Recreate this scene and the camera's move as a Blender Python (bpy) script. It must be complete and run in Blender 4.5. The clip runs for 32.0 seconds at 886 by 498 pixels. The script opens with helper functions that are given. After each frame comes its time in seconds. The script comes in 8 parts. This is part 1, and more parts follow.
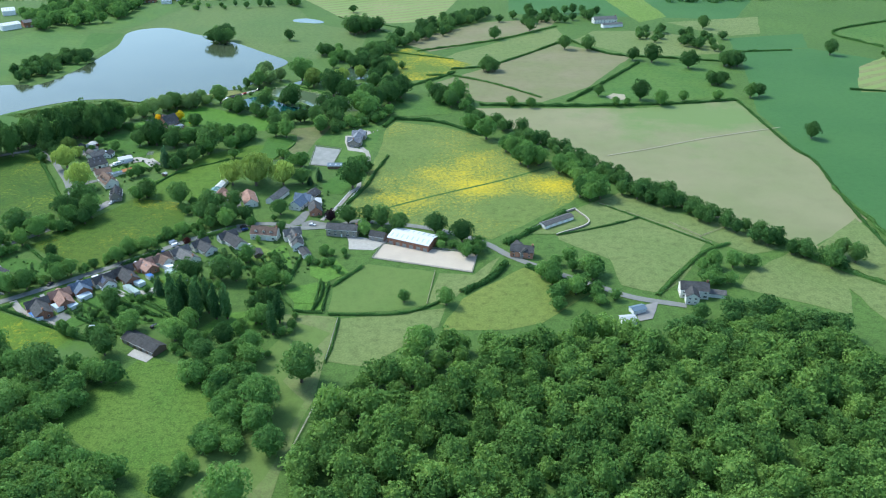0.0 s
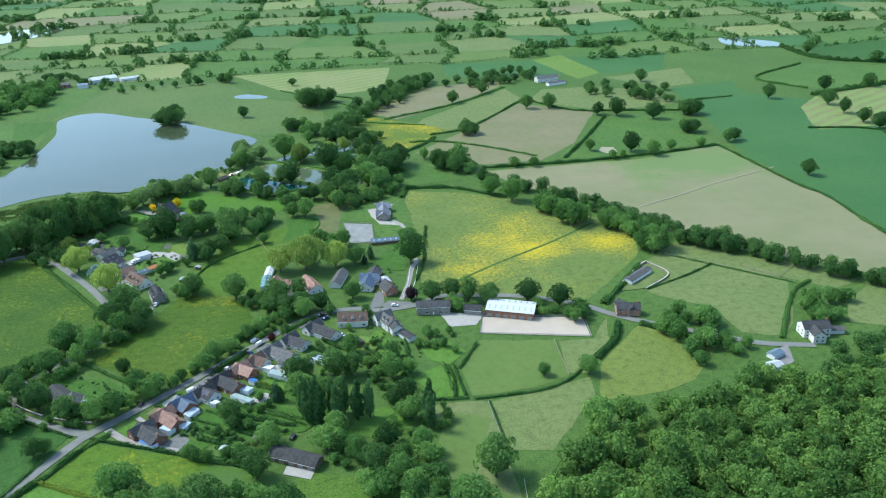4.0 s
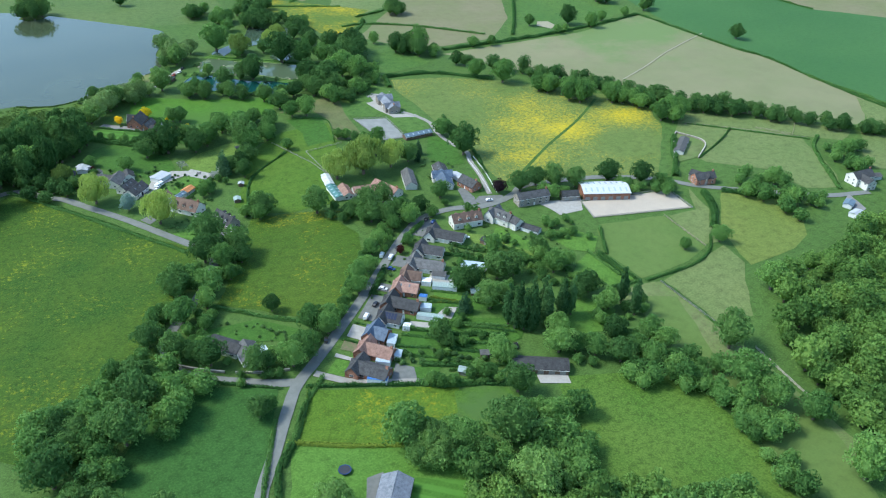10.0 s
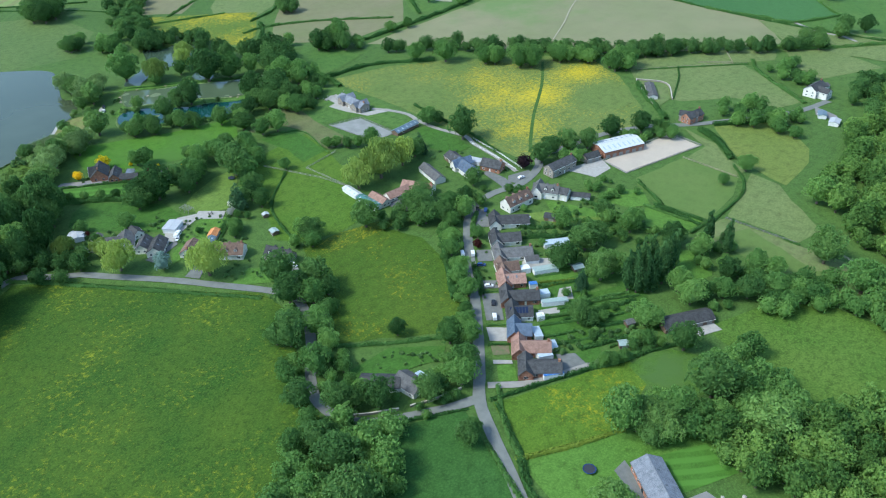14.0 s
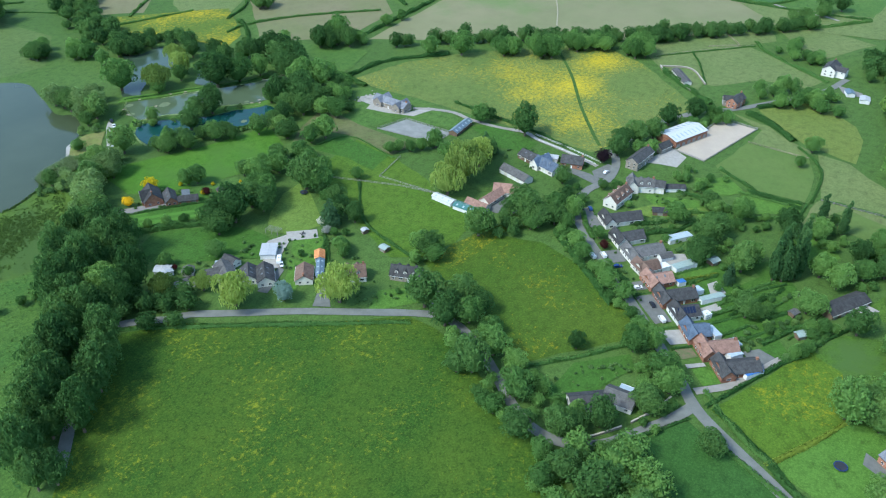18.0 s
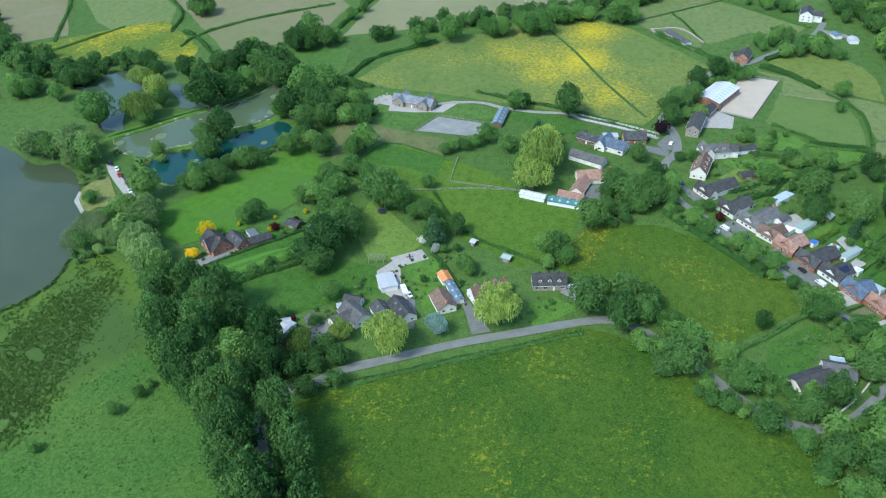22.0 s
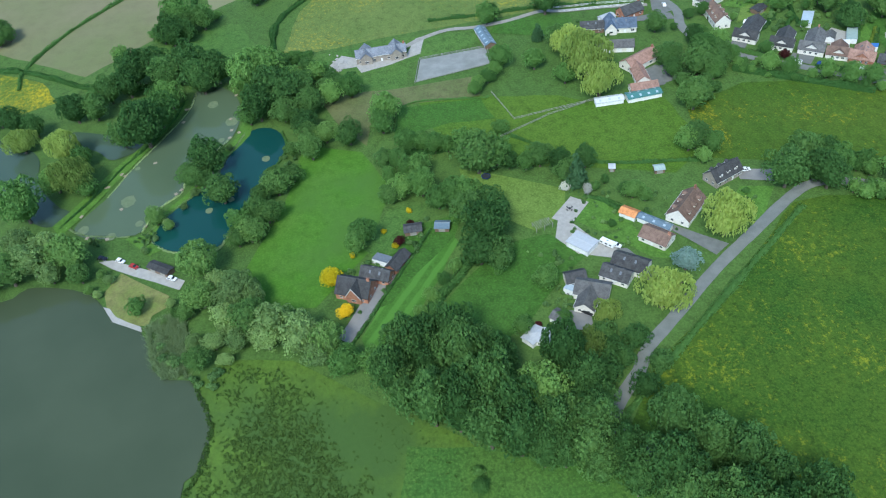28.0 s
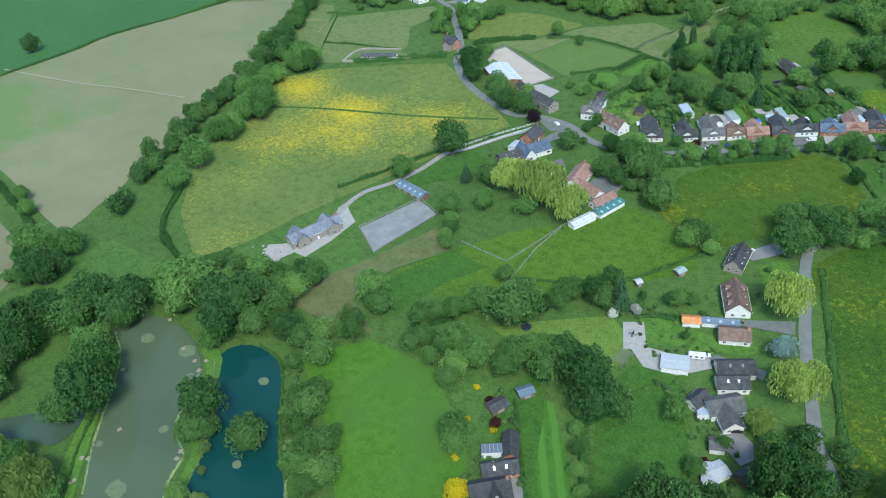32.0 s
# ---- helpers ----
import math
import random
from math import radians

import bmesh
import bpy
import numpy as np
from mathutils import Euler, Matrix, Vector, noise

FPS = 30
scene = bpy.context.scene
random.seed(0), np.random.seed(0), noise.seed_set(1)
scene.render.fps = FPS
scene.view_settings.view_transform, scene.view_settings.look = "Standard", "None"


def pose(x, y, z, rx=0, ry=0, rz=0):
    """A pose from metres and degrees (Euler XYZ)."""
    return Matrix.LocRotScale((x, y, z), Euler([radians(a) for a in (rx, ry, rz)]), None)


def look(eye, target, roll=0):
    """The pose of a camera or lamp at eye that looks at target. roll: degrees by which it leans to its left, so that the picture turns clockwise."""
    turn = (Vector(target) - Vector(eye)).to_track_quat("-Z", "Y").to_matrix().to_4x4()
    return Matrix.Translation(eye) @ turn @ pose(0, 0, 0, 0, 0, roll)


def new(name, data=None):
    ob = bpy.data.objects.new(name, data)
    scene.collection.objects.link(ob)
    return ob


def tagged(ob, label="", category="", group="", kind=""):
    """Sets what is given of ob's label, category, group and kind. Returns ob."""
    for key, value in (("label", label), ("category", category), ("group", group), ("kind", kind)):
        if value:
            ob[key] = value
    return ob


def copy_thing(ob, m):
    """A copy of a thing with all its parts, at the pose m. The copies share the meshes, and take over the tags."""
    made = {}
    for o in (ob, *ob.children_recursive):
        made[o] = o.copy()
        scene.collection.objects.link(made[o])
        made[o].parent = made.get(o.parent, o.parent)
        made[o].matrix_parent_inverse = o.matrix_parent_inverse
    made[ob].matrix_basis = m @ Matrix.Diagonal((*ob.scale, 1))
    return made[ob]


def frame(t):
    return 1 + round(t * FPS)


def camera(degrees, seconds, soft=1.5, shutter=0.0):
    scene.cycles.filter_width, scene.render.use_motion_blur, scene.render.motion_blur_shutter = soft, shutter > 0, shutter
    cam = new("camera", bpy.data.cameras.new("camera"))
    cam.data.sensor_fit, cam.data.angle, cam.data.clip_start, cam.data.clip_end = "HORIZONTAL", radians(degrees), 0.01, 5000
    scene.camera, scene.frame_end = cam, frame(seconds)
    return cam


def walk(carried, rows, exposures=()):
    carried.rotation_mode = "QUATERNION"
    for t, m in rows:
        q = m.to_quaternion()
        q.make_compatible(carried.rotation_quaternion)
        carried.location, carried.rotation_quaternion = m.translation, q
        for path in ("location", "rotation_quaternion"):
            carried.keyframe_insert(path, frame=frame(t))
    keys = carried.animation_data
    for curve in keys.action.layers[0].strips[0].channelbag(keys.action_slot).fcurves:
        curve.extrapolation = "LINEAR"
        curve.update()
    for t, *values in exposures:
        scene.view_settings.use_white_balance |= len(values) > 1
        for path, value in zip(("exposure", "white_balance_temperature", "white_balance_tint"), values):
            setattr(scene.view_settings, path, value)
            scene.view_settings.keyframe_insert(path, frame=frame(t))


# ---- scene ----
from mathutils.geometry import intersect_point_line
cam = camera(57.2, 32.0, soft=1.12)
METRES, EYE, TILT, LEAN, TURN = 1105.5, 230.5, 0.0, 0.0, 0.0
EXPOSURE, KELVIN, TINT, SKY, SUN = 1.27, 5850, 0.0, 0.15, 1.85
ROWS = [
    (0.0, 0.0, 0.0, 0.0, -0.01, -27.78, 0.02),
    (0.5, -0.0161, 0.0039, -0.0006, -0.39, -27.15, -1.39),
    (1.0, -0.0322, 0.0077, -0.0012, -1.21, -26.72, -0.5),
    (1.5, -0.0483, 0.0116, -0.0021, -2.2, -27.14, -0.28),
    (2.0, -0.0644, 0.0161, -0.0027, -3.91, -28.04, -0.95),
    (2.5, -0.0801, 0.02, -0.0036, -7.15, -23.35, -1.79),
    (4.5, -0.1427, 0.0385, -0.005, -13.05, -23.56, 1.49),
    (5.0, -0.1582, 0.0433, -0.0052, -15.21, -24.54, 0.96),
    (5.5, -0.1735, 0.0488, -0.006, -17.36, -24.9, 0.72),
    (6.0, -0.1883, 0.0548, -0.0063, -19.25, -28.04, 1.51),
    (6.5, -0.203, 0.0611, -0.0063, -20.93, -30.79, 1.84),
    (7.0, -0.217, 0.068, -0.0066, -22.38, -31.83, 2.01),
    (7.5, -0.2311, 0.075, -0.0065, -24.38, -32.08, 1.65),
    (8.0, -0.2449, 0.0823, -0.0067, -25.58, -32.12, 1.44),
    (8.5, -0.2582, 0.0906, -0.0061, -27.54, -31.75, 1.99),
    (9.0, -0.2704, 0.099, -0.0065, -27.69, -32.26, 0.23),
    (9.5, -0.2833, 0.1073, -0.0063, -26.68, -30.65, -1.26),
    (10.0, -0.2962, 0.117, -0.0068, -30.86, -31.61, -1.9),
    (10.5, -0.3072, 0.1264, -0.007, -32.56, -32.71, -2.27),
    (11.0, -0.3203, 0.1368, -0.0072, -37.4, -33.47, -1.23),
    (11.5, -0.3327, 0.1472, -0.0077, -42.77, -32.71, -0.86),
    (12.0, -0.3426, 0.1574, -0.0074, -43.9, -32.06, -0.37),
    (12.5, -0.3539, 0.1691, -0.0072, -44.96, -31.53, 0.6),
    (13.0, -0.3646, 0.1807, -0.0075, -46.41, -31.33, 0.96),
    (13.5, -0.3741, 0.1922, -0.0072, -47.48, -31.45, 1.46),
    (14.0, -0.383, 0.2045, -0.007, -49.04, -32.99, 1.76),
    (14.5, -0.3914, 0.2176, -0.0067, -50.71, -38.4, 0.01),
    (16.5, -0.4208, 0.2703, -0.0046, -57.32, -38.83, 0.68),
    (17.0, -0.4264, 0.2839, -0.0052, -59.3, -37.14, 0.58),
    (17.5, -0.4315, 0.298, -0.0055, -59.61, -35.84, 0.37),
    (18.0, -0.4361, 0.3121, -0.0054, -59.75, -34.22, 0.01),
    (18.5, -0.4402, 0.3264, -0.0055, -60.18, -34.0, -0.2),
    (19.0, -0.444, 0.3411, -0.0057, -60.6, -34.02, -0.54),
    (19.5, -0.4474, 0.3558, -0.0062, -61.95, -33.67, 0.55),
    (20.0, -0.4504, 0.3708, -0.0066, -65.21, -33.59, 2.19),
    (20.5, -0.4528, 0.386, -0.0077, -67.82, -33.47, 1.92),
    (21.0, -0.4548, 0.4013, -0.0081, -70.52, -33.54, 1.22),
    (21.5, -0.4557, 0.4165, -0.0087, -72.5, -33.51, 0.84),
    (22.0, -0.4564, 0.4321, -0.0089, -74.16, -35.76, 1.28),
    (22.5, -0.4565, 0.4476, -0.0089, -77.24, -35.02, 2.46),
    (23.0, -0.4557, 0.4629, -0.0098, -81.76, -33.88, 3.52),
    (23.5, -0.4545, 0.4784, -0.01, -83.87, -35.38, 4.33),
    (24.0, -0.4519, 0.4932, -0.0103, -88.6, -33.22, 4.38),
    (24.5, -0.449, 0.5083, -0.0105, -91.6, -37.72, 5.98),
    (26.5, -0.4318, 0.5674, -0.0121, -101.43, -39.02, 3.71),
    (27.0, -0.4256, 0.5816, -0.0122, -101.99, -39.9, 4.0),
    (27.5, -0.4185, 0.5954, -0.0114, -103.23, -43.88, 4.49),
    (28.0, -0.411, 0.6087, -0.0112, -105.37, -43.38, 5.9),
    (28.5, -0.403, 0.6221, -0.0108, -107.43, -41.65, 5.68),
    (29.0, -0.3944, 0.6354, -0.0104, -110.41, -36.69, 4.39),
    (29.5, -0.3847, 0.6481, -0.0109, -114.64, -36.35, 3.5),
    (30.0, -0.3741, 0.6601, -0.0106, -120.45, -36.41, 1.97),
    (30.5, -0.3628, 0.6712, -0.0108, -123.62, -36.17, 3.59),
    (31.0, -0.3511, 0.6818, -0.0105, -125.97, -35.59, 4.33),
    (31.5, -0.3382, 0.6922, -0.0105, -128.94, -36.05, 3.44),
    (32.0, -0.3253, 0.7014, -0.0107, -131.7, -36.29, 4.96),
]
walk(cam, [(t, pose(0, 0, EYE, TILT, LEAN, TURN) @ pose(METRES * x, METRES * y, METRES * z, 90 + pitch, roll, yaw)) for t, x, y, z, yaw, pitch, roll in ROWS],
     exposures=[(t, EXPOSURE + e, KELVIN + k, TINT) for t, e, k in ((0, 0.05, 200), (5, -0.05, 200), (6, -0.1, 200), (7, 0.02, 200), (9, 0.0, 150), (12, -0.08, 100), (14, -0.12, 50), (19, -0.12, 0), (24, -0.15, 0), (28, -0.22, -50), (29, -0.16, 0), (30, -0.24, 0), (32, -0.23, 0))])

# ---- light: hazy sun between thin clouds ----
SUN_FROM = Vector((-0.66, 0.40, 0.92)).normalized()
world = bpy.data.worlds.new("world")
scene.world = world
world.use_nodes = True
sky = world.node_tree.nodes.new("ShaderNodeTexSky")
sky.sky_type, sky.sun_disc = "NISHITA", False
sky.sun_elevation = math.asin(SUN_FROM.z)
sky.sun_rotation = math.atan2(SUN_FROM.x, SUN_FROM.y)
sky.air_density, sky.dust_density, sky.ozone_density = 1.0, 0.9, 1.5
world.node_tree.links.new(sky.outputs[0], world.node_tree.nodes["Background"].inputs[0])
world.node_tree.nodes["Background"].inputs[1].default_value = SKY
sun = new("sun", bpy.data.lights.new("sun", "SUN"))
sun.data.energy, sun.data.angle, sun.data.color = SUN, radians(13.0), (1.0, 0.96, 0.9)
sun.matrix_world = look(SUN_FROM * 900, (0, 0, 0))


# ---- materials ----
def material(name, rough=0.8, metal=0.0):
    m = bpy.data.materials.new(name)
    m.use_nodes = True
    b = m.node_tree.nodes["Principled BSDF"]
    b.inputs["Roughness"].default_value, b.inputs["Metallic"].default_value = rough, metal
    return m, m.node_tree.nodes, m.node_tree.links, b


def place(nodes):
    return nodes.new("ShaderNodeNewGeometry").outputs["Position"]


def noise_tex(nodes, links, at, scale, detail=3.0, rough=0.55):
    n = nodes.new("ShaderNodeTexNoise")
    n.inputs["Scale"].default_value, n.inputs["Detail"].default_value, n.inputs["Roughness"].default_value = scale, detail, rough
    links.new(at, n.inputs["Vector"])
    return n.outputs["Fac"]


def ramp(nodes, links, fac, a, b, lo=0.35, hi=0.65):
    r = nodes.new("ShaderNodeMapRange")
    r.inputs[1].default_value, r.inputs[2].default_value, r.inputs[3].default_value, r.inputs[4].default_value = lo, hi, a, b
    links.new(fac, r.inputs[0])
    return r.outputs[0]


def mix(nodes, links, fac, a, b, kind="MIX"):
    n = nodes.new("ShaderNodeMix")
    n.data_type, n.blend_type = "RGBA", kind
    for value, slot in ((fac, 0), (a, 6), (b, 7)):
        if isinstance(value, (int, float)):
            n.inputs[slot].default_value = value
        elif isinstance(value, tuple):
            n.inputs[slot].default_value = (*value, 1)
        else:
            links.new(value, n.inputs[slot])
    return n.outputs[2]


def bump(nodes, links, b, height, strength, distance):
    n = nodes.new("ShaderNodeBump")
    n.inputs["Strength"].default_value, n.inputs["Distance"].default_value = strength, distance
    links.new(height, n.inputs["Height"])
    links.new(n.outputs[0], b.inputs["Normal"])


def grass(name, base, other, flowers=None, amount=0.0, patch=0.02, clump=0.22, streak=None, soft=0.18, rough=1.0, drift_at=None, heart=None, spots=0.6, drifts=1.0):
    """Grass of two greens in patches and tufts, with flowers in drifts and stripes where it is mown."""
    m, nodes, links, b = material(name, 0.85)
    b.inputs["Specular IOR Level"].default_value = 0.15
    at = place(nodes)
    wide = ramp(nodes, links, noise_tex(nodes, links, at, patch, 4), 0.0, 1.0, 0.36, 0.64)
    tuft = noise_tex(nodes, links, at, clump, 5, 0.7)
    fine = noise_tex(nodes, links, at, 1.1, 4, 0.8)
    colour = mix(nodes, links, wide, base, other)
    dark = tuple(c * 0.5 for c in base)
    light = (other[0] * 1.3, other[1] * 1.32, other[2] * 1.35)
    colour = mix(nodes, links, ramp(nodes, links, tuft, 0.0, 0.75 * rough, 0.55, 0.3), colour, dark)
    colour = mix(nodes, links, ramp(nodes, links, fine, 0.0, 0.85 * rough, 0.5, 0.7), colour, light)
    colour = mix(nodes, links, ramp(nodes, links, fine, 0.55 * rough, 0.0, 0.3, 0.5), colour, dark)
    if heart:
        away = nodes.new("ShaderNodeVectorMath")
        away.operation = "DISTANCE"
        links.new(at, away.inputs[0])
        away.inputs[1].default_value = (heart[0], heart[1], 0)
        blur = nodes.new("ShaderNodeMath")
        blur.operation = "ADD"
        links.new(away.outputs["Value"], blur.inputs[0])
        links.new(ramp(nodes, links, noise_tex(nodes, links, at, 1.6 / heart[3], 6, 0.65), -heart[3], heart[3], 0.2, 0.8), blur.inputs[1])
        colour = mix(nodes, links, ramp(nodes, links, blur.outputs[0], 0.9, 0.0, heart[2], heart[3]), colour, heart[4])
    if streak:
        w = nodes.new("ShaderNodeTexWave")
        w.inputs["Scale"].default_value, w.inputs["Distortion"].default_value, w.inputs["Detail"].default_value = streak[1], 1.2, 2
        turn = nodes.new("ShaderNodeVectorRotate")
        turn.rotation_type = "Z_AXIS"
        turn.inputs["Angle"].default_value = radians(streak[0])
        links.new(at, turn.inputs["Vector"])
        links.new(turn.outputs[0], w.inputs["Vector"])
        colour = mix(nodes, links, ramp(nodes, links, w.outputs["Fac"], 0.0, 0.75, 0.3, 0.7), colour, light)
    if flowers:
        drift = noise_tex(nodes, links, at, 0.028, 4, 0.6)
        spot = noise_tex(nodes, links, at, spots, 5, 0.85)
        s = nodes.new("ShaderNodeMath")
        s.operation = "MULTIPLY_ADD"
        links.new(drift, s.inputs[0])
        s.inputs[1].default_value = drifts
        links.new(spot, s.inputs[2])
        start = 0.74 + 0.5 * drifts - amount
        if drift_at:
            for x, y, rx, ry, much in drift_at:
                away = nodes.new("ShaderNodeVectorMath")
                away.operation = "SUBTRACT"
                links.new(at, away.inputs[0])
                away.inputs[1].default_value = (x, y, 0)
                shrink = nodes.new("ShaderNodeVectorMath")
                shrink.operation = "MULTIPLY"
                links.new(away.outputs[0], shrink.inputs[0])
                shrink.inputs[1].default_value = (1 / rx, 1 / ry, 0)
                far = nodes.new("ShaderNodeVectorMath")
                far.operation = "LENGTH"
                links.new(shrink.outputs[0], far.inputs[0])
                more = nodes.new("ShaderNodeMath")
                more.operation = "ADD"
                links.new(s.outputs[0], more.inputs[0])
                links.new(ramp(nodes, links, far.outputs["Value"], much, 0.0, 0.25, 1.35), more.inputs[1])
                s = more
        colour = mix(nodes, links, ramp(nodes, links, s.outputs[0], 0.0, 0.9, start, start + soft), colour, flowers)
    links.new(colour, b.inputs["Base Color"])
    bump(nodes, links, b, tuft, 0.5, 0.35)
    return m


def rough_surface(name, a, b2, scale=0.6, fine=6.0, rough=0.85, metal=0.0, relief=0.02):
    m, nodes, links, b = material(name, rough, metal)
    at = place(nodes)
    big = ramp(nodes, links, noise_tex(nodes, links, at, scale, 4), 0.0, 1.0)
    small = noise_tex(nodes, links, at, fine, 3, 0.7)
    colour = mix(nodes, links, big, a, b2)
    colour = mix(nodes, links, ramp(nodes, links, small, 0.0, 0.45, 0.5, 0.75), colour, tuple(c * 0.6 for c in a))
    links.new(colour, b.inputs["Base Color"])
    bump(nodes, links, b, small, 0.4, relief)
    return m


def foliage(name, dark, light):
    """Leaves: each clump and each tree a little different, some light passing through."""
    m, nodes, links, b = material(name, 0.75)
    b.inputs["Specular IOR Level"].default_value = 0.12
    geo = nodes.new("ShaderNodeNewGeometry")
    info = nodes.new("ShaderNodeObjectInfo")
    tint = nodes.new("ShaderNodeAttribute")
    tint.attribute_name = "tint"
    colour = mix(nodes, links, ramp(nodes, links, geo.outputs["Random Per Island"], 0.33, 0.67, 0, 1), dark, light)
    hue = nodes.new("ShaderNodeHueSaturation")
    links.new(colour, hue.inputs["Color"])
    add = nodes.new("ShaderNodeMath")
    links.new(info.outputs["Random"], add.inputs[0])
    links.new(tint.outputs["Fac"], add.inputs[1])
    frac = nodes.new("ShaderNodeMath")
    frac.operation = "FRACT"
    links.new(add.outputs[0], frac.inputs[0])
    links.new(ramp(nodes, links, frac.outputs[0], 0.482, 0.508, 0, 1), hue.inputs["Hue"])
    links.new(ramp(nodes, links, frac.outputs[0], 1.38, 0.66, 0, 1), hue.inputs["Value"])
    links.new(hue.outputs[0], b.inputs["Base Color"])
    glow = nodes.new("ShaderNodeBsdfTranslucent")
    links.new(hue.outputs[0], glow.inputs["Color"])
    both = nodes.new("ShaderNodeMixShader")
    both.inputs[0].default_value = 0.42
    links.new(b.outputs[0], both.inputs[1])
    links.new(glow.outputs[0], both.inputs[2])
    links.new(both.outputs[0], nodes["Material Output"].inputs["Surface"])
    return m


def water(name, deep, shallow, rough=0.06):
    m, nodes, links, b = material(name, rough)
    b.inputs["IOR"].default_value = 1.33
    at = place(nodes)
    links.new(mix(nodes, links, ramp(nodes, links, noise_tex(nodes, links, at, 0.02, 3), 0, 1), deep, shallow), b.inputs["Base Color"])
    bump(nodes, links, b, noise_tex(nodes, links, at, 0.9, 3), 0.05, 0.05)
    return m


def roofing(name, a, b2, rough=0.7, course=0.3):
    """Roof tiles or slates in courses, weathered in patches."""
    m, nodes, links, b = material(name, rough)
    b.inputs["Specular IOR Level"].default_value = 0.2
    co = nodes.new("ShaderNodeTexCoord").outputs["Object"]
    brick = nodes.new("ShaderNodeTexBrick")
    brick.inputs["Scale"].default_value = 1.0
    brick.inputs["Brick Width"].default_value, brick.inputs["Row Height"].default_value, brick.inputs["Mortar Size"].default_value = 0.34, course, 0.02
    brick.inputs["Color1"].default_value, brick.inputs["Color2"].default_value = (*a, 1), (*b2, 1)
    brick.inputs["Mortar"].default_value = (*[c * 0.5 for c in a], 1)
    links.new(co, brick.inputs["Vector"])
    patchy = ramp(nodes, links, noise_tex(nodes, links, co, 0.5, 5, 0.7), 0.0, 0.6)
    info = nodes.new("ShaderNodeObjectInfo")
    colour = mix(nodes, links, patchy, brick.outputs["Color"], tuple(min(1, c * 1.5 + 0.02) for c in b2))
    hue = nodes.new("ShaderNodeHueSaturation")
    links.new(ramp(nodes, links, info.outputs["Random"], 0.8, 1.2, 0, 1), hue.inputs["Value"])
    links.new(colour, hue.inputs["Color"])
    links.new(hue.outputs[0], b.inputs["Base Color"])
    bump(nodes, links, b, brick.outputs["Fac"], 0.4, 0.02)
    return m


def plain(name, colour, rough=0.5, metal=0.0):
    return rough_surface(name, colour, tuple(c * 0.86 for c in colour), 1.1, 9.0, rough, metal, 0.004)


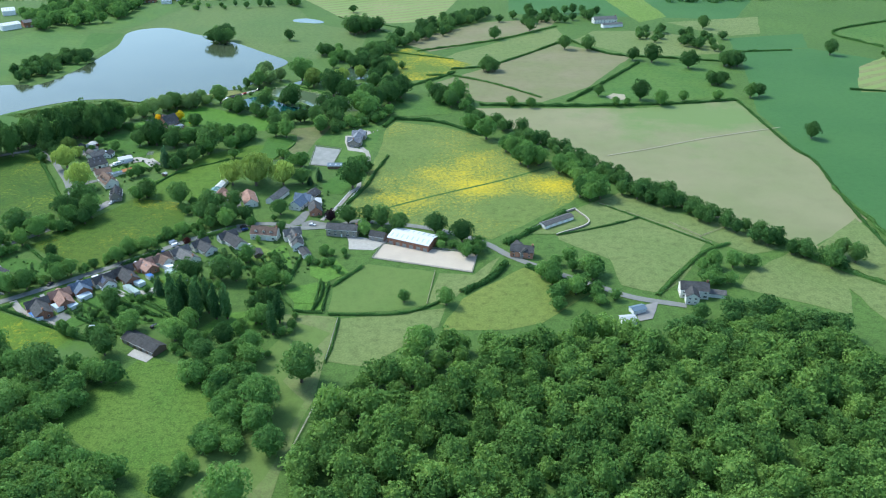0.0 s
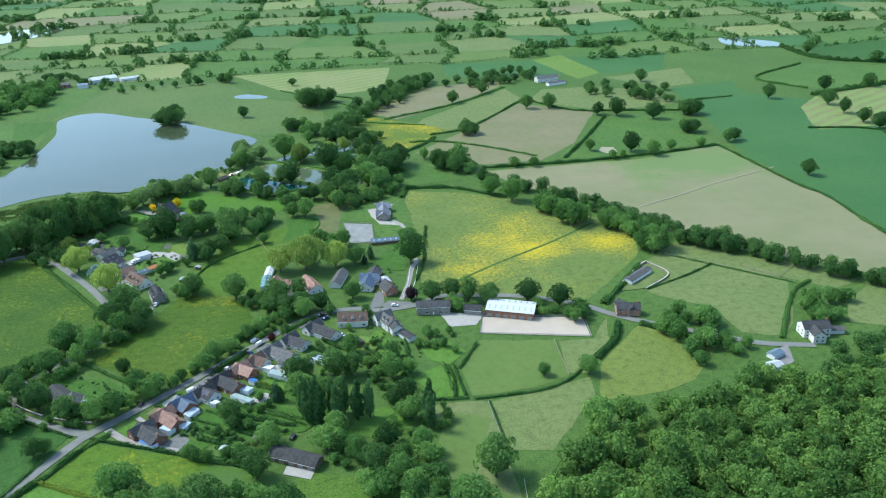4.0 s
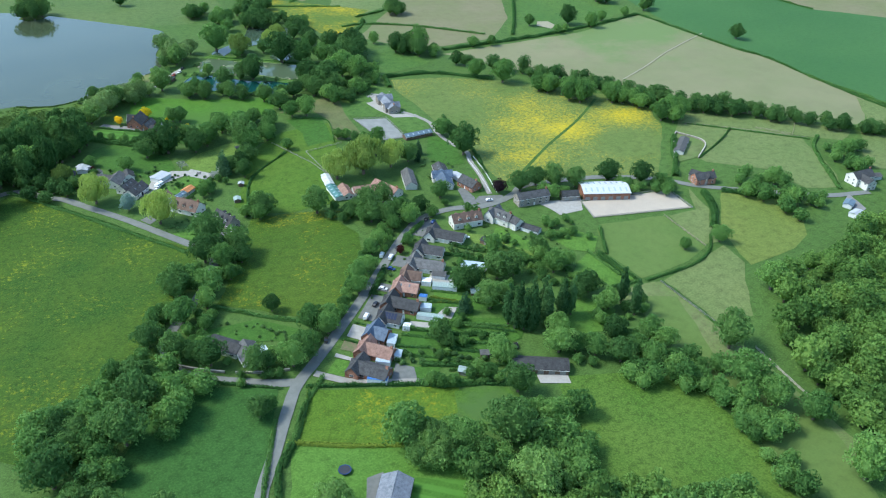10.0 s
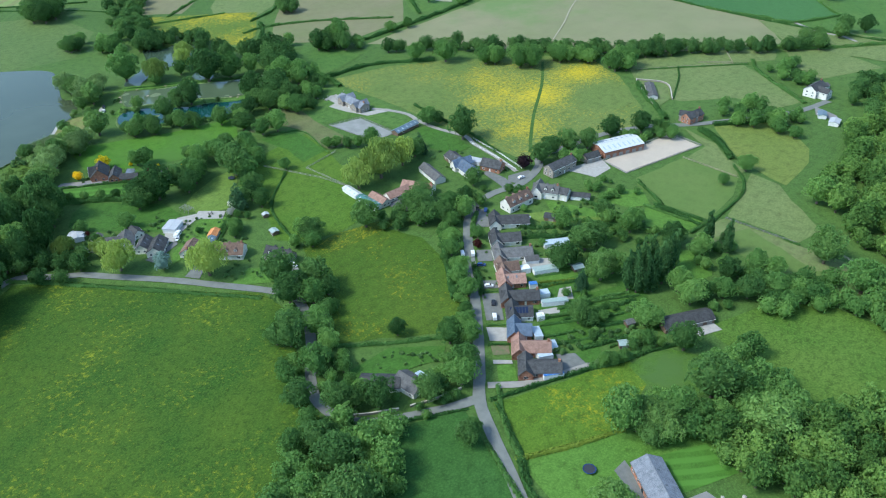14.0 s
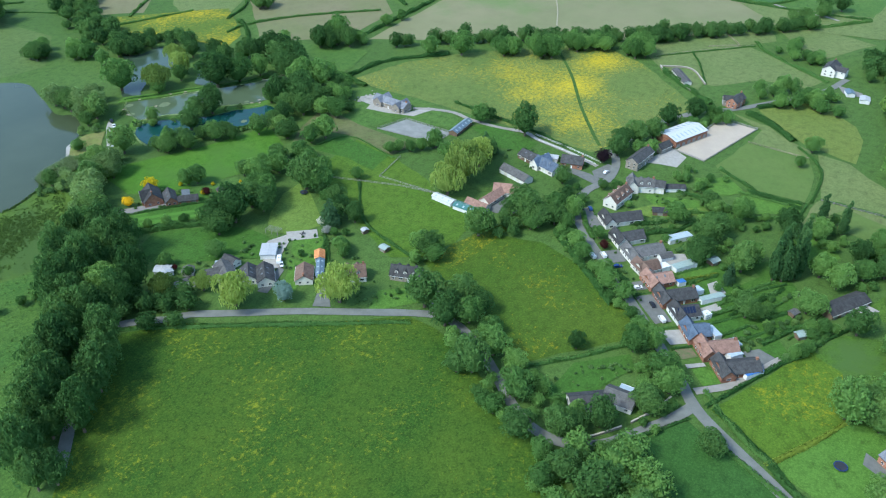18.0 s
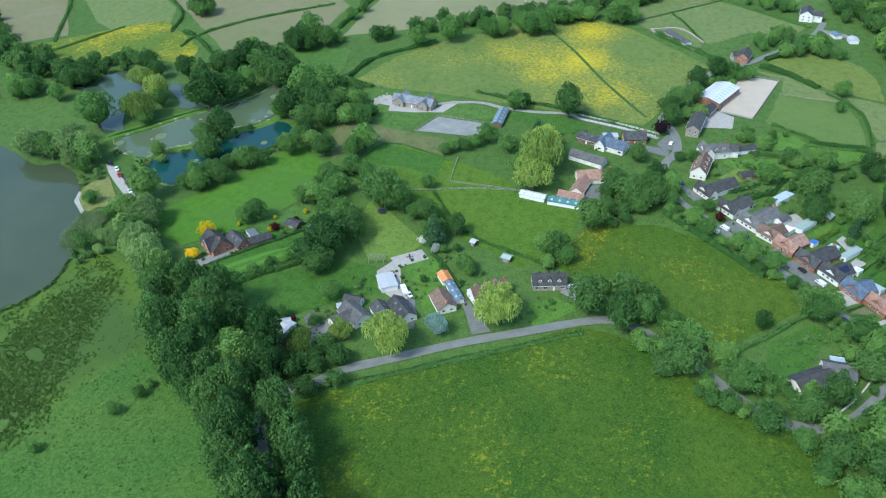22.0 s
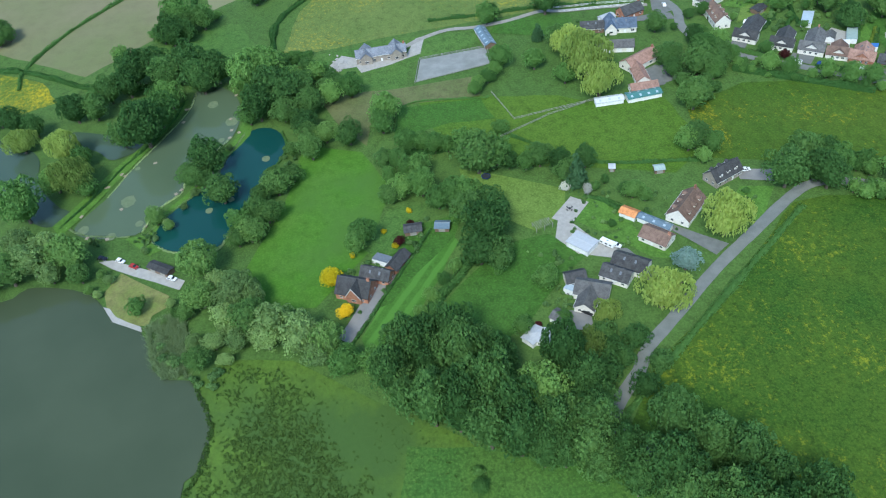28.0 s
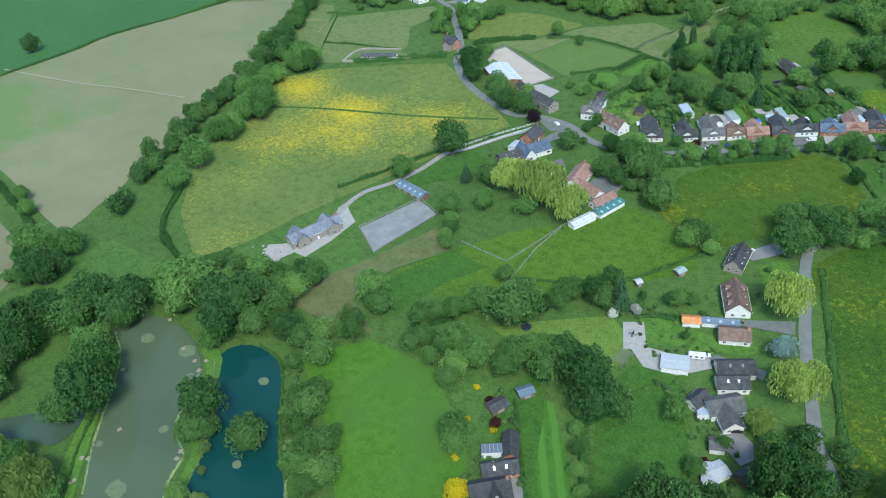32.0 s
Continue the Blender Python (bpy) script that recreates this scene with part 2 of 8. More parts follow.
# where buttercups stand thick, and where they are few: x, y, half width, half depth, how much
DRIFT = ((25, 580, 40, 24, 0.13), (62, 536, 34, 24, 0.17), (2, 545, 34, 22, 0.13), (-24, 510, 26, 20, 0.19), (22, 526, 22, 20, 0.16),
         (-6, 640, 40, 26, 0.02), (86, 536, 20, 16, 0.1), (-39, 548, 18, 20, 0.04), (46, 498, 24, 18, -0.16), (-30, 600, 18, 30, -0.1), (95, 570, 18, 40, -0.08))
GROUND = {
    "base": grass("grass_plain", (0.06, 0.115, 0.024), (0.08, 0.14, 0.03), patch=0.006),
    "yellow": grass("grass_buttercups", (0.1, 0.15, 0.034), (0.135, 0.175, 0.045), (0.62, 0.45, 0.012), 0.195, soft=0.36, drift_at=DRIFT, spots=0.42, drifts=0.35),
    "brown": grass("young_crop", (0.224, 0.206, 0.117), (0.168, 0.182, 0.083), patch=0.007, clump=0.04, rough=0.3, heart=(210, 705, 30, 95, (0.125, 0.185, 0.06))),
    "tan": grass("stubble", (0.19, 0.17, 0.095), (0.145, 0.16, 0.065), patch=0.012, clump=0.12, rough=0.4),
    "pale": grass("grass_grazed", (0.12, 0.165, 0.05), (0.145, 0.18, 0.06), patch=0.02),
    "dry": grass("grass_dry", (0.14, 0.145, 0.06), (0.10, 0.125, 0.04), patch=0.05),
    "tired": grass("grass_bare", (0.108, 0.158, 0.04), (0.092, 0.148, 0.034), patch=0.02, rough=0.4),
    "worn": grass("grass_worn", (0.16, 0.18, 0.07), (0.10, 0.16, 0.04), patch=0.04),
    "bluff": grass("grass_bluff", (0.2, 0.195, 0.07), (0.135, 0.17, 0.04), patch=0.09),
    "green": grass("grass_green", (0.06, 0.13, 0.026), (0.085, 0.15, 0.03)),
    "green2": grass("grass_lakeside", (0.08, 0.135, 0.035), (0.105, 0.15, 0.042), patch=0.012),
    "bright": grass("grass_ley", (0.045, 0.115, 0.032), (0.055, 0.13, 0.036), patch=0.01, rough=0.4),
    "lightyellow": grass("grass_yellowing", (0.12, 0.165, 0.035), (0.145, 0.18, 0.04), (0.42, 0.33, 0.02), -0.02),
    "hay": grass("hay_stripes", (0.23, 0.21, 0.10), (0.13, 0.18, 0.05), patch=0.01, streak=(60, 0.02)),
    "mown": grass("grass_mown", (0.11, 0.18, 0.03), (0.135, 0.2, 0.04), streak=None),
    "strip": grass("buttercup_strip", (0.085, 0.14, 0.02), (0.11, 0.15, 0.02), (0.55, 0.40, 0.012), 0.26, soft=0.3, spots=0.35, drifts=0.6),
    "strip2": grass("meadow_buttercups", (0.052, 0.1, 0.01), (0.072, 0.114, 0.012), (0.45, 0.35, 0.012), 0.24, soft=0.3, spots=0.4, drifts=0.6),
    "rough": grass("grass_rank", (0.066, 0.132, 0.018), (0.092, 0.152, 0.024), (0.24, 0.29, 0.12), 0.0, patch=0.03, clump=0.35, rough=1.2, drifts=0.5),
    "gyel": grass("meadow_yellowing", (0.05, 0.1, 0.01), (0.07, 0.114, 0.012), (0.36, 0.29, 0.01), 0.14, soft=0.22, spots=0.4, drifts=0.5),
    "gold": grass("paddock_buttercups", (0.07, 0.135, 0.012), (0.09, 0.15, 0.016), (0.5, 0.4, 0.012), 0.16, soft=0.35, spots=0.4, drifts=0.7),
    "lawn": grass("lawn_fresh", (0.077, 0.162, 0.023), (0.09, 0.177, 0.028)),
    "lawn2": grass("lawn", (0.047, 0.115, 0.016), (0.059, 0.128, 0.02)),
    "stripe": grass("lawn_striped", (0.058, 0.14, 0.018), (0.066, 0.15, 0.022), rough=0.6, streak=(-47, 0.062)),
    "deep": grass("grass_lush", (0.036, 0.094, 0.017), (0.045, 0.108, 0.022)),
    "meadow": grass("flower_grass", (0.033, 0.08, 0.009), (0.062, 0.108, 0.011), (0.26, 0.27, 0.016), 0.18, patch=0.035, clump=0.3, soft=0.22, spots=0.38, drifts=0.5),
    "meadow2": grass("meadow_grass", (0.064, 0.13, 0.013), (0.086, 0.146, 0.017), (0.26, 0.22, 0.01), -0.03),
    "pondgreen": grass("grass_pondside", (0.06, 0.155, 0.012), (0.08, 0.16, 0.022), patch=0.03, rough=0.7, heart=(-190, 656, 8, 40, (0.066, 0.138, 0.022))),
    "marsh": grass("marsh_grass", (0.092, 0.155, 0.022), (0.074, 0.13, 0.018), patch=0.04, clump=0.4, heart=(-318, 704, 16, 62, (0.05, 0.094, 0.021))),
    "asphalt": rough_surface("asphalt", (0.14, 0.145, 0.128), (0.175, 0.18, 0.16), 0.25, 5),
    "gravel": rough_surface("gravel", (0.29, 0.27, 0.235), (0.24, 0.22, 0.19), 0.4, 7),
    "path": rough_surface("bare_earth", (0.30, 0.27, 0.18), (0.26, 0.24, 0.15), 0.4, 4),
    "cut": grass("grass_patchy", (0.058, 0.128, 0.016), (0.075, 0.14, 0.02), heart=(-181, 327, 5, 17, (0.068, 0.124, 0.03))),
    "pasture": grass("grass_damp", (0.05, 0.118, 0.02), (0.075, 0.138, 0.024), patch=0.03, clump=0.5, rough=1.1),
    "tram": grass("grass_trodden", (0.045, 0.1, 0.018), (0.06, 0.115, 0.022)),
    "sand": rough_surface("arena_sand", (0.43, 0.36, 0.28), (0.39, 0.33, 0.26), 0.12, 2.5),
    "greysand": rough_surface("grey_arena_sand", (0.25, 0.25, 0.23), (0.185, 0.188, 0.17), 0.16, 2.0),
    "yard": rough_surface("yard_concrete", (0.22, 0.21, 0.195), (0.17, 0.165, 0.155), 0.2, 3),
    "paving": rough_surface("pale_paving", (0.36, 0.34, 0.30), (0.30, 0.28, 0.25), 0.5, 3),
    "tarmac": rough_surface("dark_tarmac", (0.12, 0.122, 0.11), (0.155, 0.157, 0.142), 0.4, 5),
    "soil": rough_surface("garden_soil", (0.16, 0.12, 0.07), (0.09, 0.13, 0.04), 0.5, 3),
    "lake": water("lake_water", (0.046, 0.062, 0.032), (0.058, 0.074, 0.04), 0.08),
    "teal": water("teal_water", (0.008, 0.046, 0.04), (0.011, 0.055, 0.046), 0.05),
    "murky": water("murky_water", (0.072, 0.102, 0.056), (0.088, 0.12, 0.066), 0.05),
    "pale_water": water("pond_water", (0.045, 0.072, 0.045), (0.058, 0.088, 0.055), 0.04),
    "algae": rough_surface("pond_weed", (0.14, 0.17, 0.085), (0.1, 0.14, 0.065), 0.6, 3),
}
LEAF = {
    "oak": foliage("oak_leaves", (0.04648, 0.1178, 0.02943), (0.1079, 0.2185, 0.05886)),
    "wood": foliage("woodland_leaves", (0.102, 0.206, 0.044), (0.152, 0.27, 0.063)),
    "mix": foliage("hedgerow_leaves", (0.0767, 0.1829, 0.04169), (0.1636, 0.3076, 0.07848)),
    "lime": foliage("lime_leaves", (0.078, 0.176, 0.04), (0.165, 0.29, 0.08)),
    "wil": foliage("willow_leaves", (0.1572, 0.2633, 0.05313), (0.3342, 0.4272, 0.1088)),
    "pop": foliage("poplar_leaves", (0.04617, 0.1258, 0.03808), (0.1074, 0.2174, 0.0714)),
    "con": foliage("conifer_needles", (0.03211, 0.08736, 0.03332), (0.07695, 0.1602, 0.0714)),
    "shrub": foliage("shrub_leaves", (0.07695, 0.1685, 0.0476), (0.17, 0.2881, 0.0952)),
    "gold": foliage("golden_leaves", (0.55, 0.44, 0.01), (0.8, 0.66, 0.03)),
    "red": foliage("copper_leaves", (0.045, 0.012, 0.012), (0.1, 0.03, 0.025)),
    "purple": foliage("purple_leaves", (0.02, 0.012, 0.018), (0.05, 0.03, 0.04)),
    "silver": foliage("silver_leaves", (0.149, 0.238, 0.204), (0.27, 0.378, 0.34)),
    "sallow": foliage("sallow_leaves", (0.125, 0.225, 0.068), (0.25, 0.365, 0.125)),
    "birch": foliage("birch_leaves", (0.08849, 0.1747, 0.0357), (0.177, 0.2912, 0.0714)),
    "blossom": foliage("white_blossom", (0.45, 0.45, 0.38), (0.7, 0.7, 0.62)),
    "hedge": foliage("hedge_leaves", (0.05396, 0.1425, 0.03332), (0.1149, 0.2423, 0.06188)),
    "brighthedge": foliage("privet_leaves", (0.12, 0.19, 0.03), (0.23, 0.31, 0.045)),
    "palereeds": foliage("pale_reeds", (0.24, 0.34, 0.14), (0.4, 0.5, 0.23)),
    "reeds": foliage("reed_stems", (0.04, 0.088, 0.018), (0.09, 0.16, 0.036)),
}
BARK = rough_surface("bark", (0.13, 0.10, 0.07), (0.09, 0.075, 0.055), 1.5, 9)
PALEBARK = rough_surface("pale_bark", (0.5, 0.46, 0.38), (0.38, 0.34, 0.28), 1.5, 9)
WALL = {
    "brick": roofing("red_brick", (0.27, 0.12, 0.075), (0.33, 0.16, 0.10), 0.85, 0.08),
    "stone": rough_surface("rough_stone", (0.30, 0.26, 0.21), (0.22, 0.19, 0.16), 0.8, 4),
    "cream": plain("cream_render", (0.72, 0.69, 0.62), 0.8),
    "render": plain("white_render", (0.75, 0.75, 0.73), 0.8),
    "timber": rough_surface("dark_timber", (0.13, 0.085, 0.055), (0.18, 0.12, 0.08), 0.8, 6),
}
ROOF = {
    "slate": roofing("dark_slate", (0.036, 0.036, 0.037), (0.054, 0.054, 0.054), 0.85),
    "grey": roofing("grey_tiles", (0.075, 0.074, 0.072), (0.10, 0.098, 0.095), 0.85),
    "bluegrey": roofing("blue_grey_tiles", (0.12, 0.13, 0.15), (0.15, 0.16, 0.18), 0.7),
    "brown": roofing("brown_tiles", (0.11, 0.072, 0.055), (0.14, 0.09, 0.066), 0.75),
    "terracotta": roofing("terracotta_tiles", (0.20, 0.115, 0.085), (0.25, 0.15, 0.115), 0.8),
    "orange": roofing("orange_tiles", (0.48, 0.19, 0.07), (0.55, 0.24, 0.09), 0.75),
    "blue": roofing("blue_slate", (0.06, 0.085, 0.125), (0.085, 0.115, 0.16), 0.6),
    "metal": plain("pale_metal_sheet", (0.55, 0.56, 0.57), 0.45),
    "white": plain("white_felt_roof", (0.42, 0.43, 0.44), 0.6),
    "metalblue": plain("blue_grey_sheet", (0.12, 0.17, 0.21), 0.45),
    "teal": plain("teal_sheet", (0.06, 0.17, 0.155), 0.55),
    "mint": plain("mint_sheet", (0.30, 0.37, 0.335), 0.55),
}
WHITE = plain("white_paint", (0.78, 0.78, 0.76), 0.45)
BRICK_STACK = WALL["brick"]
DARK = plain("dark_plastic", (0.03, 0.03, 0.035), 0.5)
WOOD = rough_surface("weathered_wood", (0.34, 0.28, 0.2), (0.26, 0.21, 0.15), 2, 9)
GREYWOOD = rough_surface("grey_wood", (0.30, 0.29, 0.26), (0.22, 0.21, 0.19), 2, 9)


def glass_mat():
    m, nodes, links, b = material("window_glass", 0.05)
    b.inputs["Base Color"].default_value = (0.02, 0.025, 0.03, 1)
    b.inputs["IOR"].default_value = 1.5
    return m


GLASS = glass_mat()


def solar_mat():
    m, nodes, links, b = material("solar_cells", 0.15)
    b.inputs["Base Color"].default_value = (0.012, 0.02, 0.05, 1)
    return m


SOLAR = solar_mat()
SKYGLASS = plain("roof_window_glass", (0.16, 0.175, 0.19), 0.15)
PALEGLASS = plain("polycarbonate_sheet", (0.42, 0.49, 0.53), 0.2)
BLUETARP = plain("blue_sheeting", (0.05, 0.16, 0.42), 0.5)


# ---- mesh helpers ----
def part(name, bm, mat, parent, label=""):
    me = bpy.data.meshes.new(name)
    bm.to_mesh(me)
    bm.free()
    me.materials.append(mat)
    ob = new(name, me)
    ob.parent = parent
    return tagged(ob, label)


def share(name, data, parent, m):
    ob = new(name, data)
    ob.parent = parent
    ob.matrix_basis = m
    return ob


def thing(name, label, category, x, y, z=0.0, turn=0.0, group="", kind=""):
    ob = new(name)
    ob.empty_display_size = 0.5
    ob.matrix_basis = pose(x, y, z, 0, 0, turn)
    return tagged(ob, label, category, group, kind)


def box(bm, x0, y0, z0, x1, y1, z1):
    v = [bm.verts.new(p) for p in ((x0, y0, z0), (x1, y0, z0), (x1, y1, z0), (x0, y1, z0), (x0, y0, z1), (x1, y0, z1), (x1, y1, z1), (x0, y1, z1))]
    for f in ((3, 2, 1, 0), (4, 5, 6, 7), (0, 1, 5, 4), (1, 2, 6, 5), (2, 3, 7, 6), (3, 0, 4, 7)):
        bm.faces.new([v[i] for i in f])


def boxed(*boxes):
    bm = bmesh.new()
    for b in boxes:
        box(bm, *b)
    return bm


def prism(bm, outline, a, b, axis="x"):
    """Sweeps an outline of (across, up) from a to b along one axis."""
    put = (lambda u, w, s: (s, u, w)) if axis == "x" else (lambda u, w, s: (u, s, w))
    first = [bm.verts.new(put(u, w, a)) for u, w in outline]
    last = [bm.verts.new(put(u, w, b)) for u, w in outline]
    n = len(outline)
    bm.faces.new(first)
    bm.faces.new(last[::-1])
    for i in range(n):
        bm.faces.new((first[i], last[i], last[(i + 1) % n], first[(i + 1) % n]))
    bmesh.ops.recalc_face_normals(bm, faces=bm.faces[:])


def sheet(name, mat, corners, z, label, category="", kind="structure", wobble=0.8, close=True):
    """A flat piece of ground with slightly uneven edges."""
    rng = random.Random(hash((round(corners[0][0]), round(corners[0][1]), len(corners))))
    edge = []
    n = len(corners)
    for i in range(n):
        a, b = Vector(corners[i]), Vector(corners[(i + 1) % n])
        steps = max(1, int((b - a).length / 9))
        for k in range(steps):
            p = a.lerp(b, k / steps)
            w = wobble if k else 0
            edge.append((p.x + rng.uniform(-w, w), p.y + rng.uniform(-w, w), z))
    bm = bmesh.new()
    f = bm.faces.new([bm.verts.new(p) for p in edge])
    bmesh.ops.triangulate(bm, faces=[f])
    bmesh.ops.recalc_face_normals(bm, faces=bm.faces[:])
    if sum(f.normal.z for f in bm.faces) < 0:
        bmesh.ops.reverse_faces(bm, faces=bm.faces[:])
    return tagged(part(name, bm, mat, None), label, category or name.replace("_", " "), kind=kind)


def smooth_line(line, step=4.0):
    """Catmull-Rom points along a line."""
    p = [Vector(q) for q in line]
    p = [p[0] * 2 - p[1], *p, p[-1] * 2 - p[-2]]
    out = []
    for a, b, c, d in zip(p, p[1:], p[2:], p[3:]):
        n = max(1, int((c - b).length / step))
        for k in range(n):
            t = k / n
            out.append(0.5 * (2 * b + (c - a) * t + (2 * a - 5 * b + 4 * c - d) * t * t + (3 * b - a - 3 * c + d) * t ** 3))
    return out + [p[-2]]


ROADS = []


def ribbon(name, mat, line, width, z, label, category):
    """A road or path as a strip of ground."""
    p = smooth_line(line)
    ROADS.extend((q.x, q.y, width / 2) for q in p)
    rng = random.Random(len(p))
    bm = bmesh.new()
    rows = []
    for i, q in enumerate(p):
        d = (p[min(i + 1, len(p) - 1)] - p[max(i - 1, 0)]).normalized()
        side = Vector((-d.y, d.x))
        w = width / 2 * rng.uniform(0.95, 1.06)
        rows.append([bm.verts.new((*(q + side * w * s), z + (0.05 if s == 0 else 0))) for s in (-1, 0, 1)])
    for a, b in zip(rows, rows[1:]):
        for i in (0, 1):
            bm.faces.new((a[i], b[i], b[i + 1], a[i + 1]))
    bmesh.ops.recalc_face_normals(bm, faces=bm.faces[:])
    if sum(f.normal.z for f in bm.faces) < 0:
        bmesh.ops.reverse_faces(bm, faces=bm.faces[:])
    return tagged(part(name, bm, mat, None), label, category, kind="structure")


def fast_mesh(name, verts, quads, mat, tint=None):
    """A mesh from arrays of places and faces with three or four corners."""
    me = bpy.data.meshes.new(name)
    me.vertices.add(len(verts))
    me.vertices.foreach_set("co", verts.astype(np.float32).ravel())
    me.loops.add(quads.size)
    me.loops.foreach_set("vertex_index", quads.astype(np.int32).ravel())
    me.polygons.add(len(quads))
    me.polygons.foreach_set("loop_start", np.arange(0, quads.size, quads.shape[1], dtype=np.int32))
    me.update(calc_edges=True)
    me.materials.append(mat)
    if tint is not None:
        layer = me.attributes.new("tint", "FLOAT", "POINT")
        layer.data.foreach_set("value", tint.astype(np.float32))
    return me


# ---- plants ----
def leaves_at(rng, at, out, size, droop=0.0, spread=0.45):
    """Small three-cornered leaf clumps at places, facing roughly outwards."""
    n = len(at)
    nor = out + rng.normal(0, spread, (n, 3))
    nor /= np.linalg.norm(nor, axis=1)[:, None] + 1e-9
    aid = rng.normal(0, 1, (n, 3))
    u = np.cross(nor, aid)
    u /= np.linalg.norm(u, axis=1)[:, None] + 1e-9
    v = np.cross(nor, u)
    s = (size * rng.uniform(0.6, 1.35, n))[:, None]
    if droop:
        v = np.array([[0, 0, -1.0]]) + rng.normal(0, 0.15, (n, 3))
        u = np.cross(v, nor)
        u /= np.linalg.norm(u, axis=1)[:, None] + 1e-9
        v = v * (1 + droop)
    bend = nor * s * 0.35
    leaf = np.stack([at - u * s - v * s * 0.7, at + u * s - v * s * 0.5 + bend, at + v * s * 1.25 + bend * 0.5], 1)
    return leaf.reshape(-1, 3), np.arange(3 * n).reshape(-1, 3)


def crown(seed, leaves, size, shape="broad"):
    """The leaves of a tree of radius one that stands on z = 0."""
    rng = np.random.default_rng(seed)
    if shape == "broad":
        n = 34
        k = np.arange(n) + 0.5
        up = 1 - 1.55 * k / n
        a = k * 2.39996 + rng.uniform(-0.35, 0.35, n)
        flat = np.sqrt(np.maximum(0, 1 - up ** 2))
        far = rng.uniform(0.5, 0.9, n)
        c = np.stack([np.cos(a) * flat * far, np.sin(a) * flat * far, up * far * 0.85 + 0.98], 1)
        r = rng.uniform(0.15, 0.34, n)
        c, r = np.vstack([c, [[0, 0, 1.0]], [[0, 0, 0.72]]]), np.append(r, [0.66, 0.56])
    elif shape == "willow":
        n = 12
        a = rng.uniform(0, math.tau, n)
        c = np.stack([np.cos(a) * 0.62, np.sin(a) * 0.62, rng.uniform(0.75, 1.25, n)], 1)
        r = rng.uniform(0.3, 0.42, n)
        c, r = np.vstack([c, [[0, 0, 1.2]], [[0, 0, 0.8]]]), np.append(r, [0.5, 0.6])
    elif shape == "tall":
        z = np.linspace(0.6, 4.8, 15)
        w = np.interp(z, [0.5, 1.2, 2.6, 4.9], [0.45, 0.75, 0.7, 0.22])
        c = np.stack([rng.normal(0, 0.2, 15), rng.normal(0, 0.2, 15), z], 1)
        r = w * rng.uniform(0.85, 1.1, 15)
    elif shape == "cone":
        z = np.linspace(0.3, 2.5, 12)
        c = np.stack([rng.normal(0, 0.08, 12), rng.normal(0, 0.08, 12), z], 1)
        r = np.interp(z, [0.3, 2.6], [0.85, 0.16])
    else:
        n = 9
        a = rng.uniform(0, math.tau, n)
        d = rng.uniform(0.1, 0.7, n)
        c = np.stack([np.cos(a) * d, np.sin(a) * d, rng.uniform(0.4, 0.85, n)], 1)
        r = rng.uniform(0.3, 0.48, n)
    pick = rng.choice(len(r), leaves * 3, p=r ** 2 / (r ** 2).sum())
    d = rng.normal(0, 1, (leaves * 3, 3))
    d /= np.linalg.norm(d, axis=1)[:, None]
    d[:, 2] = np.where(d[:, 2] < -0.45, -d[:, 2], d[:, 2])
    p = c[pick] + d * (r[pick] * rng.uniform(0.84, 1.2, leaves * 3))[:, None]
    depth = (np.linalg.norm(p[:, None] - c[None], axis=2) / r[None]).min(1)
    keep = np.where((depth > 0.83) & (p[:, 2] > 0.12))[0][:leaves]
    v, f = leaves_at(rng, p[keep], d[keep], size, 1.4 if shape == "willow" else 0.0, 0.7)
    # a dense core inside the lobes
    rings, sides = 6, 9
    core = []
    top, low = (c[:, 2] + r).max(), max(0.1, (c[:, 2] - r).min())
    for z in np.linspace(low, top, rings):
        for a in np.arange(sides) * math.tau / sides:
            u = np.array([math.cos(a), math.sin(a)])
            dz = np.abs(z - c[:, 2])
            reach = np.where(dz < r, c[:, :2] @ u + np.sqrt(np.maximum(0, r ** 2 - dz ** 2)), 0.02)
            w = max(0.03, reach.max() * 0.66)
            core.append((u[0] * w, u[1] * w, low + (z - low) * 0.86))
    faces = [(k * sides + i, k * sides + (i + 1) % sides, (k + 1) * sides + (i + 1) % sides) for k in range(rings - 1) for i in range(sides)]
    faces += [(k * sides + i, (k + 1) * sides + (i + 1) % sides, (k + 1) * sides + i) for k in range(rings - 1) for i in range(sides)]
    return np.vstack([v, np.array(core)]), np.vstack([f, np.array(faces) + len(v)])


def trunk(top, radius, seed, limbs=5):
    """A tapered trunk with limbs that reach into the crown."""
    rng = random.Random(seed)
    bm = bmesh.new()

    def limb(a, b, ra, rb, sides=7):
        d = (b - a).normalized()
        u = d.orthogonal().normalized()
        w = d.cross(u)
        rings = []
        for k in range(4):
            t = k / 3
            mid = a.lerp(b, t) + u * rng.uniform(-0.3, 0.3) * ra * (0 < k < 3)
            r = ra + (rb - ra) * t + (0.35 * ra if k == 0 and a.z < 0.01 else 0)
            rings.append([bm.verts.new(mid + (u * math.cos(q) + w * math.sin(q)) * r) for q in np.arange(sides) * math.tau / sides])
        for p, q in zip(rings, rings[1:]):
            for i in range(sides):
                bm.faces.new((p[i], p[(i + 1) % sides], q[(i + 1) % sides], q[i]))
        bm.faces.new(rings[-1])

    limb(Vector((0, 0, 0)), Vector((0, 0, top)), radius, radius * 0.55)
    for i in range(limbs):
        a = i * math.tau / limbs + rng.uniform(-0.4, 0.4)
        limb(Vector((0, 0, top * rng.uniform(0.6, 0.95))), Vector((math.cos(a) * 0.6, math.sin(a) * 0.6, top + rng.uniform(0.3, 0.6))), radius * 0.4, radius * 0.15, 5)
    return bm


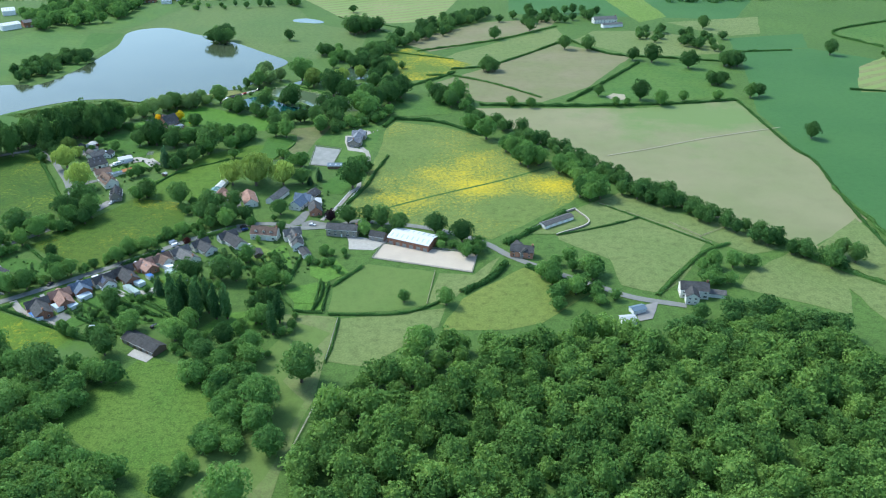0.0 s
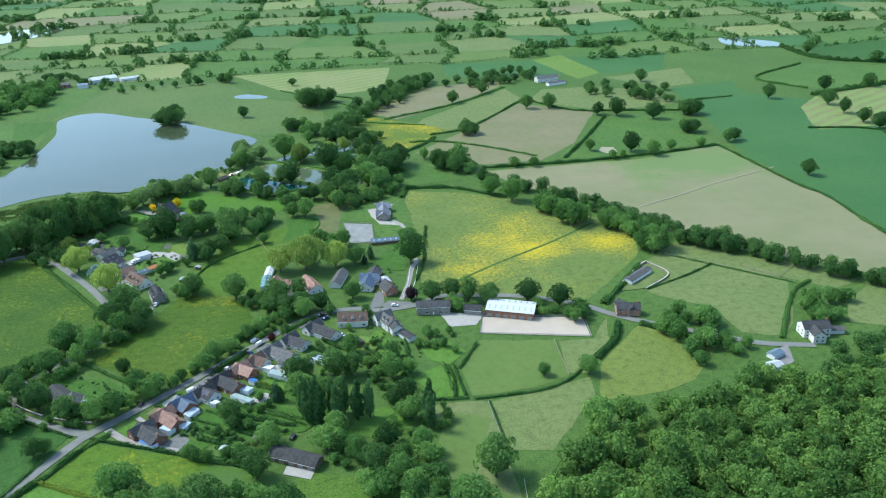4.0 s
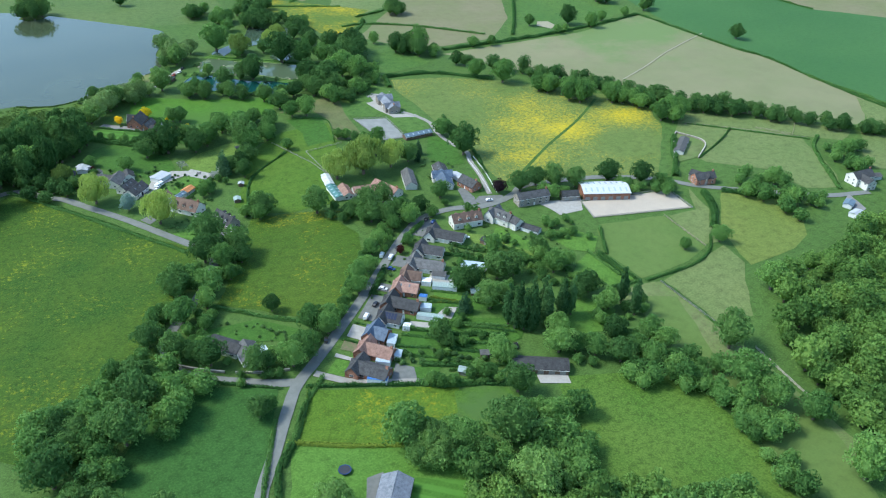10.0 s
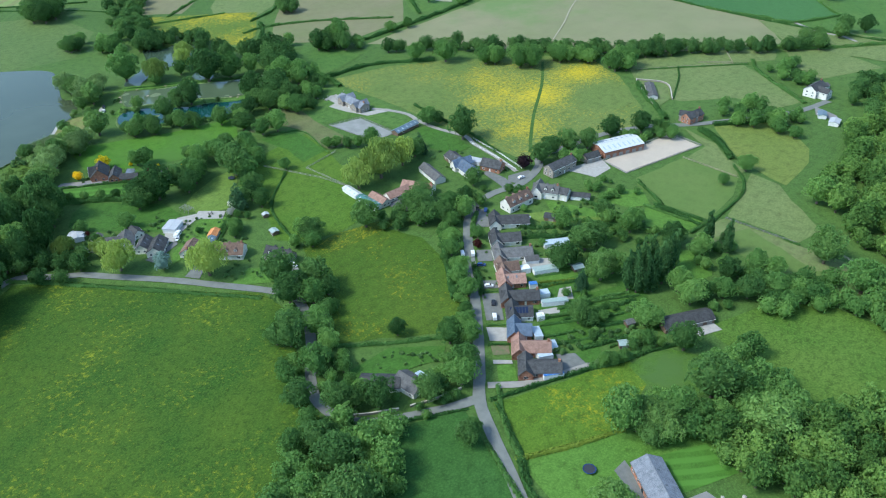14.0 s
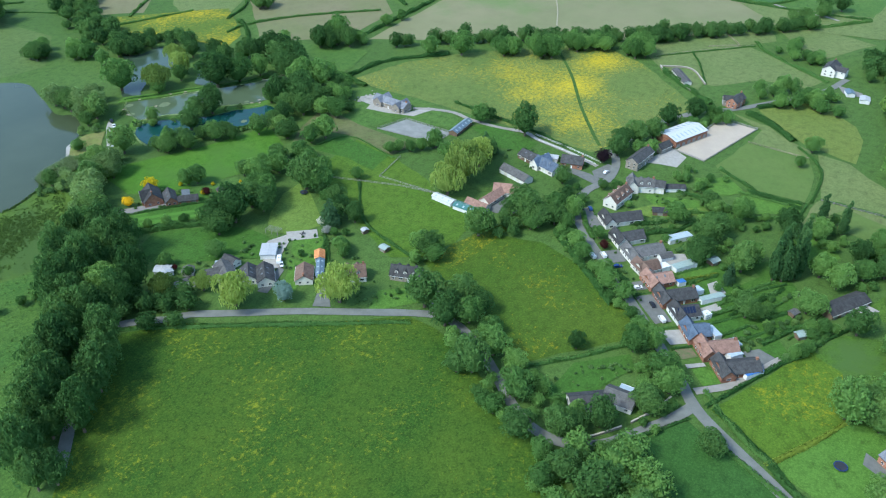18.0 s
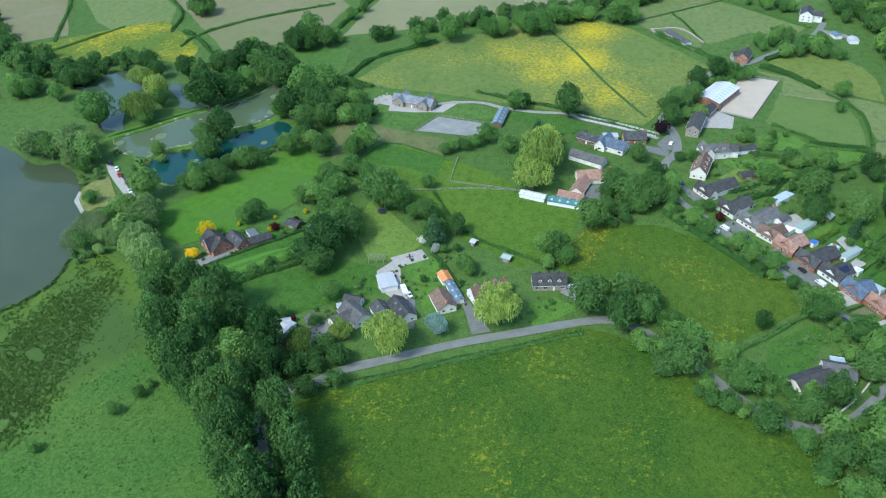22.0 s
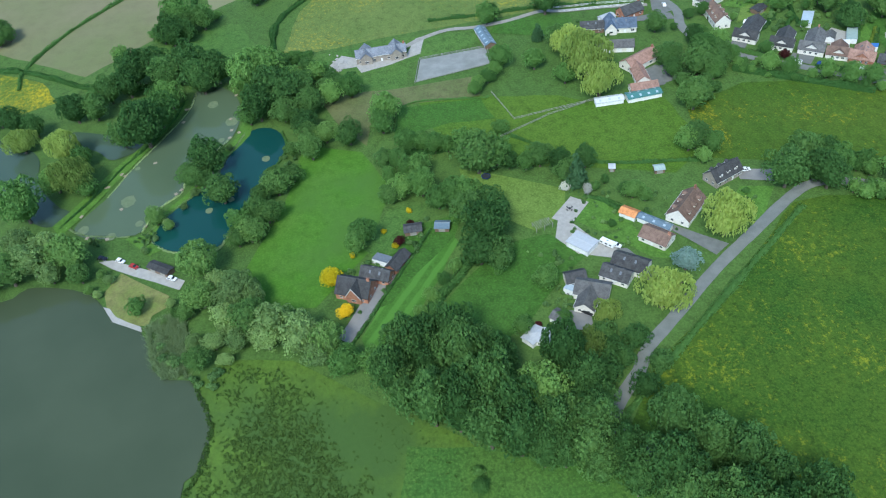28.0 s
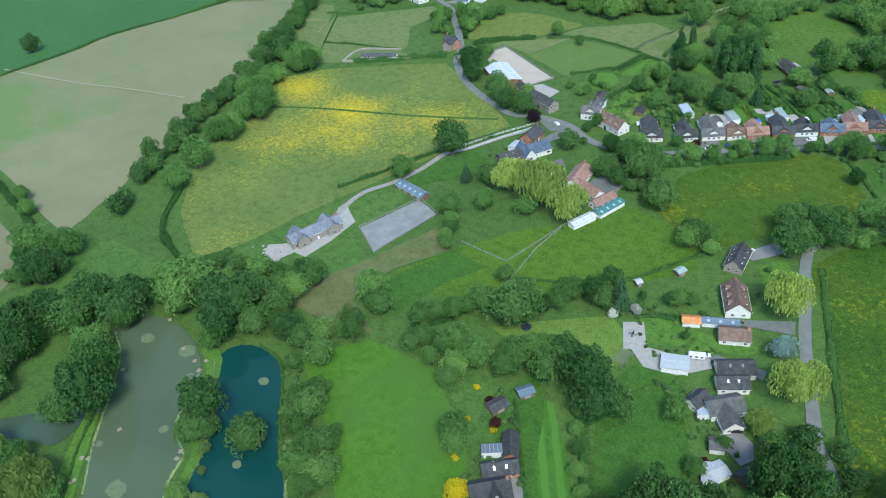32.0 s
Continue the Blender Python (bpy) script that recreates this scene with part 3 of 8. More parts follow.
SHAPE = {"wil": "willow", "pop": "tall", "con": "cone", "shrub": "bush"}
COUNT = {"broad": 2150, "willow": 2000, "tall": 1500, "cone": 900, "bush": 360}
SIZE = {"broad": 0.049, "willow": 0.035, "tall": 0.11, "cone": 0.085, "bush": 0.135}
CROWNS = {}
for shape, seeds in (("broad", (11, 12, 13, 14, 15)), ("willow", (21, 22)), ("tall", (31, 32)), ("cone", (41,)), ("bush", (51, 52, 53))):
    CROWNS[shape] = [crown(s, COUNT[shape], SIZE[shape], shape) for s in seeds]
WOODLAND = [crown(s, 560, 0.084, "broad") for s in (71, 72, 73, 74)]
THIN = {shape: [crown(s, COUNT[shape] * 36 // 100, SIZE[shape] * 1.55, shape) for s in (61, 62, 63, 64)] for shape in ("broad", "bush")}
TREE_WORDS = {
    "oak": ("oak_tree", "broad dark green oak tree in full leaf"), "wood": ("tree", "green woodland tree in full leaf"),
    "mix": ("tree", "mid green field tree with a rounded crown"), "lime": ("lime_tree", "light green spreading tree in full leaf"),
    "wil": ("willow_tree", "yellowish green weeping willow with hanging branches"), "pop": ("poplar_tree", "tall narrow dark green poplar"),
    "con": ("conifer_tree", "dark green conifer in a garden"), "shrub": ("shrub", "low rounded green garden shrub"),
    "gold": ("golden_tree", "small golden yellow garden tree"), "red": ("copper_shrub", "small dark red leaved garden shrub"),
    "purple": ("copper_beech", "dark purple leaved tree beside the lane"), "silver": ("cedar_tree", "silvery blue green tree in a garden"),
    "sallow": ("sallow_tree", "pale grey green willow scrub near the water"),
    "birch": ("birch_tree", "thin pale stemmed tree with sparse leaves"), "blossom": ("blossom_tree", "small tree covered in white blossom"),
}
MODELS = {}
TREES = []


def tree(kind, x, y, r):
    """A single tree: trunk with limbs, and crown."""
    TREES.append((x, y, r))
    shape = SHAPE.get(kind, "broad")
    which = len(TREES) % len(CROWNS[shape])
    key = (kind, which)
    m = Matrix.LocRotScale((x, y, 0), Euler((0, 0, (len(TREES) * 2.399) % math.tau)), (r * (1 + 0.15 * math.sin(x + y)), r * (1 - 0.15 * math.sin(x + y)), r * (1.5 if kind == "pop" else 1.0 + 0.22 * ((len(TREES) * 0.618) % 1))))
    if key in MODELS:
        made = copy_thing(MODELS[key], Matrix())
        made.matrix_basis = m
        return made
    name, label = TREE_WORDS[kind]
    ob = thing(name, label, "shrub" if kind in ("shrub", "red") else "tree", 0, 0, group=name.replace("_", " ") + "s of the place")
    top = {"willow": 0.9, "tall": 2.6, "cone": 1.2, "bush": 0.4}.get(shape, 0.85)
    part("trunk", trunk(top, 0.07 if shape != "tall" else 0.14, which, 5 if shape != "cone" else 2), PALEBARK if kind == "birch" else BARK, ob)
    v, f = CROWNS[shape][which]
    leafy = new("crown", fast_mesh("crown", v, f, LEAF[kind]))
    leafy.parent = ob
    ob.matrix_basis = m
    MODELS[key] = ob
    return ob


def inside(x, y, poly):
    hit, n = False, len(poly)
    for i in range(n):
        (x0, y0), (x1, y1) = poly[i], poly[(i + 1) % n]
        if (y0 > y) != (y1 > y) and x < (x1 - x0) * (y - y0) / (y1 - y0) + x0:
            hit = not hit
    return hit


HOUSES, WATERS = [], []


def is_free(x, y, r):
    return (all((x - a) ** 2 + (y - b) ** 2 > (w + r * 0.35) ** 2 for a, b, w in ROADS)
            and all((x - a) ** 2 + (y - b) ** 2 > (w + r * 0.7) ** 2 for a, b, w in HOUSES)
            and not any(inside(x, y, w) for w in WATERS)
            and not any(inside(x, y, w) for w in OPEN_GRASS)
            and all((x - a) ** 2 + (y - b) ** 2 > (0.75 * (w + r)) ** 2 for a, b, w in TREES[:420]))


def belt(kind, count, low, high, area, name="tree_belt", label="dense belt of green trees in full leaf", tall=1.0, tight=0.8):
    """Trees that grow together over an area, as one mass of foliage with trunks."""
    rng = np.random.default_rng(count + int(abs(area[0][0])))
    xs, ys = [p[0] for p in area], [p[1] for p in area]
    made, tries = [], 0
    while len(made) < count and tries < count * 40:
        tries += 1
        x, y, r = rng.uniform(min(xs), max(xs)), rng.uniform(min(ys), max(ys)), rng.uniform(low, high)
        if not inside(x, y, area):
            continue
        if made:
            q = np.array(made)
            if ((q[:, 0] - x) ** 2 + (q[:, 1] - y) ** 2 < (tight * np.minimum(q[:, 2], r) + 0.25 * np.maximum(q[:, 2], r)) ** 2).any():
                continue
        if is_free(x, y, r):
            made.append((x, y, r))
    shape = "bush" if kind == "shrub" else "broad"
    pool = WOODLAND if kind == "wood" else CROWNS[shape] if tall > 1.2 else THIN[shape]
    vs, fs, ts, n = [], [], [], 0
    tv, tf, tn = [], [], 0
    for x, y, r in made:
        v, f = pool[rng.integers(len(pool))]
        a, c = rng.uniform(0, math.tau), rng.uniform(0.85, 1.25) * tall
        w = np.stack([v[:, 0] * math.cos(a) - v[:, 1] * math.sin(a), v[:, 0] * math.sin(a) + v[:, 1] * math.cos(a), v[:, 2] * c], 1) * r + np.array([x, y, 0])
        vs.append(w)
        fs.append(f + n)
        n += len(w)
        ts.append(np.full(len(w), rng.uniform(0, 1)))
        q = np.arange(6) * math.tau / 6
        ring = np.stack([np.cos(q), np.sin(q)], 1)
        low_r = np.hstack([ring * 0.09 * r + [x, y], np.zeros((6, 1))])
        high_r = np.hstack([ring * 0.05 * r + [x, y], np.full((6, 1), r)])
        tv += [low_r, high_r]
        tf += [(tn + i, tn + (i + 1) % 6, tn + 6 + (i + 1) % 6, tn + 6 + i) for i in range(6)]
        tn += 12
    if not made:
        return None
    ob = tagged(new(name, fast_mesh(name, np.vstack(vs), np.vstack(fs), LEAF[kind], np.concatenate(ts))), label, "trees", kind="stuff")
    trunks = new("trunks", fast_mesh("trunks", np.vstack(tv), np.array(tf), BARK))
    trunks.parent = ob
    return ob


def clump(kind, x, y, r):
    """Several trees grown into one another."""
    rng = random.Random(int(abs(x * 3 + y)))
    n = 4 if r < 10 else 6
    first = rng.uniform(0, math.tau)
    for i in range(n):
        a = first + i * math.tau / (n - 1)
        d = r * 0.55 if i else 0.0
        tree(kind, x + math.cos(a) * d, y + math.sin(a) * d, r * rng.uniform(0.46, 0.6))


def tussocks(name, kind, count, low, high, area, label, fade=0.0):
    """Small tufts of rough growth scattered over an area, thinning out within fade metres of its edge."""
    rng = np.random.default_rng(count)
    xs, ys = [p[0] for p in area], [p[1] for p in area]
    at, out, size = [], [], []
    made = 0
    while made < count:
        x, y = rng.uniform(min(xs), max(xs)), rng.uniform(min(ys), max(ys))
        rim = min((intersect_point_line((x, y, 0), (*a, 0), (*b, 0))[0].xy - Vector((x, y))).length for a, b in zip(area, area[1:] + area[:1])) if fade else 9.0
        thin = rng.random() * max(fade, 0.01) < rim + 5 * noise.noise((x * 0.13, y * 0.13, 8))
        if inside(x, y, area) and thin and noise.noise((x * 0.07, y * 0.07, 3)) > -0.42:
            made += 1
            r = rng.uniform(low, high)
            d = rng.normal(0, 1, (9, 3))
            d[:, 2] = np.abs(d[:, 2])
            d /= np.linalg.norm(d, axis=1)[:, None]
            at.append(np.array([x, y, 0.2]) + d * r * np.array([1, 1, 0.8]))
            out.append(d)
            size.append(np.full(9, r * 0.55))
    v, f = leaves_at(rng, np.vstack(at), np.vstack(out), 1.0)
    s = np.repeat(np.concatenate(size), 3)[:, None]
    mid = np.repeat(np.vstack(at), 3, axis=0)
    v = mid + (v - mid) * s
    return tagged(new(name, fast_mesh(name, v, f, LEAF[kind])), label, "undergrowth", kind="stuff")


def reedbed(name, kind, count, height, area, label):
    """Upright reed blades, each a narrow leaning triangle."""
    rng = np.random.default_rng(count)
    xs, ys = [p[0] for p in area], [p[1] for p in area]
    p = np.column_stack([rng.uniform(min(xs), max(xs), count * 3), rng.uniform(min(ys), max(ys), count * 3)])
    p = np.array([q for q in p if inside(q[0], q[1], area) and noise.noise((q[0] * 0.25, q[1] * 0.25, 5)) > -0.3][:count])
    turn = rng.uniform(0, 2 * math.pi, len(p))
    side = np.column_stack([np.cos(turn), np.sin(turn), np.zeros(len(p))]) * rng.uniform(0.1, 0.24, (len(p), 1))
    foot = np.column_stack([p, np.full(len(p), 0.15)])
    lean = np.column_stack([rng.normal(0, 1.1, (len(p), 2)), height * rng.uniform(0.5, 1.1, len(p))])
    v = np.stack([foot - side, foot + side, foot + lean], axis=1).reshape(-1, 3)
    f = np.arange(len(v)).reshape(-1, 3)
    return tagged(new(name, fast_mesh(name, v, f, LEAF[kind])), label, "reeds", kind="stuff")


def hedge(line, height, width, kind="hedge", label="leafy green field hedge with an uneven top"):
    """A hedge along a line: leaf clumps over a dense core."""
    p = smooth_line(line, 2.0)
    rng = np.random.default_rng(int(abs(p[0].x * 7 + p[0].y)))
    at, out, core_v, core_f = [], [], [], []
    per = int(max(14, 15 * (height + width)))
    size = 0.24 + 0.045 * height
    for i, q in enumerate(p):
        d = (p[min(i + 1, len(p) - 1)] - p[max(i - 1, 0)]).normalized()
        side = np.array([-d.y, d.x, 0])
        h = height * (0.85 + 0.75 * noise.noise((q.x * 0.11, q.y * 0.11, 0)) + rng.uniform(-0.1, 0.1))
        w = width / 2 * (0.9 + 0.7 * noise.noise((q.x * 0.09, q.y * 0.09, 5)))
        a = rng.uniform(0, math.pi, per)
        o = side[None] * np.cos(a)[:, None] + np.array([[0, 0, 1.0]]) * np.sin(a)[:, None]
        base = np.array([q.x, q.y, 0])
        along = np.array([d.x, d.y, 0])[None] * rng.uniform(-1.1, 1.1, per)[:, None]
        up = np.clip(np.sin(a) * 1.5, 0, 1) * h * rng.uniform(0.25, 1.0, per) ** 0.4
        at.append(base + along + side[None] * (np.cos(a) * w)[:, None] + np.array([[0, 0, 1.0]]) * up[:, None])
        out.append(o)
        k = len(core_v)
        core_v += [base - side * w * 0.7, base - side * w * 0.35 + [0, 0, h * 0.62], base + side * w * 0.35 + [0, 0, h * 0.62], base + side * w * 0.7]
        if i:
            core_f += [q for j in range(3) for q in ((k - 4 + j, k - 3 + j, k + 1 + j), (k - 4 + j, k + 1 + j, k + j))]
    v, f = leaves_at(rng, np.vstack(at), np.vstack(out), size)
    ob = new("hedge", fast_mesh("hedge", np.vstack([v, np.array(core_v)]), np.vstack([f, np.array(core_f) + len(v)]), LEAF[kind]))
    return tagged(ob, label, "hedge", "field hedges")


# ---- buildings ----
def window_mesh(w, h):
    frame_bm = boxed((-w / 2, -0.05, 0, w / 2, 0.03, 0.07), (-w / 2, -0.05, h - 0.07, w / 2, 0.03, h), (-w / 2, -0.05, 0.07, -w / 2 + 0.07, 0.03, h - 0.07),
                     (w / 2 - 0.07, -0.05, 0.07, w / 2, 0.03, h - 0.07), (-0.03, -0.04, 0.07, 0.03, 0.02, h - 0.07))
    pane_bm = boxed((-w / 2 + 0.05, -0.02, 0.05, w / 2 - 0.05, 0.01, h - 0.05))
    made = []
    for n, bm, mat in (("window", frame_bm, WHITE), ("pane", pane_bm, GLASS)):
        me = bpy.data.meshes.new(n)
        bm.to_mesh(me)
        bm.free()
        me.materials.append(mat)
        made.append(me)
    return made


WINDOWS = {k: window_mesh(*k) for k in ((1.2, 1.1), (1.8, 1.2), (0.9, 1.0))}


def window(parent, x, y, z, turn, kind=(1.2, 1.1)):
    frame_me, pane_me = WINDOWS[kind]
    w = share("window", frame_me, parent, pose(x, y, z, 0, 0, turn))
    share("pane", pane_me, w, Matrix())
    return w


def slope(W, eave, ridge, L, side, over=0.35, thick=0.16):
    """One roof slope as a slab with eaves and verge overhang."""
    run = W / 2
    k = (ridge - eave) / run
    lo = (-(run + over) * side, eave - over * k)
    bm = bmesh.new()
    prism(bm, [lo, (0, ridge), (0, ridge + thick), (lo[0], lo[1] + thick)], -L / 2 - over, L / 2 + over)
    return bm


def house(kind, label, x, y, turn, L, W, eave, ridge, wall, roof, extra="", storeys=None):
    """A pitched-roofed building with its ridge along local x."""
    HOUSES.append((x, y, max(L, W) / 2))
    ob = thing(kind, label, {"riding_barn": "barn", "industrial_barn": "barn", "long_shed": "shed", "hut": "shed", "stable_block": "stable", "farm_shed": "shed", "outbuilding": "shed"}.get(kind, "house" if kind not in ("barn", "garage", "shed") else kind), x, y, 0, turn)
    bm = bmesh.new()
    prism(bm, [(-W / 2, 0), (W / 2, 0), (W / 2, eave), (0, ridge), (-W / 2, eave)], -L / 2, L / 2)
    part("wall", bm, WALL[wall], ob)
    for side in (-1, 1):
        s = part("roof_slope", slope(W, eave, ridge, L, side), ROOF[roof], ob)
        if kind not in ("shed", "hut", "garage", "long_shed"):
            g = (W / 2 + 0.38) * side
            part("gutter", boxed((-L / 2 - 0.3, min(g, g + 0.1 * side), eave - 0.35, L / 2 + 0.3, max(g, g + 0.1 * side), eave - 0.24)), DARK if wall == "brick" else WHITE, ob)
    bm = bmesh.new()
    prism(bm, [(-0.16, ridge + 0.1), (0, ridge + 0.26), (0.16, ridge + 0.1)], -L / 2 - 0.35, L / 2 + 0.35)
    part("ridge_tiles", bm, ROOF[roof], ob)
    if roof in ("metal", "teal", "mint", "metalblue") and L > 9:
        n = int(L / 3.4)
        for i in range(n):
            u = -L / 2 + (i + 0.5) * L / n
            for side in (-1, 1):
                k = (ridge - eave) / (W / 2)
                a, b2 = W * 0.16, W * 0.40
                bm = bmesh.new()
                prism(bm, [(-a * side, ridge - a * k + 0.19), (-b2 * side, ridge - b2 * k + 0.19), (-b2 * side, ridge - b2 * k + 0.165), (-a * side, ridge - a * k + 0.165)], u - 0.5, u + 0.5)
                part("roof_light", bm, PALEGLASS, ob)
    if kind in ("shed", "hut", "garage", "long_shed", "barn", "riding_barn", "industrial_barn", "stable_block", "outbuilding", "farm_shed"):
        n = max(1, int(L / 4.5))
        for i in range(n):
            u = -L / 2 + (i + 0.5) * L / n
            wide = min(2.6, L / n * 0.6)
            part("door", boxed((u - wide / 2, -W / 2 - 0.05, 0, u + wide / 2, -W / 2 + 0.04, min(2.3, eave - 0.15))), WHITE if wall in ("render", "cream") else GREYWOOD, ob)
        if L > 6:
            window(ob, L / 4, W / 2, 1.0, 180, (0.9, 1.0))
    else:
        levels = [0.95] + ([3.2] if eave > 4.2 else [])
        n = max(2, int(L / 3.6))
        for z in levels:
            for i in range(n):
                u = -L / 2 + (i + 0.5) * L / n
                if z < 2 and i == n // 2:
                    part("door", boxed((u - 0.45, -W / 2 - 0.05, 0, u + 0.45, -W / 2 + 0.04, 2.0)), WHITE, ob)
                    part("door", boxed((u - 0.8, W / 2 - 0.04, 0, u + 0.8, W / 2 + 0.05, 2.05)), GLASS, ob)
                else:
                    window(ob, u, -W / 2, z, 0, (1.8, 1.2) if z < 2 and i % 2 else (1.2, 1.1))
                    window(ob, u, W / 2, z, 180)
            for s in (-1, 1):
                window(ob, s * L / 2, -W * 0.22, z, 90 * s)
                window(ob, s * L / 2, W * 0.22, z, 90 * s)
    k = (ridge - eave) / (W / 2)
    for u in ([1.2] if "aframe" in extra else [-L / 2 + 2.4] if "front" in extra else [-L * 0.3, L * 0.3] if "wings" in extra else []):
        half, wide = W / 2 + (0.9 if "aframe" in extra else 1.6), 6.0
        back = 0.3 if "aframe" in extra else half
        bm = bmesh.new()
        prism(bm, [(u - wide / 2, 0), (u + wide / 2, 0), (u + wide / 2, eave), (u, ridge + 0.25), (u - wide / 2, eave)], -half, back, "y")
        wing = part("front_wing", bm, WALL[wall], ob)
        kk = (ridge + 0.25 - eave) / (wide / 2)
        for s in (-1, 1):
            bm = bmesh.new()
            lo = (u + s * (wide / 2 + 0.3), eave - 0.3 * kk)
            prism(bm, [lo, (u, ridge + 0.25), (u, ridge + 0.42), (lo[0], lo[1] + 0.17)], -half - 0.3, back + 0.3, "y")
            part("wing_roof", bm, ROOF[roof], wing)
            if "barge" in extra:
                for e in ((-1,) if "aframe" in extra else (-1, 1)):
                    bm = bmesh.new()
                    y0 = e * (half + 0.32)
                    prism(bm, [(lo[0], lo[1] - 0.12), (u, ridge + 0.1), (u, ridge + 0.48), (lo[0], lo[1] + 0.26)], min(y0, y0 + 0.06 * e), max(y0, y0 + 0.06 * e), "y")
                    part("barge_board", bm, WHITE, wing)
            if s < 0 or "aframe" not in extra:
                window(wing, u, s * half, 0.95, 180 if s > 0 else 0, (1.8, 1.2))
        for dy in (() if "aframe" in extra else (-W * 0.3, 0.0, W * 0.3)):
            window(wing, u - wide / 2, dy, 0.95, -90)
    if "chimney" in extra:
        u = L / 2 - 0.8
        bm = boxed((u - 0.5, -0.35, ridge - 1.0, u + 0.5, 0.35, ridge + 1.0), (u - 0.58, -0.43, ridge + 1.0, u + 0.58, 0.43, ridge + 1.14))
        stack = part("chimney", bm, BRICK_STACK, ob)
        for du in (-0.25, 0.25):
            bm = bmesh.new()
            bmesh.ops.create_cone(bm, segments=8, radius1=0.13, radius2=0.1, depth=0.4, cap_ends=True, matrix=Matrix.Translation((u + du, 0, ridge + 1.33)))
            part("chimney_pot", bm, ROOF["terracotta"], stack)
    if "skylight" in extra or "solar" in extra:
        big = "solar" in extra
        for i in range(2 if not big else 6):
            for side in ((-1, 1) if not big else (1,)):
                u = -L / 2 + (i + 1) * L / (3 if not big else 8)
                a, b2 = (0.9, 1.9) if not big else (0.5, 2.9)
                bm = bmesh.new()
                prism(bm, [(-a * side, ridge - a * k + 0.24), (-b2 * side, ridge - b2 * k + 0.24), (-b2 * side, ridge - b2 * k + 0.14), (-a * side, ridge - a * k + 0.14)], u - 0.4, u + (0.4 if not big else 0.75))
                part("solar_panel" if big else "skylight", bm, SOLAR if big else SKYGLASS, ob)
    if "dormer" in extra:
        for i in range(3):
            u = -L / 2 + (i + 0.75) * L / 3.5
            for side in (-1, 1):
                y0 = -side * W * 0.38
                zt = ridge - W * 0.38 * k
                bm = bmesh.new()
                prism(bm, [(u - 0.8, zt - 0.1), (u + 0.8, zt - 0.1), (u + 0.8, zt + 1.1), (u, zt + 1.75), (u - 0.8, zt + 1.1)], min(y0, y0 * 0.15), max(y0, y0 * 0.15), "y")
                d = part("dormer", bm, WALL["cream"], ob)
                for s in (-1, 1):
                    bm = bmesh.new()
                    prism(bm, [(u, zt + 1.8), (u, zt + 1.92), (u + s * 1.0, zt + 1.12), (u + s * 1.0, zt + 1.0)], min(y0 * 1.06, y0 * 0.12), max(y0 * 1.06, y0 * 0.12), "y")
                    part("dormer_roof", bm, ROOF[roof], d)
                window(d, u, y0 + (-0.03 if y0 < 0 else 0.03), zt + 0.1, 0 if y0 < 0 else 180, (0.9, 1.0))
    if "conservatory" in extra:
        bm = bmesh.new()
        prism(bm, [(W / 2, 0), (W / 2 + 3.4, 0), (W / 2 + 3.4, 2.2), (W / 2, 2.9)], -L * 0.2, L * 0.25)
        c = part("conservatory", bm, PALEGLASS, ob)
        bars = []
        for i in range(7):
            u = -L * 0.2 + i * L * 0.45 / 6
            bars.append((u - 0.05, W / 2 + 3.36, 0, u + 0.05, W / 2 + 3.46, 2.25))
        part("glazing_bars", boxed(*bars, (-L * 0.2, W / 2 + 3.36, 2.15, L * 0.25, W / 2 + 3.46, 2.3)), WHITE, c)
    return ob


# ---- ground, fields and water ----


def pond(name, mat, corners, z):
    WATERS.append(corners)
    ring = smooth_line([corners[-1], *corners, corners[0], corners[1]], 3.0)
    near = [min(range(len(ring)), key=lambda i: (ring[i] - Vector(c)).length) for c in corners]
    shore = [tuple(p) for p in ring[near[0]:]]
    last = min(range(len(shore) // 2, len(shore)), key=lambda i: (Vector(shore[i]) - Vector(corners[0])).length)
    shore = shore[:last]
    ob = sheet(name, GROUND[mat], shore, z, {"lake": "broad grey lake with reedy shores", "teal": "still teal fishing pond", "murky": "murky grey green fishing pond"}.get(mat, "dark still pond among trees"), "lake" if name == "lake" else "pond", wobble=0.0)
    return ob


# the ground reaches the horizon; beyond the near fields it is a patchwork
bm = bmesh.new()
bmesh.ops.create_circle(bm, cap_ends=True, segments=64, radius=4800)
tagged(part("ground", bm, GROUND["base"], None), "green farmland reaching to the horizon", "ground", kind="structure")
rng = random.Random(7)
FAR = ("green2", "pale", "bright", "hay", "green", "green2", "tired", "green", "tan", "bright")
knots = {}
for i in range(-12, 17):
    for j in range(0, 12):
        knots[i, j] = (i * 125 + rng.uniform(-34, 34) + j * 14, 1225 + j * (95 + j * 5) + rng.uniform(-26, 26))
for i in range(-12, 16):
    for j in range(0, 11):
        quad = [knots[i, j], knots[i + 1, j], knots[i + 1, j + 1], knots[i, j + 1]]
        sheet("far_field", GROUND[rng.choice(FAR)], quad, 0.012, "distant farm field in a patchwork of hedges", "field", wobble=3)

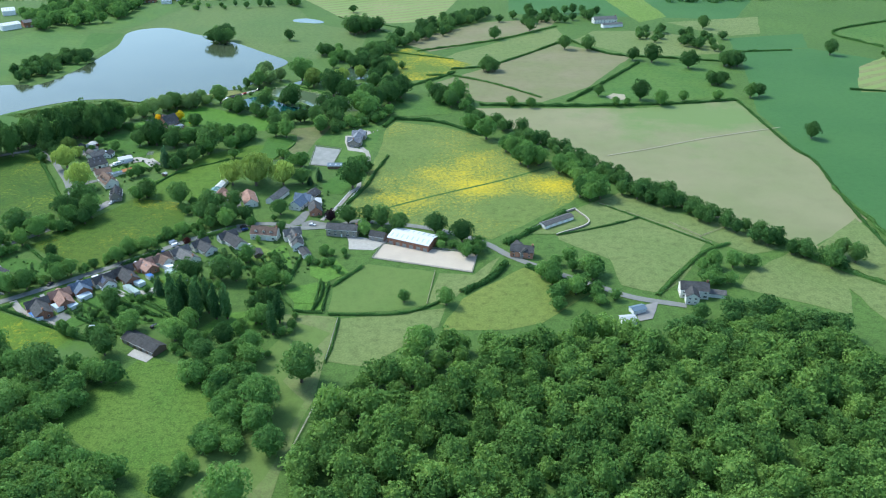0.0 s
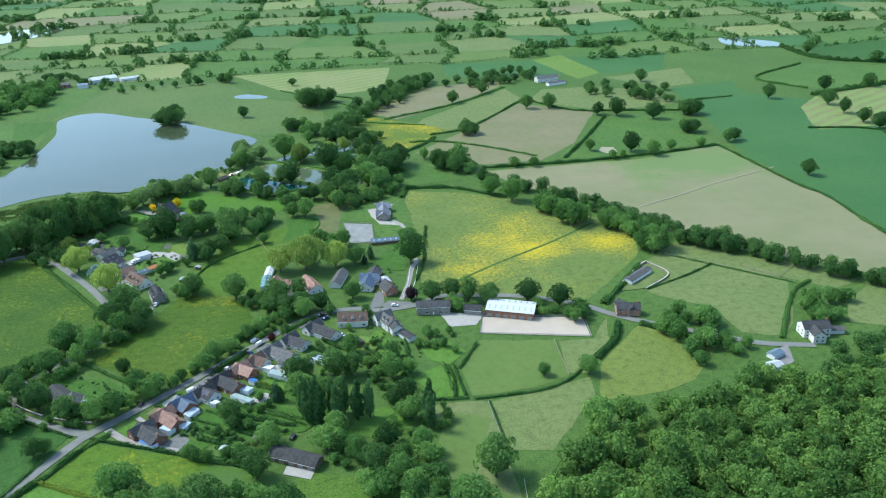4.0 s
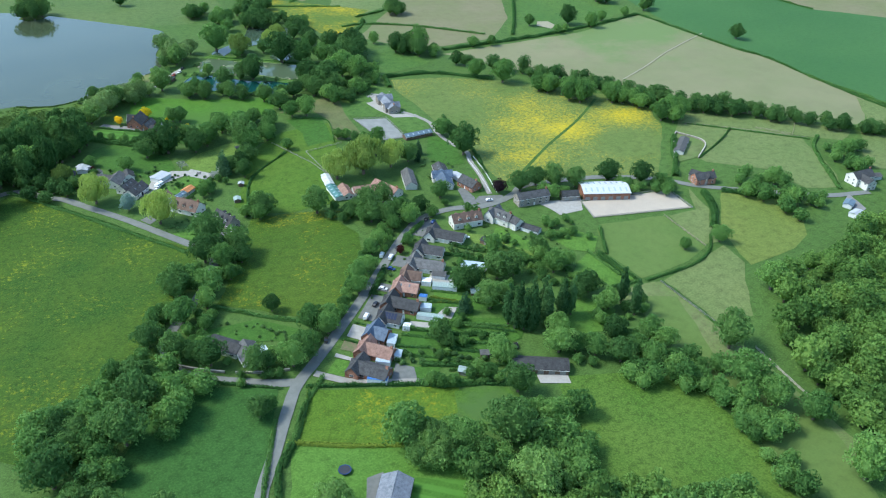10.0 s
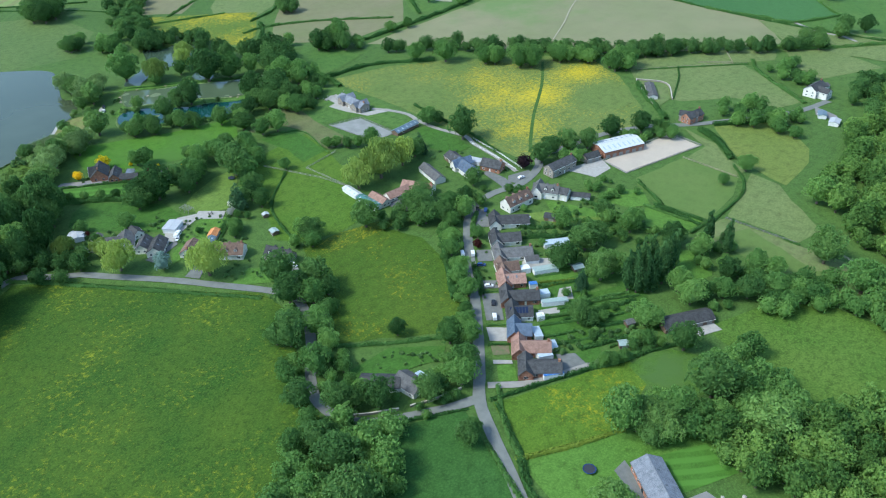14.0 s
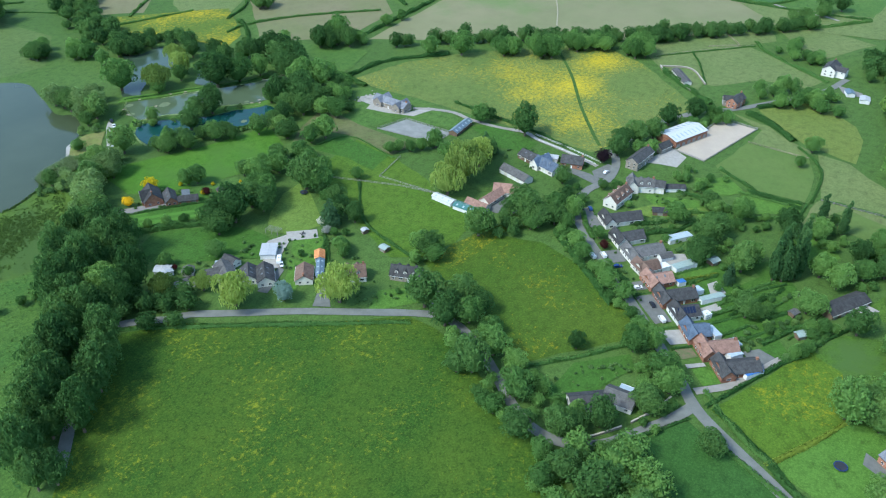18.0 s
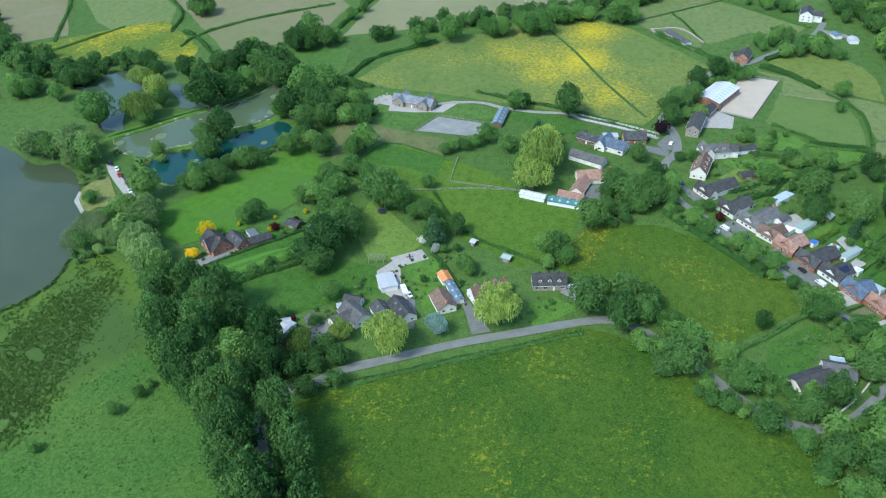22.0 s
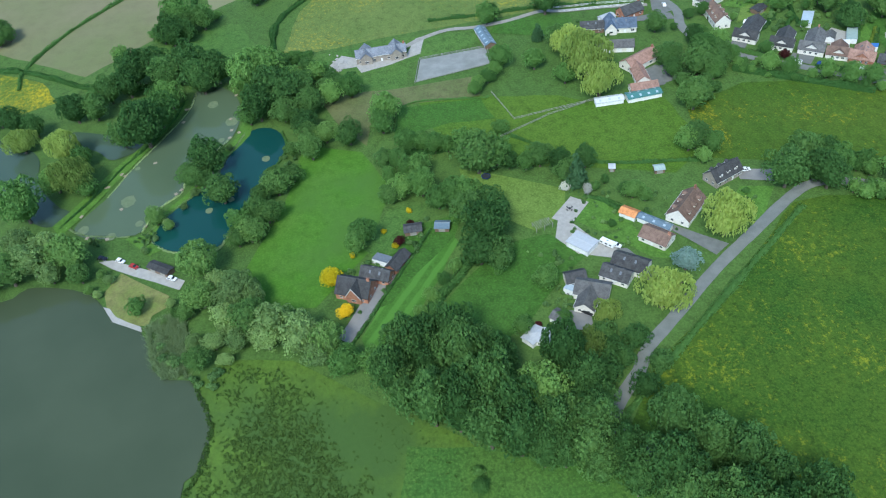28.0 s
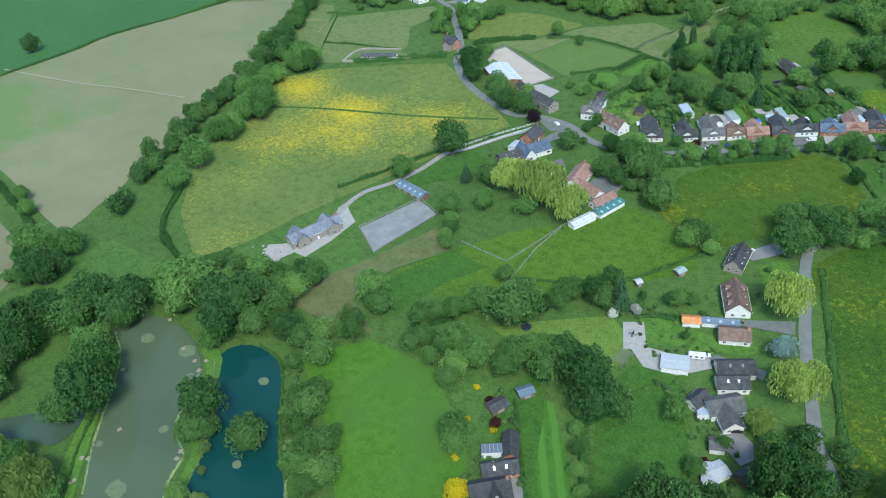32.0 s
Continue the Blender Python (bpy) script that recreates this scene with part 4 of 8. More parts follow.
sheet("buttercup_meadow", GROUND["yellow"], [(-41.1, 673.8), (2.9, 659.1), (35.4, 635.3), (65.1, 602.9), (92.5, 574.3), (104, 538.5), (87.3, 506.3), (51.3, 469.5), (30.3, 450.4), (5.7, 459.8), (-30.6, 471.2), (-64.3, 486.6), (-60.6, 518.7), (-54.5, 565.5), (-50.2, 606.8), (-47.8, 656.3)], 0.034, "large meadow thick with yellow buttercups")
sheet("arable_field", GROUND["brown"], [(28.7, 711.2), (90.2, 711.2), (177.3, 711), (271.8, 734.5), (278.3, 612.7), (284, 582.2), (277.4, 479.6), (228.8, 442.2), (238.3, 427.2), (226.4, 439.6), (200.7, 465.3), (164.9, 493.4), (121.5, 545.8), (102.7, 585.9), (68.4, 639.4)], 0.038, "large field of bare soil and thin young crop")
sheet("stubble_field", GROUND["tan"], [(-17.7, 782.4), (51.6, 853), (136.1, 951.7), (206.1, 890), (141.5, 776.4), (92.2, 729.6), (39.8, 729.6), (8.6, 745.3)], 0.042, "brownish stubble field")
sheet("pasture_strip", GROUND["pale"], [(14, 910), (142.9, 1033.6), (147.7, 973.9), (58.4, 866.6), (9.6, 844.2), (-8.4, 866.7)], 0.046, "pale grazed grass")
sheet("stubble_field", GROUND["tan"], [(-47.7, 957.4), (48.3, 1066.2), (153.6, 1089.8), (137.3, 1046.4), (64.8, 974), (-15.2, 915.1)], 0.050, "brownish stubble field")
sheet("hill_pasture", GROUND["green"], [(114.3, 738.2), (211.4, 871), (293.4, 859.4), (275.1, 745), (192, 731.1), (138.2, 722.7)], 0.054, "green grass")
sheet("hill_pasture", GROUND["pale"], [(150.8, 962.6), (186.6, 1018), (256.7, 1017.9), (325.8, 967.9), (313.9, 907.1), (247.7, 894.8), (206.4, 907.2)], 0.058, "pale grazed grass")
sheet("ley_field", GROUND["bright"], [(335, 915), (420, 930), (520, 840), (560, 650), (520, 440), (420, 360), (283, 372), (282, 480), (284, 565), (283, 620), (281, 700)], 0.062, "bright green grass")
sheet("ley_field", GROUND["bright"], [(281, 455), (295, 442), (321, 428), (338, 446), (365, 467), (409, 488), (494, 485), (560, 560), (463, 671), (400, 752), (300, 700), (279, 620), (284, 582), (278, 520)], 0.063, "bright green grass")
sheet("ley_field", GROUND["green"], [(282, 454), (268, 422), (276, 376), (420, 330), (520, 440), (494, 485), (409, 488), (365, 467), (338, 446), (321, 428), (295, 442)], 0.064, "dark green grass")
sheet("tan_field", GROUND["tan"], [(457, 735), (463, 671), (560, 560), (640, 640), (640, 720), (545, 750)], 0.065, "brownish stubble field")
sheet("mown_field", GROUND["hay"], [(408, 781), (402, 760), (470, 760), (545, 750), (660, 800), (660, 925), (602, 927), (551, 916), (504, 908), (440, 850)], 0.067, "pale grass mown in long stripes")
sheet("green_pasture", GROUND["green"], [(505, 935), (551, 921), (602, 932), (660, 930), (713, 1030), (644, 1062), (592, 1081), (480, 1010)], 0.068, "green grass")
sheet("pale_pasture", GROUND["pale"], [(666, 930), (760, 900), (820, 1050), (777, 1060), (715, 1035)], 0.069, "pale grazed grass")
sheet("hill_field", GROUND["deep"], [(655, 1115), (725, 1080), (823, 1122), (907, 1215), (830, 1222), (672, 1219)], 0.071, "dark lush grass")
sheet("hill_pasture", GROUND["bright"], [(342.8, 979.2), (439.9, 1002.5), (419, 932.5), (329, 914.6)], 0.066, "bright green grass")
sheet("yellow_pasture", GROUND["strip"], [(-59.4, 907.6), (-41.4, 933.2), (10, 883.1), (30.9, 859.8), (-13.6, 806.1), (-38.9, 796.1)], 0.070, "green grass")
sheet("green_pasture", GROUND["green"], [(-37.3, 758), (3.2, 731.4), (8.1, 698.4), (-42.3, 698.4), (-44, 731.4)], 0.074, "green grass")
sheet("lake_meadow", GROUND["green2"], [(-398.7, 997.9), (-354.3, 1176.1), (-210.6, 1175.8), (-162.7, 1060), (-93.1, 1009.4), (-93.4, 933.3), (-138.4, 883.3), (-187, 895.5), (-239.2, 946.9), (-295.6, 986.1), (-379.7, 1034.5)], 0.078, "green grass")
sheet("shore_meadow", GROUND["green"], [(-528.8, 975), (-489.1, 1041.1), (-388.8, 960.7), (-391.8, 997.9), (-388.8, 960.7), (-380.2, 838.2), (-441.9, 794.7)], 0.082, "green grass")
sheet("hay_field", GROUND["hay"], [(-200.8, 1216.8), (21.5, 1216.4), (-10.2, 1073), (-68.2, 1059.8), (-138.3, 1100.8)], 0.086, "green grass")
sheet("river_meadow", GROUND["green"], [(-479.4, 1034.7), (-474.9, 1156.8), (-368, 1196.3), (-385, 1050.5), (-409.7, 1019)], 0.090, "green grass")
sheet("top_field", GROUND["bright"], [(95.6, 1216.2), (449.3, 1215.5), (382.3, 1082.5), (252.6, 1100.1), (207.6, 1100.2), (88.6, 1118.3)], 0.094, "bright green grass")
sheet("far_pasture", GROUND["pale"], [(289.4, 1065.8), (417.9, 1099.8), (388.1, 1002.5), (338.6, 987.9)], 0.098, "pale grazed grass")
sheet("gallop_strip", GROUND["mown"], [(235.5, 1215.9), (290.3, 1241.6), (297.7, 1100), (252.9, 1065.8)], 0.102, "light green mown grass")
sheet("pony_paddock", GROUND["tired"], [(-43.8, 418.3), (-4.6, 408.9), (-8.8, 372.9), (-28.2, 366.7), (-61.2, 366.2), (-61.3, 392.2), (-50, 413.6)], 0.106, "green grass")
sheet("pony_paddock", GROUND["pale"], [(-2, 407.5), (17.5, 405.5), (34.1, 427.4), (25.1, 402.3), (11.9, 389.6), (2.4, 372.9), (-8, 375.3)], 0.110, "pale grazed grass")
sheet("pony_paddock", GROUND["pale"], [(-60.1, 361.7), (-54.4, 359), (-25.1, 363.9), (1.2, 369.5), (-2.3, 351.9), (-15.9, 339.6), (-36.1, 316.7), (-56.7, 321.3)], 0.114, "pale grazed grass")
sheet("worn_paddock", GROUND["worn"], [(-84.8, 363.9), (-57, 360.6), (-57.6, 326), (-58, 299.3), (-63.5, 257.9), (-66.1, 231.9), (-84.6, 231.9), (-84.2, 264.8), (-75.6, 299.3), (-79.3, 340.6)], 0.118, "worn brownish grass")
sheet("cattle_pasture", GROUND["lightyellow"], [(47.4, 414.2), (81.3, 384.7), (51.6, 355.1), (33.5, 348.8), (-1.2, 348.3), (10.4, 378.8)], 0.122, "yellowish green pasture")
sheet("vegetable_plot", GROUND["lawn"], [(-81.7, 393.4), (-64.6, 395.3), (-65, 367.3), (-79.6, 368.4)], 0.126, "fresh green mown lawn")
sheet("hillside_pasture", GROUND["pale"], [(89.6, 495.3), (123, 521.5), (155.6, 486.4), (162.6, 445.7), (134.3, 397.1), (120.2, 384.7), (100.2, 393.9), (99.3, 423.8), (72.4, 449.6), (71.6, 457.4)], 0.130, "pale grazed grass")
sheet("hillside_pasture", GROUND["pale"], [(122.5, 518.6), (133.2, 504.4), (183.9, 469.4), (205.2, 438.1), (185.5, 430.8), (169.6, 445.6), (145, 473.6)], 0.134, "pale grazed grass")
sheet("worn_paddock", GROUND["tired"], [(-76.1, 355.5), (-57, 345.5), (-74.5, 305.7), (-62.3, 290.7), (-67.2, 261.6), (-70.9, 242.5), (-86.1, 213.5), (-103.2, 222.2), (-98.9, 263.7), (-92.3, 293.8), (-89.3, 322.4)], 0.138, "green grass")
sheet("hillside_pasture", GROUND["pale"], [(178.5, 410), (210.7, 434.4), (234.1, 410), (215.7, 361.5), (199.5, 372.8), (165.7, 390.8)], 0.142, "pale grazed grass")
sheet("rough_meadow", GROUND["rough"], [(-144.9, 327.5), (-117.7, 314.7), (-96.6, 292.9), (-100.9, 259.3), (-111.3, 230.8), (-145.6, 257.6), (-180.6, 285.3), (-156.8, 302.8)], 0.146, "green grass")
sheet("buttercup_paddock", GROUND["gold"], [(-239.7, 368.9), (-185, 340.6), (-191.2, 328.4), (-222.5, 323.7), (-254.6, 343.4), (-248.7, 353.4)], 0.150, "green meadow with yellow flowers")
sheet("mown_paddock", GROUND["cut"], [(-187.9, 339.3), (-175.9, 337.1), (-167.8, 330.9), (-163.8, 319), (-169.3, 307.7), (-178.9, 302), (-190.1, 314.2), (-193.1, 328.2)], 0.154, "green grass worn dull in the middle", wobble=1.0)
sheet("garden_lawn", GROUND["lawn"], [(-257, 344), (-231.2, 328.1), (-221, 323), (-200.2, 300.1), (-206.8, 293), (-212.9, 281.2), (-271.8, 312.3), (-264.5, 323.6)], 0.158, "fresh green mown lawn")
sheet("garden_lawn", GROUND["stripe"], [(-225, 307.3), (-207.6, 295.9), (-212.9, 281.2), (-234.6, 292.6)], 0.162, "long lawn mown in stripes")
sheet("grass_field", GROUND["deep"], [(-287, 398.8), (-249.9, 374.3), (-259.1, 357.1), (-279.1, 316.2), (-327.4, 341.8), (-311.7, 367.6)], 0.166, "dark lush grass")
sheet("flower_meadow", GROUND["meadow"], [(-250, 497), (-251, 484), (-256, 471), (-266, 455), (-283, 433), (-289, 410), (-318, 392), (-345, 380), (-430, 470), (-400, 545), (-358, 576), (-323, 599), (-308, 586), (-281, 541), (-266, 519)], 0.170, "lush green meadow flecked with yellow flowers")
sheet("lane_meadow", GROUND["gyel"], [(-172.1, 496.3), (-167.3, 471.4), (-176.8, 446.5), (-200.3, 414.1), (-217.3, 410.4), (-253.6, 443.2), (-235.8, 469.2), (-211.2, 514.3), (-189.7, 508.9)], 0.174, "green meadow with yellow flowers")
sheet("willow_meadow", GROUND["meadow2"], [(-216.2, 529.8), (-180.7, 596.5), (-155.7, 615.2), (-113.9, 617.4), (-142.1, 553.2), (-153.2, 542.1), (-161.9, 509.3), (-189.7, 508.9), (-207.9, 516.4)], 0.178, "green meadow grass with few flowers")
sheet("drive_meadow", GROUND["green"], [(-118, 631), (-60, 668), (-52, 655), (-54, 610), (-62, 585), (-70, 562), (-79, 578), (-82, 612), (-99, 618)], 0.182, "green grass")
sheet("dry_paddock", GROUND["dry"], [(-93.6, 665.1), (-102.8, 627.7), (-109.1, 581.8), (-126.8, 587.3), (-118.4, 626.1), (-121.4, 640.6), (-145, 647.9), (-128.5, 655.7), (-96.8, 663)], 0.186, "green grass")
sheet("green_paddock", GROUND["lawn2"], [(-120.3, 627.7), (-128.7, 587.9), (-148, 586.5), (-142.8, 607.3), (-144.1, 634.5)], 0.190, "green garden lawn")
sheet("buttercup_strip", GROUND["strip2"], [(-211.4, 507.7), (-192.6, 509.7), (-171.6, 502.6), (-161.1, 495.3), (-165.1, 491.3), (-180.5, 493.8), (-202.3, 496.7), (-213.7, 502.2)], 0.194, "green grass")
pond("field_pond", "pale_water", [(-195.5, 1082.2), (-178.4, 1089.1), (-155.2, 1071.2), (-159.1, 1059.9), (-189, 1067.3)], 0.198)
sheet("pond_meadow", GROUND["pondgreen"], [(-134.5, 675.4), (-148.8, 651.1), (-178, 644.3), (-213.9, 659.3), (-237.9, 686), (-232.1, 713.2), (-223.8, 719), (-205, 708.6), (-175, 691.1)], 0.202, "green grass")
sheet("garden_lawn", GROUND["stripe"], [(-258.8, 672.8), (-235.7, 655), (-212, 628.2), (-223.5, 626.3), (-239.1, 638), (-262, 656.8), (-265.9, 672.2)], 0.206, "long lawn mown in stripes")
sheet("garden_lawn", GROUND["lawn2"], [(-257.7, 645.2), (-243, 628), (-230.8, 608.1), (-244.5, 599.1), (-255.9, 594.5), (-270.3, 611.9), (-278.5, 628.4), (-268.9, 642)], 0.210, "green garden lawn")
sheet("orchard_grass", GROUND["mown"], [(-178.3, 613.2), (-188.6, 598.9), (-208.5, 575.8), (-223.4, 581.7), (-228.7, 595.6), (-213.2, 607), (-194.9, 613.5)], 0.214, "light green mown grass")
sheet("garden_lawn", GROUND["lawn"], [(-217.1, 569.3), (-230.4, 555.6), (-241, 560.5), (-237.7, 573.2), (-227.9, 579.8)], 0.218, "fresh green mown lawn")
sheet("garden_lawn", GROUND["green"], [(-212.2, 663.6), (-192.8, 647.6), (-195.6, 631.1), (-215.8, 645.8), (-225.1, 657.1)], 0.222, "light green mown grass")
sheet("marsh", GROUND["marsh"], [(-251.3, 723), (-260.6, 697.7), (-296, 665), (-311.9, 648.6), (-334.6, 643.3), (-353.8, 649.8), (-320.7, 750.7), (-300.5, 736.9), (-281.8, 728.4), (-258.8, 731.4)], 0.226, "rough light green marsh grass")
sheet("marsh_pasture", GROUND["pasture"], [(-409.3, 728.8), (-343.2, 679.5), (-307.6, 667.8), (-324.6, 617.1), (-349.2, 592.4), (-409.8, 548.4), (-459.3, 597.4)], 0.230, "green meadow grass with few flowers")
sheet("garden_lawn", GROUND["lawn"], [(-97.4, 366.2), (-90.7, 351.3), (-107.5, 341.4), (-125.8, 348.2), (-115.5, 364.2)], 0.234, "fresh green mown lawn")
sheet("garden_lawn", GROUND["lawn2"], [(-268.3, 632.6), (-231.1, 605.8), (-231.8, 592), (-247.6, 581.9), (-269.7, 615.4)], 0.242, "green garden lawn")
sheet("garden_lawn", GROUND["mown"], [(-116.8, 445.5), (-91.8, 426.7), (-90.1, 398.3), (-100.2, 405.3), (-117.7, 429)], 0.246, "light green mown grass")
sheet("garden_lawn", GROUND["lawn2"], [(-70.8, 564.5), (-57.7, 556.5), (-70.2, 518.8), (-83, 521.2), (-86.7, 537.4)], 0.250, "green garden lawn")
sheet("garden_lawn", GROUND["lawn"], [(-69.9, 397.7), (-68.5, 374.3), (-79.6, 374.1), (-87.9, 387.5)], 0.254, "bright green grass")
sheet("garden_lawn", GROUND["lawn"], [(-97.1, 444), (-89.4, 420), (-86.3, 407.2), (-88.7, 404.7), (-95.3, 413.5), (-101.7, 422.8), (-104.2, 435.4)], 0.2705, "fresh green mown lawn")
sheet("garden_lawn", GROUND["lawn"], [(-158.7, 405.1), (-147.3, 396.3), (-152.6, 392.5), (-163.1, 399.4)], 0.2705, "fresh green mown lawn")
sheet("garden_lawn", GROUND["green"], [(-149.7, 383.4), (-138.9, 375.7), (-142.6, 371.4), (-154.2, 377.9)], 0.2705, "mown garden lawn")
sheet("garden_lawn", GROUND["lawn"], [(-64, 424.2), (-54.1, 408.2), (-66.3, 396.5), (-75.9, 404.5), (-78.6, 421.2)], 0.258, "fresh green mown lawn")
sheet("garden_lawn", GROUND["lawn2"], [(-266.1, 426.5), (-241.4, 423.6), (-225, 405.7), (-232.9, 400.8), (-250.3, 409.3), (-266.1, 418.9)], 0.262, "green garden lawn")
sheet("back_gardens", GROUND["lawn2"], [(-170.3, 397.2), (-146.4, 391.3), (-126.7, 369.5), (-143.4, 354.8), (-173.2, 351.8), (-187.2, 356.1), (-194.3, 374.9)], 0.266, "green garden lawn")
sheet("field_corner", GROUND["green"], [(-44.5, 722.6), (-5.5, 751.1), (5.7, 695), (-27.3, 687.2), (-46.9, 687.2)], 0.270, "green grass")
pond("far_lake", "lake", [(-717.1, 1704.5), (-668.5, 1743.4), (-611.5, 1802.9), (-552.2, 1829.1), (-541.9, 1742.1), (-596.6, 1640.6), (-644.7, 1578.2), (-662.8, 1549.4)], 0.6)
pond("far_pond", "pale_water", [(601.9, 1321.7), (636.7, 1292.7), (664.8, 1254.7), (652.8, 1217), (609.8, 1224.5), (576.3, 1260.5)], 0.6)
pond("lake", "lake", [(-345, 732), (-385, 700), (-420, 660), (-560, 640), (-640, 720), (-436, 783), (-403, 783), (-384, 832), (-376, 934), (-386, 1010), (-351, 1034), (-299, 998), (-250, 962), (-200, 910), (-168, 872), (-176, 840), (-189.4, 807), (-185.2, 796.5), (-190.5, 782.7), (-196.7, 773.4), (-203.8, 767.6), (-209.4, 765.2), (-217.9, 760.7), (-223.1, 753.2), (-226.9, 751.1), (-233.6, 748.6), (-245.3, 747), (-252.6, 743.1), (-256.5, 734.3), (-261.4, 731.5), (-269.7, 729), (-279.7, 727.7), (-293.8, 732.2), (-302.3, 738.7)], 0.274)
pond("fishing_pond", "teal", [(-174, 747), (-185, 738), (-190, 721), (-181, 714), (-170, 709), (-158, 701), (-150, 694), (-134, 685), (-118, 685), (-110, 692), (-112, 701), (-128, 711), (-140, 717), (-151, 728), (-161, 740)], 0.278)
pond("fishing_pond", "murky", [(-153, 780), (-163, 773), (-167, 760), (-167, 751), (-154, 743), (-146, 733), (-132, 729), (-120, 716), (-112, 708), (-94, 702), (-75, 703), (-62, 711), (-62, 723), (-80, 728), (-98, 740), (-118, 755), (-136, 766)], 0.282)
pond("fishing_pond", "pale_water", [(-93.3, 854.1), (-87.9, 841.3), (-70.0, 841.4), (-61.2, 828.5), (-74.2, 811.4), (-90.7, 800.9), (-113.4, 798.8), (-135.9, 787.0), (-143.2, 778.1), (-147.7, 791.8), (-135.6, 803.2), (-116.3, 815.8), (-105.9, 829.7)], 0.286)
pond("fishing_pond", "pale_water", [(-79.4, 791.7), (-95.8, 773.1), (-107.0, 764.8), (-102.0, 750.3), (-92.1, 756.4), (-73.7, 784.6)], 0.290)
sheet("hill_pasture", GROUND["pale"], [(270, 480), (285, 372), (400, 355), (420, 300), (300, 280), (235, 330), (225, 400), (229, 440)], 0.294, "pale grazed grass")
ribbon("village_lane", GROUND["asphalt"], [(-294.6, 271.9), (-285.2, 298.8), (-278.6, 315.9), (-275, 325.8), (-264.8, 340.9), (-252.2, 359.9), (-242.2, 373.5), (-228, 385), (-202.3, 407.1), (-176.2, 431.1), (-149.6, 455.9), (-128.9, 469.8), (-108.4, 471.8), (-92.8, 466.3), (-76.9, 467.1), (-64.1, 471.3), (-53, 476.3), (-8.7, 465.5), (23.1, 447.3), (40.9, 427.4), (63.9, 408.8), (87.2, 392.1), (103.7, 380.5), (130.8, 371.7)], 4.8, 0.300, "grey asphalt country lane", "road")
ribbon("west_lane", GROUND["asphalt"], [(-242, 375), (-252, 380), (-267, 390), (-277, 398), (-283, 408), (-283, 421), (-277, 433), (-258.6, 454), (-247, 471), (-243, 484), (-246.5, 496), (-259.5, 520), (-272, 542.5), (-288.6, 568), (-297, 581), (-305, 588), (-319, 603), (-335, 599), (-355, 584), (-385, 557)], 4.6, 0.310, "grey asphalt country lane", "road")
ribbon("villa_drive", GROUND["gravel"], [(-79, 477), (-71, 499), (-65, 521), (-60, 532), (-62, 551), (-61, 570), (-57, 585), (-60, 600), (-65, 611)], 3.2, 0.320, "pale gravel drive", "drive")
ribbon("farm_drive", GROUND["gravel"], [(-233.2, 376.6), (-222.8, 365.3), (-210.4, 358.1), (-197.1, 351.2)], 3.6, 0.330, "pale gravel drive", "drive")
ribbon("footpath", GROUND["path"], [(128, 593.1), (169.3, 610.3), (216.2, 632.4), (286.1, 658.7)], 1.2, 0.340, "trodden path across the crop", "path")
ribbon("farm_track", GROUND["gravel"], [(283, 455), (277, 445), (268, 422), (269, 411), (262, 396)], 3.0, 0.345, "pale gravel farm track", "path")
ribbon("tramline", GROUND["tram"], [(79.7, 569.8), (40.6, 543.2), (-4.8, 517.6), (-38.8, 495.8), (-53.4, 485.5)], 2.2, 0.060, "trodden green track through buttercups", "path")
sheet("riding_arena", GROUND["sand"], [(-42, 426), (-36.5, 444), (20.5, 431), (16.5, 408.5)], 0.20, "pale sand riding arena", "arena", wobble=0.1)
sheet("riding_arena", GROUND["greysand"], [(-101.5, 613.5), (-100.5, 574), (-84, 571), (-81, 606)], 0.20, "grey sand riding arena", "arena", wobble=0.1)

sheet("farm_yard", GROUND["paving"], [(-60.9, 456.7), (-46.2, 451.2), (-32.3, 450.2), (-42.2, 435.7), (-57.3, 436.9), (-58.3, 446.3)], 0.240, "pale concrete farm yard", wobble=0.3)
sheet("front_yard", GROUND["tarmac"], [(-186.6, 417.1), (-181, 410.9), (-195.6, 397.2), (-200.8, 403)], 0.243, "grey front yard where cars are parked", wobble=0.3)
sheet("front_yard", GROUND["paving"], [(-204.6, 400), (-199.2, 392.9), (-205.9, 386.5), (-210.9, 393.1)], 0.246, "pale block paved front yard", wobble=0.3)
sheet("front_yard", GROUND["tarmac"], [(-178.9, 424.2), (-173.3, 418.1), (-178, 413.7), (-183.5, 419.7)], 0.249, "grey front yard where cars are parked", wobble=0.3)
sheet("front_yard", GROUND["tarmac"], [(-129.1, 468.2), (-123.7, 464), (-137.6, 451), (-143.6, 457.7)], 0.252, "grey front yard where cars are parked", wobble=0.3)
sheet("front_yard", GROUND["tarmac"], [(-159.3, 442.4), (-154.2, 436.7), (-161.7, 429.7), (-166.7, 435.3)], 0.255, "grey front yard where cars are parked", wobble=0.3)
sheet("house_drive", GROUND["tarmac"], [(-92.6, 492.2), (-88.1, 490.4), (-89.5, 477.1), (-92.5, 470.1), (-99.5, 470.8)], 0.258, "dark tarmac drive to a house", wobble=0.3)
sheet("house_drive", GROUND["tarmac"], [(-86.1, 477.5), (-73, 472.5), (-76.2, 466.4), (-90.4, 467.6), (-92, 473.6)], 0.261, "grey tarmac turning space beside the lane", wobble=0.3)
sheet("garden_bed", GROUND["soil"], [(-212.3, 391.8), (-208.5, 384.9), (-212.5, 381.1), (-217.3, 386.3)], 0.202, "planted front garden", wobble=0.3)
sheet("back_yard", GROUND["tarmac"], [(-200.6, 366.4), (-195, 360.4), (-197.9, 352.1), (-207.5, 357.5)], 0.267, "grey paved yard behind a bungalow", wobble=0.3)
